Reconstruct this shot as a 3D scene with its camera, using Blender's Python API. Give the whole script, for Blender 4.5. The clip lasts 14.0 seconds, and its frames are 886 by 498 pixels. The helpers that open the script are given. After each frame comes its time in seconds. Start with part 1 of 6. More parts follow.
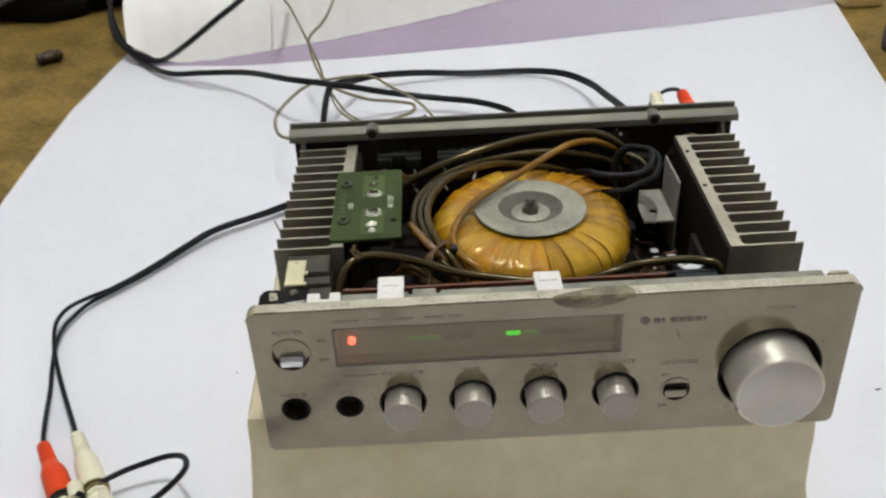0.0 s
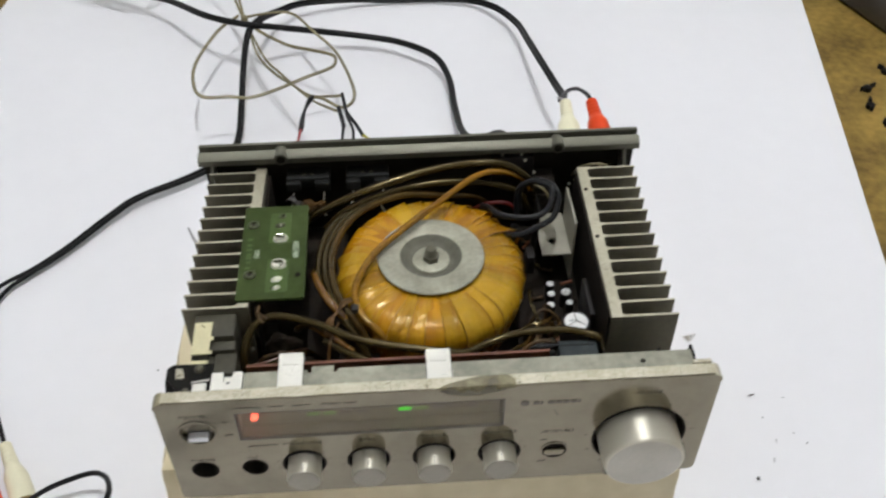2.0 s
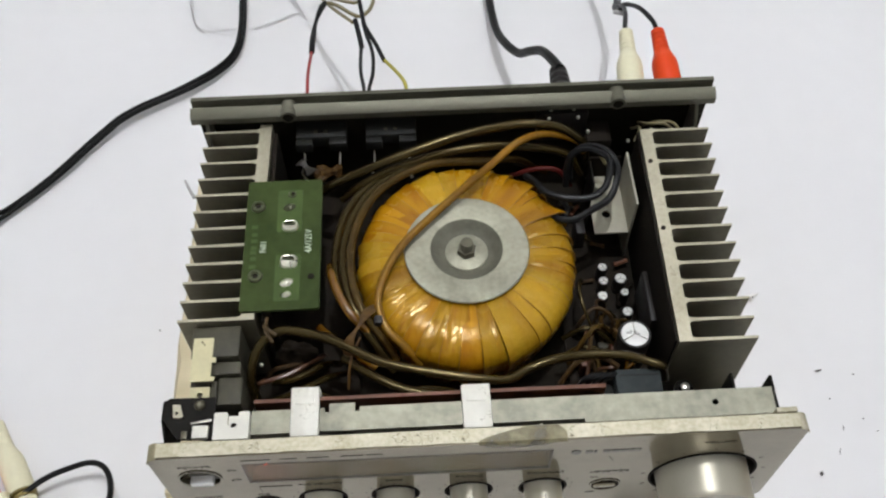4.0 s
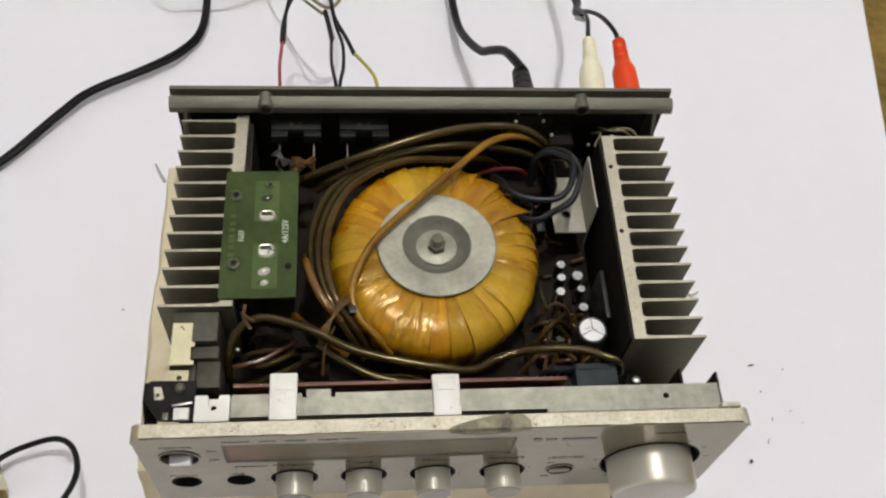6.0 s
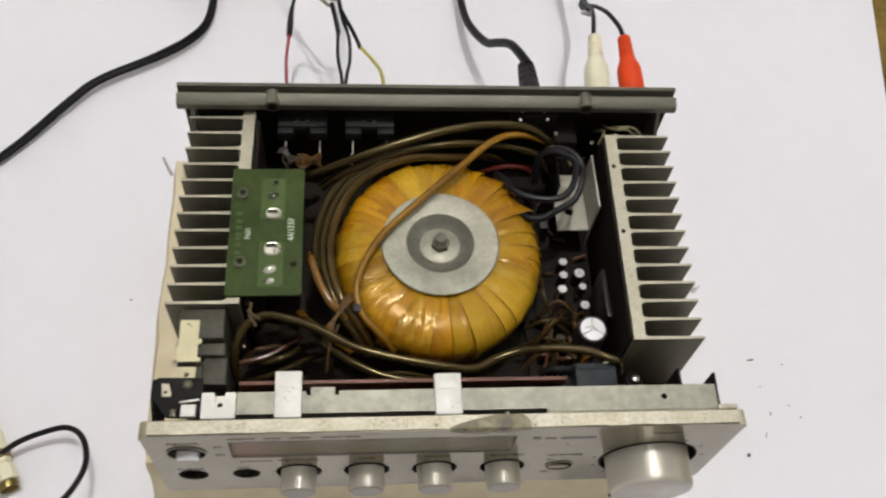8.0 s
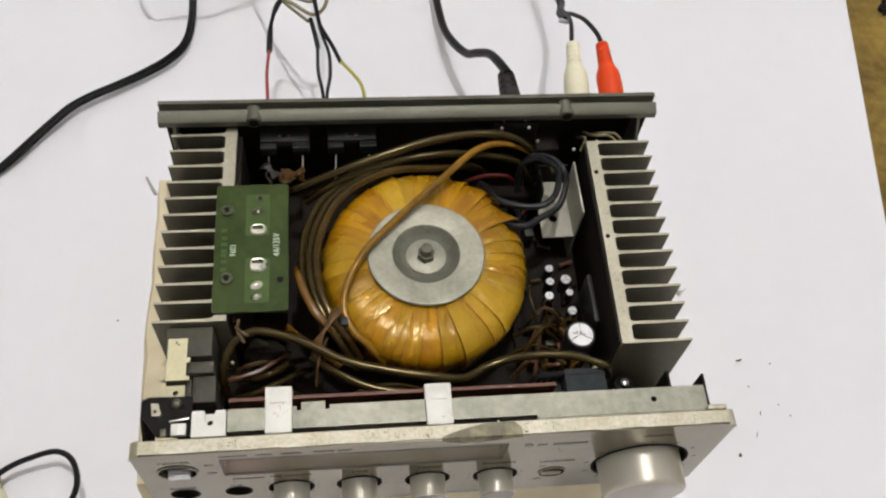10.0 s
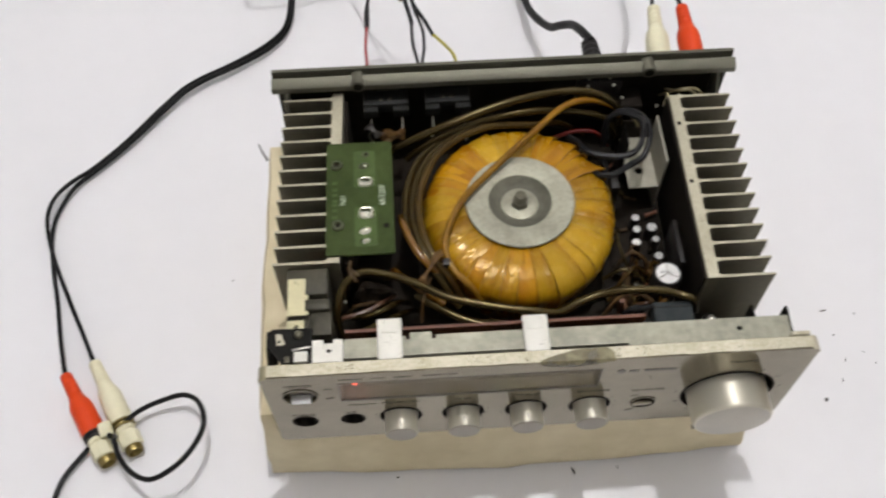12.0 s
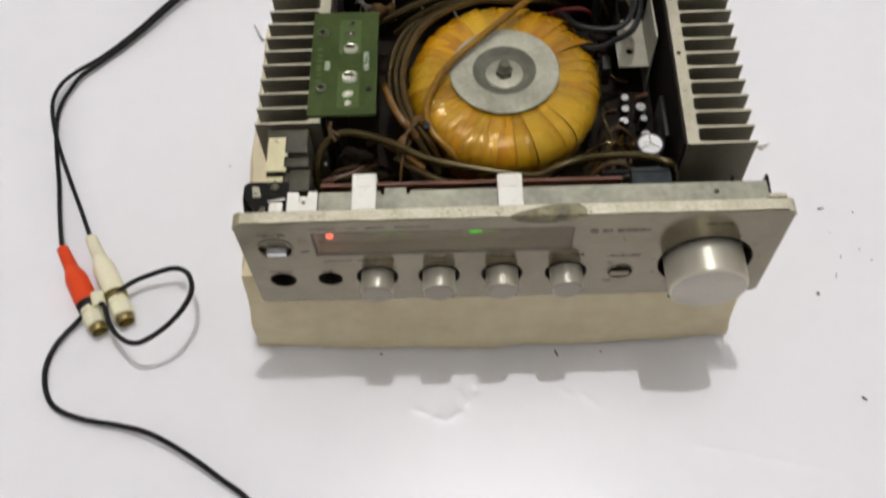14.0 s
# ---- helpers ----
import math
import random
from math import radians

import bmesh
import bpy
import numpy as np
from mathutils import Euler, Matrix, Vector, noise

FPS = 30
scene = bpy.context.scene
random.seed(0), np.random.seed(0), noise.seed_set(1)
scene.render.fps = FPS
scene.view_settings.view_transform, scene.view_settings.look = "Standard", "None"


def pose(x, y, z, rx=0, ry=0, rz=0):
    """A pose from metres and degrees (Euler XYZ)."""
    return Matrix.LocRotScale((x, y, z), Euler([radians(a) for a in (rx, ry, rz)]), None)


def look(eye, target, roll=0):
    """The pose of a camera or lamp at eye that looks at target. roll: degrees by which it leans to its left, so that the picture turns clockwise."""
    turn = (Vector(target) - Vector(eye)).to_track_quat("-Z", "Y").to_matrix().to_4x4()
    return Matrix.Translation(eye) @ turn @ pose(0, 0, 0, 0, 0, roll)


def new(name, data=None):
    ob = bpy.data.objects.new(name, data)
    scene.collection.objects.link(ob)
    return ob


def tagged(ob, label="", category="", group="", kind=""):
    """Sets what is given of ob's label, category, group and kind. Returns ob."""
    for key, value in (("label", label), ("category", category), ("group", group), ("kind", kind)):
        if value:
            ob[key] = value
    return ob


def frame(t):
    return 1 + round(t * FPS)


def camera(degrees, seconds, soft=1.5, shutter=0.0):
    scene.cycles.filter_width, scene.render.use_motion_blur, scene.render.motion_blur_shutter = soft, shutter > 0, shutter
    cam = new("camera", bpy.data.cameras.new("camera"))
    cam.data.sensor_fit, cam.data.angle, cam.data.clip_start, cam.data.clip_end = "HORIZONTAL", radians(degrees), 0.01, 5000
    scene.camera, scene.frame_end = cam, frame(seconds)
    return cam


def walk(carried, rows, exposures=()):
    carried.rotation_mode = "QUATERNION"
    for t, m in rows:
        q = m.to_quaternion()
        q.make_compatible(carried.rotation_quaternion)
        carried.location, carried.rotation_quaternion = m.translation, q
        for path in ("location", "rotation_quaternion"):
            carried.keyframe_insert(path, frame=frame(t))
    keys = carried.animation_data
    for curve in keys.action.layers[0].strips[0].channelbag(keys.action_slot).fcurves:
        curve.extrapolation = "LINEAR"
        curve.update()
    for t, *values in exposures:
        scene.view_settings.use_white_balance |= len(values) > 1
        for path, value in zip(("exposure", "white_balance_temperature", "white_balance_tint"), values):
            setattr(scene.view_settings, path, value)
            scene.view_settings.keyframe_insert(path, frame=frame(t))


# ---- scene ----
cam = camera(50.6, 14.0, soft=2.2, shutter=0.5)
PATH = [
    (0, (-0.0489, -0.3351, 0.3888), (-0.0415, 1.3534, -0.6838), -2.87),
    (0.5, (-0.0526, -0.3207, 0.402), (0.0307, 1.3112, -0.7542), -1.25),
    (1, (-0.0381, -0.3198, 0.418), (0.0345, 1.2745, -0.7908), -2.94),
    (1.5, (-0.029, -0.2988, 0.4573), (0.0352, 1.2003, -0.8682), -3.44),
    (2, (-0.017, -0.274, 0.504), (0.078, 1.159, -0.888), -0.1),
    (2.2, (-0.005, -0.253, 0.512), (0.003, 1.127, -0.935), -3.9),
    (4.3, (-0.022, -0.145, 0.509), (0.049, 0.941, -1.169), 0.9),
    (4.5, (-0.024, -0.148, 0.51), (0.101, 0.928, -1.171), 3.7),
    (5, (-0.034, -0.147, 0.518), (0.108, 0.995, -1.117), 5.7),
    (5.5, (-0.043, -0.141, 0.516), (0.109, 0.905, -1.182), 8.2),
    (6, (-0.042, -0.15, 0.532), (0.154, 0.903, -1.157), 8.3),
    (6.5, (-0.045, -0.156, 0.538), (0.186, 0.88, -1.157), 10.7),
    (7, (-0.056, -0.153, 0.542), (0.18, 0.878, -1.155), 11.6),
    (7.5, (-0.06, -0.152, 0.544), (0.192, 0.853, -1.167), 12.2),
    (8, (-0.041, -0.142, 0.544), (0.141, 0.862, -1.176), 8.6),
    (8.2, (-0.035, -0.142, 0.549), (0.153, 0.875, -1.163), 8.6),
    (10.3, (-0.044, -0.144, 0.542), (0.17, 0.884, -1.159), 8.0),
    (10.5, (-0.048, -0.147, 0.54), (0.185, 0.893, -1.153), 9.7),
    (11, (-0.049, -0.154, 0.548), (0.117, 0.917, -1.133), 7.8),
    (11.5, (-0.035, -0.191, 0.559), (0.026, 0.99, -1.054), -0.6),
    (12, (-0.055, -0.19, 0.558), (-0.006, 0.863, -1.141), -0.8),
    (12.5, (-0.087, -0.197, 0.536), (-0.134, 0.935, -1.112), 0.8),
    (13, (-0.064, -0.199, 0.505), (-0.098, 0.835, -1.206), -0.8),
    (13.5, (-0.024, -0.216, 0.524), (-0.087, 0.84, -1.174), -4.4),
    (14, (-0.024, -0.244, 0.527), (-0.067, 0.775, -1.193), -3.6),
]
walk(cam, [(t, look(eye, target, roll)) for t, eye, target, roll in PATH],
     [(0, 0.08, 6330, 9), (1.0, 0.09, 6310, 9), (2.2, 0.09, 6330, 9), (4.4, 0.03, 6350, 9), (5.0, 0.02, 6490, 11), (5.6, 0.02, 6570, 12), (8.2, 0.02, 6600, 12), (11, 0.03, 6580, 12), (12.6, 0.07, 6580, 12), (13.5, 0.05, 6580, 12), (14, 0.0, 6580, 12)])

# ---------------------------------------------------------------- small helpers
def mat(name, color, rough=0.5, metal=0.0, var=0.15, coarse=12.0, fine=250.0, bump=0.1, dist=0.0005, coat=0.0,
        tint=None, rvar=0.1, island=0.0, spec=0.5):
    """A Principled material with colour variation at two scales, uneven gloss and a fine relief."""
    m = bpy.data.materials.new(name)
    m.use_nodes = True
    nt = m.node_tree
    n, l = nt.nodes, nt.links
    b = n["Principled BSDF"]
    tc = n.new("ShaderNodeTexCoord")
    a = n.new("ShaderNodeTexNoise")
    a.inputs["Scale"].default_value, a.inputs["Detail"].default_value = coarse, 5.0
    f = n.new("ShaderNodeTexNoise")
    f.inputs["Scale"].default_value, f.inputs["Detail"].default_value = fine, 3.0
    l.new(tc.outputs["Object"], a.inputs["Vector"])
    l.new(tc.outputs["Object"], f.inputs["Vector"])
    dark = [c * (1 - var) for c in color]
    light = [min(1.0, c * (1 + var)) for c in color]
    if tint:
        dark = list(tint)
    ramp = n.new("ShaderNodeValToRGB")
    ramp.color_ramp.elements[0].position, ramp.color_ramp.elements[1].position = 0.35, 0.65
    ramp.color_ramp.elements[0].color, ramp.color_ramp.elements[1].color = (*dark, 1), (*light, 1)
    mix = n.new("ShaderNodeMath")
    mix.operation = "MULTIPLY_ADD"
    mix.inputs[1].default_value = 0.35
    l.new(f.outputs["Fac"], mix.inputs[0])
    s = n.new("ShaderNodeMath")
    s.operation = "MULTIPLY"
    s.inputs[1].default_value = 0.65
    l.new(a.outputs["Fac"], s.inputs[0])
    l.new(s.outputs[0], mix.inputs[2])
    l.new(mix.outputs[0], ramp.inputs["Fac"])
    out = ramp.outputs["Color"]
    if island:
        info = n.new("ShaderNodeObjectInfo")
        hsv = n.new("ShaderNodeHueSaturation")
        mr = n.new("ShaderNodeMapRange")
        mr.inputs["To Min"].default_value, mr.inputs["To Max"].default_value = 1 - island, 1 + island
        l.new(info.outputs["Random"], mr.inputs["Value"])
        l.new(mr.outputs[0], hsv.inputs["Value"])
        l.new(out, hsv.inputs["Color"])
        out = hsv.outputs["Color"]
    l.new(out, b.inputs["Base Color"])
    rr = n.new("ShaderNodeMapRange")
    rr.inputs["To Min"].default_value, rr.inputs["To Max"].default_value = max(0.02, rough - rvar), min(1.0, rough + rvar)
    l.new(a.outputs["Fac"], rr.inputs["Value"])
    l.new(rr.outputs[0], b.inputs["Roughness"])
    b.inputs["Metallic"].default_value = metal
    b.inputs["Specular IOR Level"].default_value = spec
    b.inputs["Coat Weight"].default_value = coat
    b.inputs["Coat Roughness"].default_value = 0.15
    if bump:
        bp = n.new("ShaderNodeBump")
        bp.inputs["Strength"].default_value, bp.inputs["Distance"].default_value = bump, dist
        l.new(f.outputs["Fac"], bp.inputs["Height"])
        l.new(bp.outputs[0], b.inputs["Normal"])
    return m


def glow(name, color, strength):
    m = bpy.data.materials.new(name)
    m.use_nodes = True
    b = m.node_tree.nodes["Principled BSDF"]
    b.inputs["Base Color"].default_value = (*color, 1)
    b.inputs["Emission Color"].default_value = (*color, 1)
    b.inputs["Emission Strength"].default_value = strength
    return m


def thing(name, base, label, category, group=""):
    """An Empty at the base of a thing."""
    e = new(name)
    e.location = base
    e.empty_display_size = 0.02
    return tagged(e, label, category, group)


def under(ob, parent):
    ob.parent = parent
    ob.matrix_parent_inverse = Matrix.Translation(-parent.location) if parent.type == "EMPTY" else Matrix()
    return ob


def to_mesh(name, bm, material, smooth=True, angle=35):
    bmesh.ops.recalc_face_normals(bm, faces=bm.faces)
    me = bpy.data.meshes.new(name)
    if smooth:
        lim = radians(angle)
        for e in bm.edges:
            e.smooth = len(e.link_faces) == 2 and e.calc_face_angle(0) < lim
        for f in bm.faces:
            f.smooth = True
    bm.to_mesh(me)
    bm.free()
    me.materials.append(material)
    return me


def part(name, bm, material, parent, label=""):
    """Links a bmesh as one mesh object under a thing or a part."""
    ob = new(name, to_mesh(name, bm, material))
    under(ob, parent)
    if label:
        ob["label"] = label
    return ob


def piece(name, me, m, parent, label=""):
    """An object of its own on a shared mesh."""
    ob = new(name, me)
    under(ob, parent)
    ob.matrix_basis = m
    if label:
        ob["label"] = label
    return ob


def box(bm, x0, x1, y0, y1, z0, z1, bevel=0.0, segs=2, m=None):
    r = bmesh.ops.create_cube(bm, size=1.0)
    vs = r["verts"]
    for v in vs:
        v.co = Vector((x0 if v.co.x < 0 else x1, y0 if v.co.y < 0 else y1, z0 if v.co.z < 0 else z1))
    if bevel:
        es = {e for v in vs for e in v.link_edges}
        g = bmesh.ops.bevel(bm, geom=list(es), offset=bevel, segments=segs, profile=0.5, affect="EDGES")
        vs = list({v for f in g["faces"] for v in f.verts} | {v for v in vs if v.is_valid})
    if m is not None:
        bmesh.ops.transform(bm, matrix=m, verts=vs)
    return bm


def lathe(bm, profile, m=None, segs=32):
    """Turns a profile of (radius, height) round z, closed at radius 0."""
    m = m or Matrix()
    rings = []
    for r, h in profile:
        if r < 1e-7:
            rings.append([bm.verts.new(m @ Vector((0, 0, h)))])
        else:
            rings.append([bm.verts.new(m @ Vector((r * math.cos(a), r * math.sin(a), h)))
                          for a in (2 * math.pi * i / segs for i in range(segs))])
    for p, q in zip(rings, rings[1:]):
        for i in range(segs):
            j = (i + 1) % segs
            if len(p) == 1 and len(q) == 1:
                continue
            if len(p) == 1:
                bm.faces.new((p[0], q[i], q[j]))
            elif len(q) == 1:
                bm.faces.new((p[i], q[0], p[j]))
            else:
                bm.faces.new((p[i], q[i], q[j], p[j]))
    return bm


def along(p, q):
    """The pose at p whose z axis points to q."""
    d = Vector(q) - Vector(p)
    return Matrix.Translation(p) @ d.to_track_quat("Z", "Y").to_matrix().to_4x4()


OUT = Matrix.Rotation(radians(90), 4, "X")  # z axis towards -y


def smooth_line(pts, steps=8):
    pts = [Vector(p) for p in pts]
    ext = [2 * pts[0] - pts[1], *pts, 2 * pts[-1] - pts[-2]]
    out = []
    for a, b, c, d in zip(ext, ext[1:], ext[2:], ext[3:]):
        for i in range(steps):
            t = i / steps
            out.append(0.5 * (2 * b + (c - a) * t + (2 * a - 5 * b + 4 * c - d) * t * t + (3 * b - 3 * c + d - a) * t ** 3))
    out.append(pts[-1])
    return out


def tube(bm, pts, r, segs=10, steps=8, flat=1.0):
    """A round or flattened cord along a smooth line."""
    line = smooth_line(pts, steps)
    up = Vector((0, 0, 1))
    rings, last = [], None
    for i, p in enumerate(line):
        d = (line[min(i + 1, len(line) - 1)] - line[max(i - 1, 0)]).normalized()
        if last is None:
            side = d.cross(up)
            if side.length < 0.1:
                side = d.cross(Vector((1, 0, 0)))
        else:
            side = last - d * last.dot(d)
        side.normalize()
        last = side
        nor = side.cross(d)
        k = r(i / (len(line) - 1)) if callable(r) else r
        rings.append([bm.verts.new(p + side * (k * math.cos(a)) + nor * (k * flat * math.sin(a)))
                      for a in (2 * math.pi * j / segs for j in range(segs))])
    for p, q in zip(rings, rings[1:]):
        for i in range(segs):
            j = (i + 1) % segs
            bm.faces.new((p[i], p[j], q[j], q[i]))
    bm.faces.new(rings[0][::-1])
    bm.faces.new(rings[-1])
    return bm


def circle_loop(cx, cz, r, n=28):
    return [(cx + r * math.cos(2 * math.pi * i / n), cz + r * math.sin(2 * math.pi * i / n)) for i in range(n)]


def round_rect(x0, x1, z0, z1, r, n=4):
    out = []
    for cx, cz, a0 in ((x1 - r, z1 - r, 0), (x0 + r, z1 - r, 90), (x0 + r, z0 + r, 180), (x1 - r, z0 + r, 270)):
        out += [(cx + r * math.cos(radians(a0 + 90 * i / n)), cz + r * math.sin(radians(a0 + 90 * i / n))) for i in range(n + 1)]
    return out


def plate(outer, holes, depth, m):
    """A flat plate in its own xy plane with real holes, depth thick along +z, set by the pose m."""
    bm = bmesh.new()
    edges = []
    for loop in (outer, *holes):
        vs = [bm.verts.new((x, y, 0)) for x, y in loop]
        edges += [bm.edges.new((vs[i], vs[(i + 1) % len(vs)])) for i in range(len(vs))]
    bmesh.ops.triangle_fill(bm, use_beauty=True, use_dissolve=False, edges=edges)
    g = bmesh.ops.extrude_face_region(bm, geom=bm.faces[:])
    bmesh.ops.translate(bm, vec=(0, 0, depth), verts=[v for v in g["geom"] if isinstance(v, bmesh.types.BMVert)])
    bmesh.ops.transform(bm, matrix=m, verts=bm.verts)
    return bm


def lettering(name, text, size, m, material, parent, squeeze=1.0):
    """Printed words as a thin mesh."""
    cu = bpy.data.curves.new(name, "FONT")
    cu.body, cu.size, cu.align_x, cu.align_y, cu.extrude = text, size, "CENTER", "CENTER", 0.00006
    cu.resolution_u = 2
    tmp = new(name, cu)
    dg = bpy.context.evaluated_depsgraph_get()
    me = bpy.data.meshes.new_from_object(tmp.evaluated_get(dg))
    bpy.data.objects.remove(tmp)
    bpy.data.curves.remove(cu)
    me.transform(m @ Matrix.Diagonal((squeeze, 1, 1, 1)))
    me.materials.clear()
    me.materials.append(material)
    ob = new(name, me)
    return under(ob, parent)


# ---------------------------------------------------------------- light
world = bpy.data.worlds.new("world")
world.use_nodes = True
world.node_tree.nodes["Background"].inputs["Color"].default_value = (0.9, 0.95, 1.0, 1)
world.node_tree.nodes["Background"].inputs["Strength"].default_value = 0.0
scene.world = world

BULB = (0.09, 0.225, 2.2)

# ---------------------------------------------------------------- materials
M_SHEET = mat("white_vinyl", (0.80, 0.79, 0.80), 0.32, var=0.015, coarse=5, fine=60, bump=0.03, dist=0.002, coat=0.0, rvar=0.04)
M_ROLL = mat("cream_paper", (0.85, 0.83, 0.75), 0.55, var=0.03, coarse=6, fine=90, bump=0.08, dist=0.002)
# purple shade by the roll, given as a colour
M_LAV = mat("lavender_shade", (0.37, 0.295, 0.385), 0.5, var=0.10, coarse=7, fine=90, bump=0.05, dist=0.001)
M_BOARD = mat("worn_hardboard", (0.205, 0.135, 0.032), 0.65, var=0.40, coarse=17, fine=140, bump=0.25, dist=0.0006, spec=0.15, tint=(0.105, 0.064, 0.014))
M_WALL = mat("wall_paint", (0.68, 0.68, 0.675), 0.8, var=0.04, coarse=2, fine=60, bump=0.05)
M_CEIL = mat("ceiling_paint", (0.80, 0.80, 0.80), 0.85, var=0.03, coarse=2, fine=60, bump=0.05)
M_FLOOR = mat("floor_cement", (0.22, 0.22, 0.215), 0.6, var=0.15, coarse=3, fine=80)
M_FOAM = mat("aged_foam", (0.68, 0.60, 0.415), 0.75, var=0.10, coarse=9, fine=60, bump=0.10, dist=0.0008, tint=(0.56, 0.47, 0.285))
M_ALU = mat("satin_aluminium", (0.262, 0.233, 0.171), 0.125, 0.88, var=0.06, coarse=13, fine=110, tint=(0.205, 0.178, 0.126), bump=0.05, dist=0.0001, rvar=0.05)
M_EDGE = mat("worn_bright_edge", (0.56, 0.53, 0.43), 0.58, 0.6, var=0.1, coarse=60, fine=500, bump=0.2, dist=0.0003, tint=(0.36, 0.325, 0.215))
M_STAIN = mat("dried_glue", (0.30, 0.27, 0.17), 0.45, 0.1, var=0.2, coarse=90, fine=400, tint=(0.19, 0.165, 0.095), bump=0.2)
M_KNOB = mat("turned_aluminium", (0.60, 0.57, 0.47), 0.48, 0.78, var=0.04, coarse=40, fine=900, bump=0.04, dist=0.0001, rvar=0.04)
M_KNOBF = mat("dark_knob_face", (0.275, 0.250, 0.205), 0.33, 0.8, var=0.1, coarse=60, fine=700, bump=0.04, dist=0.0001)
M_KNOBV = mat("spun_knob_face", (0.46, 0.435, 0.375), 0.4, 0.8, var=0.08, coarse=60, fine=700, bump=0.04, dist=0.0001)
M_CHROME = mat("bright_chrome", (0.80, 0.80, 0.80), 0.3, 0.5, var=0.03, coarse=60, fine=400, bump=0.02)
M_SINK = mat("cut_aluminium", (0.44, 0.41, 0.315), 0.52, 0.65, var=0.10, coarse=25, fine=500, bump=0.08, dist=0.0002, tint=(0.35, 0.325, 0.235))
# side colour of the sinks, darkened for the shade between fins
M_ANOD = mat("shaded_anodised_aluminium", (0.165, 0.150, 0.100), 0.55, 0.4, var=0.15, coarse=25, fine=300, bump=0.06, dist=0.0002, tint=(0.14, 0.126, 0.088))
M_RAIL = mat("grey_painted_rail", (0.112, 0.107, 0.078), 0.50, 0.5, var=0.07, coarse=30, fine=500, bump=0.06, dist=0.0002)
M_GALV = mat("galvanised_steel", (0.27, 0.263, 0.205), 0.50, 0.65, var=0.3, coarse=45, fine=300, bump=0.06, dist=0.0002)
M_WHITE = mat("white_plastic", (0.74, 0.72, 0.64), 0.4, var=0.05, coarse=60, fine=400, bump=0.04)
M_BLACK = mat("black_plastic", (0.013, 0.011, 0.010), 0.45, var=0.2, coarse=50, fine=300, bump=0.05, spec=0.3)
M_STEEL_BLK = mat("blackened_steel", (0.010, 0.009, 0.0075), 0.5, 0.0, var=0.3, coarse=50, fine=300, bump=0.08, spec=0.08)
# steel inside the case, darkened so the colour carries the deep shade
M_DARK = mat("dusty_shaded_steel", (0.013, 0.0105, 0.007), 0.8, 0.1, var=0.3, coarse=30, fine=200, bump=0.1, spec=0.12)
M_SLATE = mat("slate_plastic", (0.017, 0.0172, 0.0155), 0.55, var=0.15, coarse=50, fine=300, spec=0.12)
M_CONN = mat("dusty_slate_plastic", (0.030, 0.035, 0.036), 0.7, var=0.25, coarse=70, fine=300, bump=0.1, spec=0.12)
M_GREYPL = mat("grey_plastic", (0.058, 0.053, 0.036), 0.55, var=0.25, coarse=60, fine=300, spec=0.25)
M_PALE = mat("pale_grey_film", (0.34, 0.33, 0.32), 0.4, var=0.1, coarse=60, fine=300)
M_BRIGHT = mat("bright_bracket_steel", (0.38, 0.36, 0.285), 0.5, 0.35, var=0.1, coarse=60, fine=300, bump=0.05)
M_LABEL = mat("yellowed_label", (0.60, 0.55, 0.33), 0.5, var=0.08, coarse=70, fine=500)
M_PCB = mat("green_board", (0.037, 0.053, 0.013), 0.42, var=0.2, coarse=35, fine=250, bump=0.05, spec=0.12, tint=(0.024, 0.039, 0.008))
M_PCBL = mat("light_green_pad", (0.054, 0.084, 0.020), 0.40, var=0.15, coarse=90, fine=300, spec=0.2)
M_OLIVE = mat("olive_rivet", (0.055, 0.062, 0.026), 0.42, 0.3, var=0.2, coarse=90, fine=400)
M_INK = mat("white_ink", (0.60, 0.66, 0.52), 0.5, var=0.1, coarse=90)
M_PRINT = mat("dark_print", (0.12, 0.11, 0.10), 0.5, var=0.15, coarse=200)
M_MARK = mat("worn_dark_print", (0.112, 0.101, 0.080), 0.2, 0.85, var=0.3, coarse=300)
M_FADED = mat("faded_print", (0.215, 0.193, 0.145), 0.22, 0.85, var=0.2, coarse=200)
M_SOLDER = mat("solder", (0.76, 0.74, 0.62), 0.30, 0.85, var=0.1, coarse=200, fine=900, bump=0.1)
M_TAPEE = mat("doubled_tape_edge", (0.27, 0.125, 0.005), 0.35, var=0.3, coarse=60, fine=320, tint=(0.17, 0.07, 0.003))


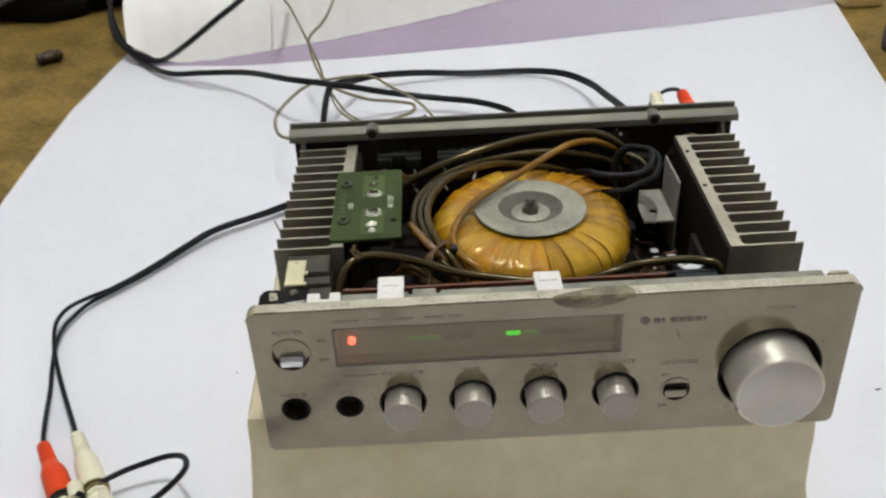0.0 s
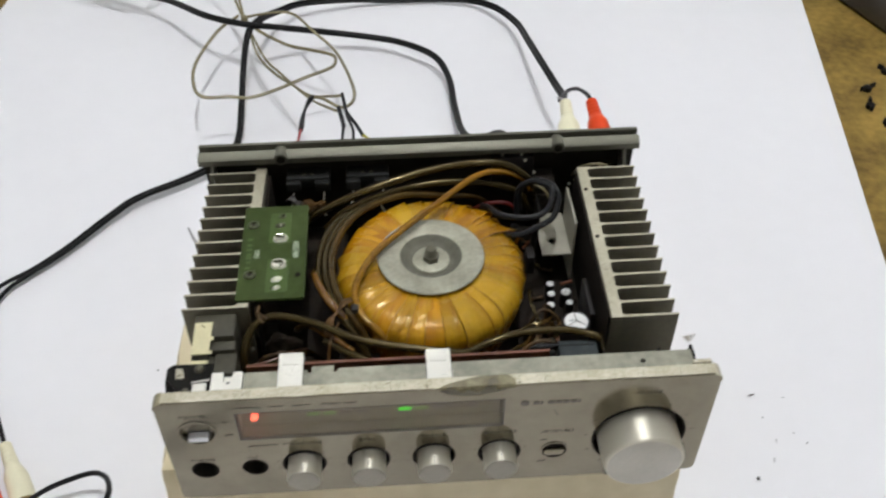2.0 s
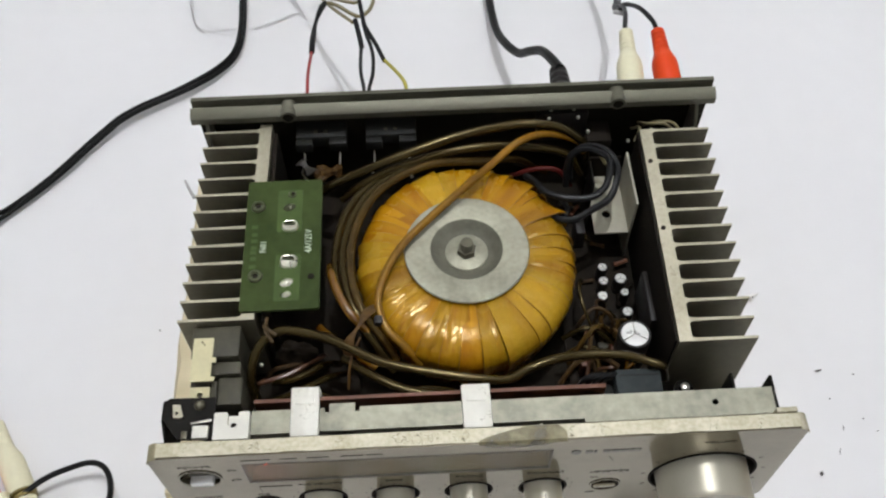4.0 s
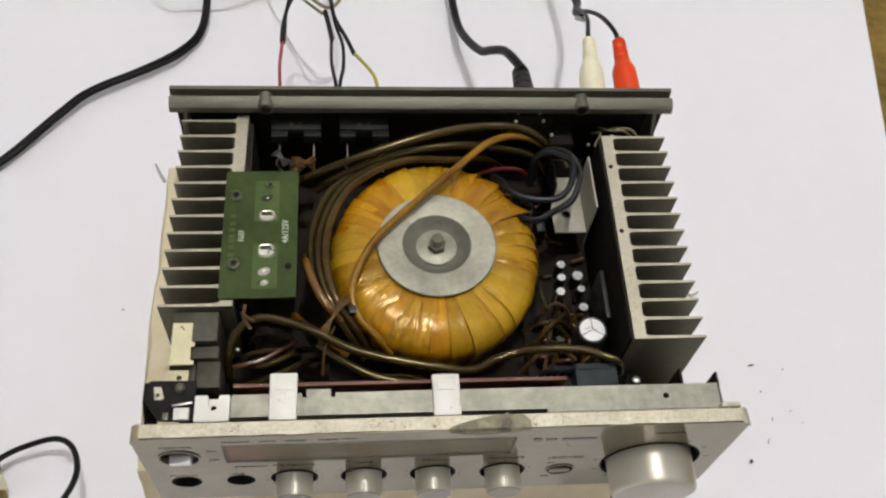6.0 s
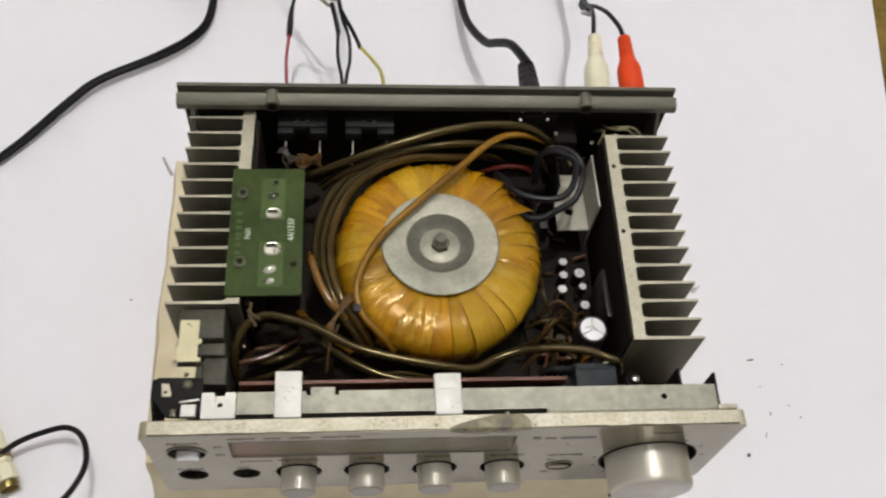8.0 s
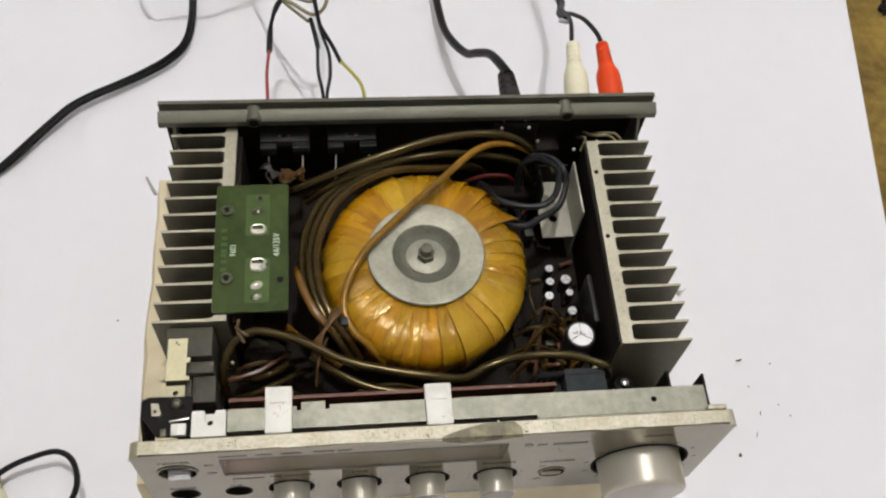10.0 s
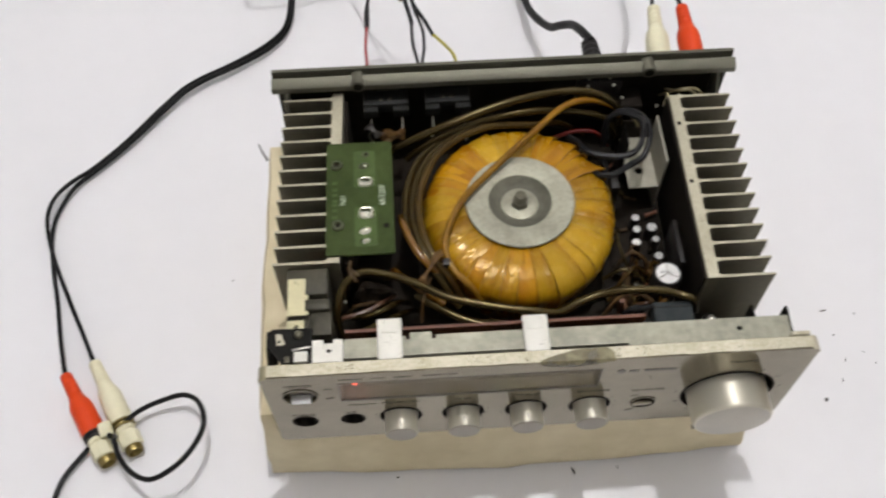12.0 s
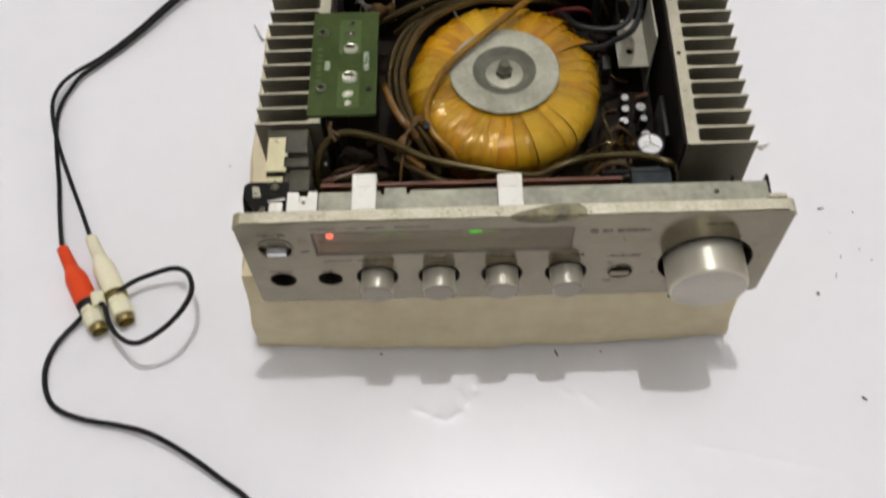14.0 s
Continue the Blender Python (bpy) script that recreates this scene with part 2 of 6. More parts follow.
def tape(name, light, dark, coat, rough, spec):
    """Amber film whose colour runs in long streaks along the strip, a little different on every strip."""
    m = mat(name, light, rough, var=0.1, coarse=60, fine=320, bump=0.0, coat=coat, spec=spec)
    n, l = m.node_tree.nodes, m.node_tree.links
    b = n["Principled BSDF"]
    b.inputs["Coat Roughness"].default_value = 0.06
    b.inputs["Specular Tint"].default_value = (1.0, 0.82, 0.45, 1)
    tc, mp, info, mul, com = (n.new("ShaderNodeTexCoord"), n.new("ShaderNodeMapping"), n.new("ShaderNodeObjectInfo"),
                              n.new("ShaderNodeMath"), n.new("ShaderNodeCombineXYZ"))
    mul.operation, mul.inputs[1].default_value = "MULTIPLY", 70.0
    l.new(info.outputs["Random"], mul.inputs[0])
    for i in range(3):
        l.new(mul.outputs[0], com.inputs[i])
    mp.inputs["Scale"].default_value = (24.0, 130.0, 24.0)
    l.new(tc.outputs["Object"], mp.inputs["Vector"])
    l.new(com.outputs[0], mp.inputs["Location"])
    broad, thin = n.new("ShaderNodeTexNoise"), n.new("ShaderNodeTexNoise")
    broad.inputs["Scale"].default_value, broad.inputs["Detail"].default_value = 0.8, 3.0
    thin.inputs["Scale"].default_value, thin.inputs["Detail"].default_value = 3.2, 2.0
    for t in (broad, thin):
        l.new(mp.outputs[0], t.inputs["Vector"])
    ramp, line, mx, hsv, mr = (n.new("ShaderNodeValToRGB"), n.new("ShaderNodeValToRGB"), n.new("ShaderNodeMixRGB"),
                               n.new("ShaderNodeHueSaturation"), n.new("ShaderNodeMapRange"))
    e = ramp.color_ramp.elements
    e[0].position, e[0].color, e[1].position, e[1].color = 0.30, (*dark, 1), 0.60, (*light, 1)
    e = line.color_ramp.elements
    e[0].position, e[0].color, e[1].position, e[1].color = 0.25, (0.80, 0.72, 0.62, 1), 0.36, (1, 1, 1, 1)
    mx.blend_type, mx.inputs["Fac"].default_value = "MULTIPLY", 1.0
    l.new(broad.outputs["Fac"], ramp.inputs["Fac"])
    l.new(thin.outputs["Fac"], line.inputs["Fac"])
    l.new(ramp.outputs[0], mx.inputs["Color1"])
    l.new(line.outputs[0], mx.inputs["Color2"])
    mr.inputs["To Min"].default_value, mr.inputs["To Max"].default_value = 0.72, 1.10
    l.new(info.outputs["Random"], mr.inputs["Value"])
    l.new(mr.outputs[0], hsv.inputs["Value"])
    l.new(mx.outputs[0], hsv.inputs["Color"])
    l.new(hsv.outputs[0], b.inputs["Base Color"])
    return m


M_TAPE = tape("amber_film_tape", (0.425, 0.232, 0.007), (0.290, 0.128, 0.004), 0.06, 0.27, 0.45)
M_TAPEO = tape("orange_film_tape", (0.430, 0.206, 0.005), (0.285, 0.116, 0.003), 0.08, 0.26, 0.45)
M_TAPEP = tape("pale_film_tape", (0.445, 0.262, 0.014), (0.330, 0.160, 0.006), 0.06, 0.27, 0.45)
M_TAPEB = tape("varnished_film_tape", (0.390, 0.205, 0.007), (0.270, 0.112, 0.004), 0.12, 0.20, 0.70)


def crinkle(m, scale, strength, dist):
    """Long fine folds along the local x axis."""
    n, l = m.node_tree.nodes, m.node_tree.links
    tc, mp, nz, bp = n.new("ShaderNodeTexCoord"), n.new("ShaderNodeMapping"), n.new("ShaderNodeTexNoise"), n.new("ShaderNodeBump")
    mp.inputs["Scale"].default_value = scale
    nz.inputs["Scale"].default_value, nz.inputs["Detail"].default_value, nz.inputs["Roughness"].default_value = 1.0, 4.0, 0.45
    sub, ab = n.new("ShaderNodeMath"), n.new("ShaderNodeMath")
    sub.operation, sub.inputs[1].default_value, ab.operation = "SUBTRACT", 0.5, "ABSOLUTE"
    l.new(nz.outputs["Fac"], sub.inputs[0])
    l.new(sub.outputs[0], ab.inputs[0])
    bp.inputs["Strength"].default_value, bp.inputs["Distance"].default_value = strength, dist
    info, mul, com = n.new("ShaderNodeObjectInfo"), n.new("ShaderNodeMath"), n.new("ShaderNodeCombineXYZ")
    mul.operation, mul.inputs[1].default_value = "MULTIPLY", 90.0
    l.new(info.outputs["Random"], mul.inputs[0])
    l.new(mul.outputs[0], com.inputs[1])
    l.new(mul.outputs[0], com.inputs[2])
    l.new(com.outputs[0], mp.inputs["Location"])
    l.new(tc.outputs["Object"], mp.inputs["Vector"])
    l.new(mp.outputs[0], nz.inputs["Vector"])
    l.new(ab.outputs[0], bp.inputs["Height"])
    l.new(bp.outputs[0], n["Principled BSDF"].inputs["Normal"])
    l.new(bp.outputs[0], n["Principled BSDF"].inputs["Coat Normal"])


def veins(m, scale, width, color, cover=0.5):
    """Thin wandering scratches or hairlines of another colour, here and there."""
    n, l = m.node_tree.nodes, m.node_tree.links
    b = n["Principled BSDF"]
    src = b.inputs["Base Color"].links[0].from_socket
    tc, a, c = n.new("ShaderNodeTexCoord"), n.new("ShaderNodeTexNoise"), n.new("ShaderNodeTexNoise")
    a.inputs["Scale"].default_value, a.inputs["Detail"].default_value = scale, 2.0
    c.inputs["Scale"].default_value, c.inputs["Detail"].default_value = scale * 0.6, 1.0
    mp = n.new("ShaderNodeMapping")
    mp.inputs["Location"].default_value = (3.1, 7.7, 1.3)
    l.new(tc.outputs["Object"], a.inputs["Vector"])
    l.new(tc.outputs["Object"], mp.inputs["Vector"])
    l.new(mp.outputs[0], c.inputs["Vector"])
    sub, ab, lt, gt, mu, mx = [n.new("ShaderNodeMath") for _ in range(5)] + [n.new("ShaderNodeMixRGB")]
    sub.operation, ab.operation, lt.operation, gt.operation, mu.operation = "SUBTRACT", "ABSOLUTE", "LESS_THAN", "GREATER_THAN", "MULTIPLY"
    sub.inputs[1].default_value, lt.inputs[1].default_value, gt.inputs[1].default_value = 0.5, width, cover
    l.new(a.outputs["Fac"], sub.inputs[0])
    l.new(sub.outputs[0], ab.inputs[0])
    l.new(ab.outputs[0], lt.inputs[0])
    l.new(c.outputs["Fac"], gt.inputs[0])
    l.new(lt.outputs[0], mu.inputs[0])
    l.new(gt.outputs[0], mu.inputs[1])
    l.new(mu.outputs[0], mx.inputs["Fac"])
    l.new(src, mx.inputs["Color1"])
    mx.inputs["Color2"].default_value = (*color, 1)
    l.new(mx.outputs[0], b.inputs["Base Color"])


def brushed(m, scale, strength, dist):
    """Fine parallel grooves that smear what the metal mirrors."""
    n, l = m.node_tree.nodes, m.node_tree.links
    tc, mp, nz, bp = n.new("ShaderNodeTexCoord"), n.new("ShaderNodeMapping"), n.new("ShaderNodeTexNoise"), n.new("ShaderNodeBump")
    mp.inputs["Scale"].default_value = scale
    nz.inputs["Scale"].default_value, nz.inputs["Detail"].default_value = 1.0, 2.0
    bp.inputs["Strength"].default_value, bp.inputs["Distance"].default_value = strength, dist
    l.new(tc.outputs["Object"], mp.inputs["Vector"])
    l.new(mp.outputs[0], nz.inputs["Vector"])
    l.new(nz.outputs["Fac"], bp.inputs["Height"])
    l.new(bp.outputs[0], n["Principled BSDF"].inputs["Normal"])


veins(M_EDGE, 230.0, 0.007, (0.10, 0.085, 0.05), 0.57)
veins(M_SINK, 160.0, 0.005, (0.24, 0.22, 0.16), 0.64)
veins(M_WHITE, 160.0, 0.004, (0.30, 0.27, 0.20), 0.58)
brushed(M_ALU, (4.0, 4.0, 2600.0), 0.07, 0.0002)
for m in (M_TAPE, M_TAPEO, M_TAPEP):
    crinkle(m, (30.0, 90.0, 30.0), 0.45, 0.0040)
crinkle(M_TAPEB, (45.0, 120.0, 45.0), 0.75, 0.0050)


def turned(m, amount):
    """Fine turning marks round the local z axis stretch the gloss."""
    n, l = m.node_tree.nodes, m.node_tree.links
    tg = n.new("ShaderNodeTangent")
    tg.direction_type, tg.axis = "RADIAL", "Z"
    n["Principled BSDF"].inputs["Anisotropic"].default_value = amount
    n["Principled BSDF"].inputs["Anisotropic Rotation"].default_value = 0.25
    l.new(tg.outputs[0], n["Principled BSDF"].inputs["Tangent"])


for m in (M_KNOB, M_KNOBF, M_KNOBV):
    turned(m, 0.7)
M_TAPED = mat("brown_resin", (0.14, 0.055, 0.008), 0.35, var=0.3, coarse=60, fine=300, bump=0.2, coat=0.3)
M_ZINC = mat("zinc_disc", (0.31, 0.300, 0.230), 0.52, 0.55, var=0.24, coarse=80, fine=400, bump=0.08, dist=0.0002)
# darker grey that paints the shade in the disc's sunken dish
M_ZINCD = mat("shaded_dish_grey", (0.115, 0.110, 0.082), 0.6, 0.0, var=0.2, coarse=90, fine=400, bump=0.06, spec=0.2)
M_STUD = mat("tarnished_steel", (0.10, 0.092, 0.062), 0.38, 0.5, var=0.25, coarse=120, fine=600, bump=0.08)
M_DUST = mat("tan_dusty_wire", (0.070, 0.040, 0.014), 0.5, var=0.3, coarse=90, fine=400, bump=0.1, tint=(0.026, 0.014, 0.006), spec=0.25)
M_ROSE = mat("rose_brown_wire", (0.11, 0.052, 0.026), 0.35, var=0.25, coarse=90, fine=400, bump=0.06, tint=(0.075, 0.03, 0.015))
M_STEEL = mat("bare_steel", (0.50, 0.48, 0.43), 0.34, 0.9, var=0.15, coarse=90, fine=500, bump=0.08)
M_SLEEVEB = mat("amber_brown_sleeve", (0.040, 0.0225, 0.0052), 0.17, var=0.25, coarse=40, fine=300, bump=0.02, spec=0.5, tint=(0.024, 0.0130, 0.0038))
M_SLEEVE = mat("grey_brown_sleeve", (0.022, 0.0150, 0.0044), 0.18, var=0.2, coarse=40, fine=300, bump=0.02, coat=0.0, spec=0.45, tint=(0.016, 0.0105, 0.0032))
M_SLEEVEY = mat("amber_sleeve", (0.200, 0.096, 0.007), 0.18, var=0.2, coarse=40, fine=300, bump=0.02, coat=0.05, spec=0.6, tint=(0.120, 0.053, 0.004))
M_SLEEVEO = mat("orange_brown_sleeve", (0.130, 0.058, 0.005), 0.25, var=0.2, coarse=40, fine=300, coat=0.3)
for m in (M_SLEEVE, M_SLEEVEB, M_SLEEVEY):
    m.node_tree.nodes["Principled BSDF"].inputs["Specular Tint"].default_value = (1.0, 0.80, 0.42, 1)
M_BROWN = mat("phenolic_board", (0.105, 0.030, 0.008), 0.5, var=0.2, coarse=40, fine=300)
# board brown taken down to near black for the shade low inside
M_MURK = mat("dusty_shaded_board", (0.010, 0.0070, 0.0042), 0.7, var=0.5, coarse=60, fine=300, bump=0.2, spec=0.12)
M_WIREBLK = mat("black_wire", (0.006, 0.006, 0.0065), 0.42, var=0.2, coarse=60, fine=300, spec=0.18)
M_CORD = mat("black_cord", (0.0065, 0.0062, 0.0062), 0.42, var=0.25, coarse=30, fine=300, bump=0.06, spec=0.16)
M_WIRERED = mat("red_wire", (0.30, 0.02, 0.018), 0.4, var=0.1, coarse=60)
M_WIREDULL = mat("dull_red_wire", (0.075, 0.005, 0.003), 0.5, var=0.2, coarse=60, spec=0.2)
M_WIREYEL = mat("yellow_wire", (0.40, 0.35, 0.04), 0.4, var=0.1, coarse=60)
M_WIREBEI = mat("aged_beige_wire", (0.19, 0.160, 0.080), 0.4, var=0.15, coarse=60, fine=300)
M_PLUGR = mat("red_plug", (0.66, 0.055, 0.006), 0.42, var=0.06, coarse=60, fine=400, spec=0.25)
M_PLUGW = mat("cream_plug", (0.76, 0.72, 0.51), 0.4, var=0.05, coarse=60, fine=400)
M_BRASS = mat("dull_brass", (0.26, 0.20, 0.075), 0.35, 0.9, var=0.2, coarse=80)
M_WINDOW = mat("smoked_window", (0.46, 0.39, 0.26), 0.14, 0.0, var=0.1, coarse=30, fine=200, bump=0.02)
M_WINDOW.node_tree.nodes["Principled BSDF"].inputs["Alpha"].default_value = 0.26
M_LEDBACK = mat("display_backing", (0.235, 0.19, 0.115), 0.6, var=0.15, coarse=40)
M_OFFBAR = mat("unlit_bar", (0.115, 0.078, 0.045), 0.4, var=0.1)
# near-black that stands for shade in holes and on inner plates
M_HOLE = mat("hole_shade_black", (0.014, 0.0108, 0.008), 0.85, var=0.2, coarse=60, spec=0.12)
M_AMBER = mat("amber_glue", (0.085, 0.044, 0.010), 0.5, var=0.3, coarse=120, fine=400, spec=0.2, tint=(0.035, 0.017, 0.005))
M_CAPTOP = mat("capacitor_top", (0.75, 0.74, 0.72), 0.3, 0.6, var=0.06, coarse=200)
M_CLOTH = mat("black_cloth", (0.0035, 0.003, 0.0025), 0.85, spec=0.1, var=0.4, coarse=20, fine=300, bump=0.3)
M_TOOL = mat("dark_grey_case", (0.030, 0.026, 0.021), 0.5, var=0.2, coarse=20, fine=200)
M_WOODB = mat("pale_wood_block", (0.46, 0.33, 0.12), 0.6, var=0.2, coarse=20, fine=200, bump=0.15)
M_CAN = mat("rusty_brown_metal", (0.05, 0.031, 0.017), 0.27, 0.5, var=0.4, coarse=90, fine=400)
M_SPECK = mat("debris", (0.06, 0.05, 0.045), 0.6, var=0.4, coarse=200)
M_RED = glow("red_led", (1.0, 0.10, 0.05), 4.0)
M_GREEN = glow("green_led", (0.06, 1.0, 0.0), 0.8)
M_GREEND = glow("dim_green_led", (0.16, 0.34, 0.02), 0.12)
M_LIT = glow("lamp_glass", (0.965, 0.97, 0.985), 3000.0)

# ---------------------------------------------------------------- setting
def slab(name, x0, x1, y0, y1, z0, z1, material, label, category):
    bm = bmesh.new()
    box(bm, x0, x1, y0, y1, z0, z1)
    return tagged(new(name, to_mesh(name, bm, material)), label, category, kind="structure")


slab("floor", -1.8, 1.8, -1.9, 1.7, -0.85, -0.75, M_FLOOR, "plain grey cement floor of the workroom", "floor")
slab("ceiling", -1.8, 1.8, -1.9, 1.7, 2.35, 2.45, M_CEIL, "plain pale painted ceiling of the workroom", "ceiling")
slab("wall_north", -1.8, 1.8, 1.7, 1.8, -0.85, 2.45, M_WALL, "plain pale painted wall behind the workbench", "wall")
slab("wall_south", -1.8, 1.8, -2.0, -1.9, -0.85, 2.45, M_WALL, "plain pale painted wall facing the workbench", "wall")
slab("wall_west", -1.9, -1.8, -2.0, 1.8, -0.85, 2.45, M_WALL, "plain pale painted side wall of the workroom", "wall")
slab("wall_east", 1.8, 1.9, -2.0, 1.8, -0.85, 2.45, M_WALL, "plain pale painted side wall of the workroom", "wall")

lamp = thing("ceiling_lamp", (BULB[0], BULB[1], 2.35), "round glowing bulb in a white holder under the ceiling", "lamp")
part("bulb", lathe(bmesh.new(), [(0, -0.024), (0.013, -0.020), (0.021, -0.011), (0.024, 0), (0.021, 0.012), (0.014, 0.026), (0.012, 0.036)],
                   Matrix.Translation(BULB)), M_LIT, lamp, "lit frosted glass bulb")
part("lamp_holder", lathe(bmesh.new(), [(0, 0.034), (0.016, 0.036), (0.018, 0.08), (0.04, 0.11), (0.045, 0.149), (0, 0.149)],
                          Matrix.Translation(BULB)), M_WHITE, lamp, "white plastic holder")

bench = thing("workbench", (0, 0.1, -0.75), "worn brown hardboard workbench with stains and scratches", "table")
part("tabletop", box(bmesh.new(), -1.15, 1.05, -0.75, 1.12, -0.031, -0.0012, 0.003), M_BOARD, bench)
for x in (-1.05, 0.95):
    for y in (-0.65, 1.0):
        part("leg", box(bmesh.new(), x - 0.03, x + 0.03, y - 0.03, y + 0.03, -0.75, -0.031, 0.003), M_BOARD, bench)


def sheet_edge(y):
    """Left and right edge of the sheet at a depth y."""
    return -0.4285 - 0.03 * max(0.0, 0.30 - y) + 0.128 * max(0.0, y - 0.585), 0.314 + 0.183 * y


def sheet_z(x, y):
    """The sheet's slow waves."""
    return 0.0006 * noise.noise((x * 4, y * 4, 1)) + 0.00012 * noise.noise((x * 13, y * 10, 5))


CREASES = [(-0.0234, -0.0220, -0.0174, -0.0310, 0.0010), (-0.0174, -0.0310, -0.0259, -0.0426, 0.0011), (-0.0259, -0.0426, -0.0363, -0.0506, 0.0012), (-0.0363, -0.0506, -0.0456, -0.0465, 0.0012),
           (-0.0456, -0.0465, -0.0579, -0.0410, 0.0008), (-0.0300, -0.0290, -0.0235, -0.0400, 0.0006), (0.0417, -0.0322, 0.0559, -0.0451, 0.0006), (0.0300, -0.0300, 0.0420, -0.0380, 0.0004),
           (0.1044, -0.0672, 0.1380, -0.0745, 0.0011), (0.1300, -0.0728, 0.1900, -0.0862, 0.0007)]


def ridge(x, y, x0, y0, x1, y1):
    """Height of a crease between two points, from 0 to 1."""
    dx, dy = x1 - x0, y1 - y0
    n = math.hypot(dx, dy)
    s = ((x - x0) * dx + (y - y0) * dy) / (n * n)
    off = ((x - x0) * dy - (y - y0) * dx) / n
    return math.exp(-abs(off) / 0.0019) * max(0.0, 1 - (2 * s - 1) ** 2)


def build_sheet():
    bm = bmesh.new()
    nx, ny = 320, 300
    rows = []
    for j in range(ny + 1):
        # rows lie closer together in the creased front part
        y = -0.62 + 0.5 * j / 50 if j < 50 else -0.12 + 0.12 * (j - 50) / 150 if j < 200 else 0.90 * (j - 200) / 100
        a, b = sheet_edge(y)
        a += 0.004 * noise.noise((y * 6, 0, 3))
        row = []
        for i in range(nx + 1):
            # and the columns too
            x = a + (-0.08 - a) * i / 80 if i < 80 else -0.08 + 0.28 * (i - 80) / 180 if i < 260 else 0.20 + (b - 0.20) * (i - 260) / 60
            z = sheet_z(x, y)
            # shallow creases in the loose front part
            for x0, y0, x1, y1, h in CREASES:
                if abs(x - (x0 + x1) / 2) < 0.09 and abs(y - (y0 + y1) / 2) < 0.06:
                    z += h * ridge(x, y, x0, y0, x1, y1)
            row.append(bm.verts.new((x, y, 0.0002 + z)))
        rows.append(row)
    for p, q in zip(rows, rows[1:]):
        for i in range(nx):
            bm.faces.new((p[i], p[i + 1], q[i + 1], q[i]))
    return bm


sheet = new("vinyl_sheet", to_mesh("vinyl_sheet", build_sheet(), M_SHEET))
tagged(sheet, "large glossy white vinyl sheet spread over the brown workbench", "sheet")


def torn_line(u):
    """The front edge of the roll's outer layer on the sheet, u from 0 at its open end."""
    x = -0.392 + 0.66 * u
    return Vector((x, 0.695 + 0.097 * u + 0.258 * u * u, 0.0))


def build_band():
    """The lavender far end, shade painted as a band lying on the sheet."""
    bm = bmesh.new()
    n = 110
    rows = []
    for i in range(n + 1):
        s = i / n
        x = -0.385 + 0.85 * s
        yf = 0.688 + 0.113 * s ** 2.1 + 0.003 * noise.noise((x * 9, 2, 0))
        yf += 0.016 * max(0.0, 1 - s / 0.14)
        ys = [yf + (1.02 - yf) * k / 24 for k in range(25)]
        rows.append([bm.verts.new((x, y, 0.0006 + sheet_z(x, y))) for y in ys])
    for p, q in zip(rows, rows[1:]):
        for k in range(24):
            bm.faces.new((p[k], q[k], q[k + 1], p[k + 1]))
    return bm


band = new("lavender_band", to_mesh("lavender_band", build_band(), M_LAV))
tagged(band, "lavender band of painted shade under a cream paper roll", "sheet")


def build_roll(first, last):
    """Turns of a loose roll whose outer layer comes down to the front and ends in a torn edge."""
    bm = bmesh.new()
    n = 90
    rings = []
    for i in range(n + 1):
        u = i / n
        c, d = torn_line(u), (torn_line(u + 0.01) - torn_line(u - 0.01)).normalized()
        back = Vector((-d.y, d.x, 0))
        c.y += 0.006 * noise.noise((u * 9, 1, 0)) + 0.004 * noise.noise((u * 31, 4, 0)) + 0.003 * noise.noise((u * 90, 7, 0))
        curl = 0.034 * max(0.0, 1 - u / 0.10) ** 2
        squat = 0.86 + 0.14 * min(1.0, u / 0.3)
        r0 = 0.036 + 0.008 * u
        prof = [(0.0, 0.0012), (0.006, 0.011), (0.013, 0.030), (0.022, 0.050), (0.034, 0.067), (0.048, 0.077)]
        turns = [(0.062 + math.cos(a) * (r0 - 0.0035 * k / 16), r0 + 0.003 + math.sin(a) * (r0 - 0.0035 * k / 16)) for k in range(1, 44) for a in (math.pi / 2 + 0.2 - k * math.pi / 8,)]
        rings.append([bm.verts.new(c + back * b + Vector((0, 0, z))) for b, z in [(b + 0.30 * max(0.0, curl - z), max(z, curl + 0.0004 * k) * squat) for k, (b, z) in enumerate(prof)] + [(b, z * squat) for b, z in turns]])
    for p, q in zip(rings, rings[1:]):
        for k in range(first, min(last, len(p) - 1)):
            bm.faces.new((p[k], p[k + 1], q[k + 1], q[k]))
    bmesh.ops.delete(bm, geom=[v for v in bm.verts if not v.link_faces], context="VERTS")
    return bm


roll = thing("paper_roll", (-0.10, 0.85, 0.0012), "loose roll of cream paper with a torn edge on the bench", "paper roll")
part("outer_layer", build_roll(0, 9), M_ROLL, roll, "cream outer layer with a torn front edge")
part("rolled_layers", build_roll(9, 99), M_ROLL, roll)


def fade_band(m):
    """The painted shade pales towards one end of the band."""
    n, l = m.node_tree.nodes, m.node_tree.links
    b = n["Principled BSDF"]
    src = b.inputs["Base Color"].links[0].from_socket
    tc, sx, mr, mx = n.new("ShaderNodeTexCoord"), n.new("ShaderNodeSeparateXYZ"), n.new("ShaderNodeMapRange"), n.new("ShaderNodeMixRGB")
    mr.inputs["From Min"].default_value, mr.inputs["From Max"].default_value = 0.0, 0.42
    mx.inputs["Color2"].default_value = (0.53, 0.50, 0.53, 1)
    l.new(tc.outputs["Object"], sx.inputs[0])
    l.new(sx.outputs["X"], mr.inputs["Value"])
    l.new(mr.outputs[0], mx.inputs["Fac"])
    l.new(src, mx.inputs["Color1"])
    l.new(mx.outputs[0], b.inputs["Base Color"])


fade_band(M_LAV)

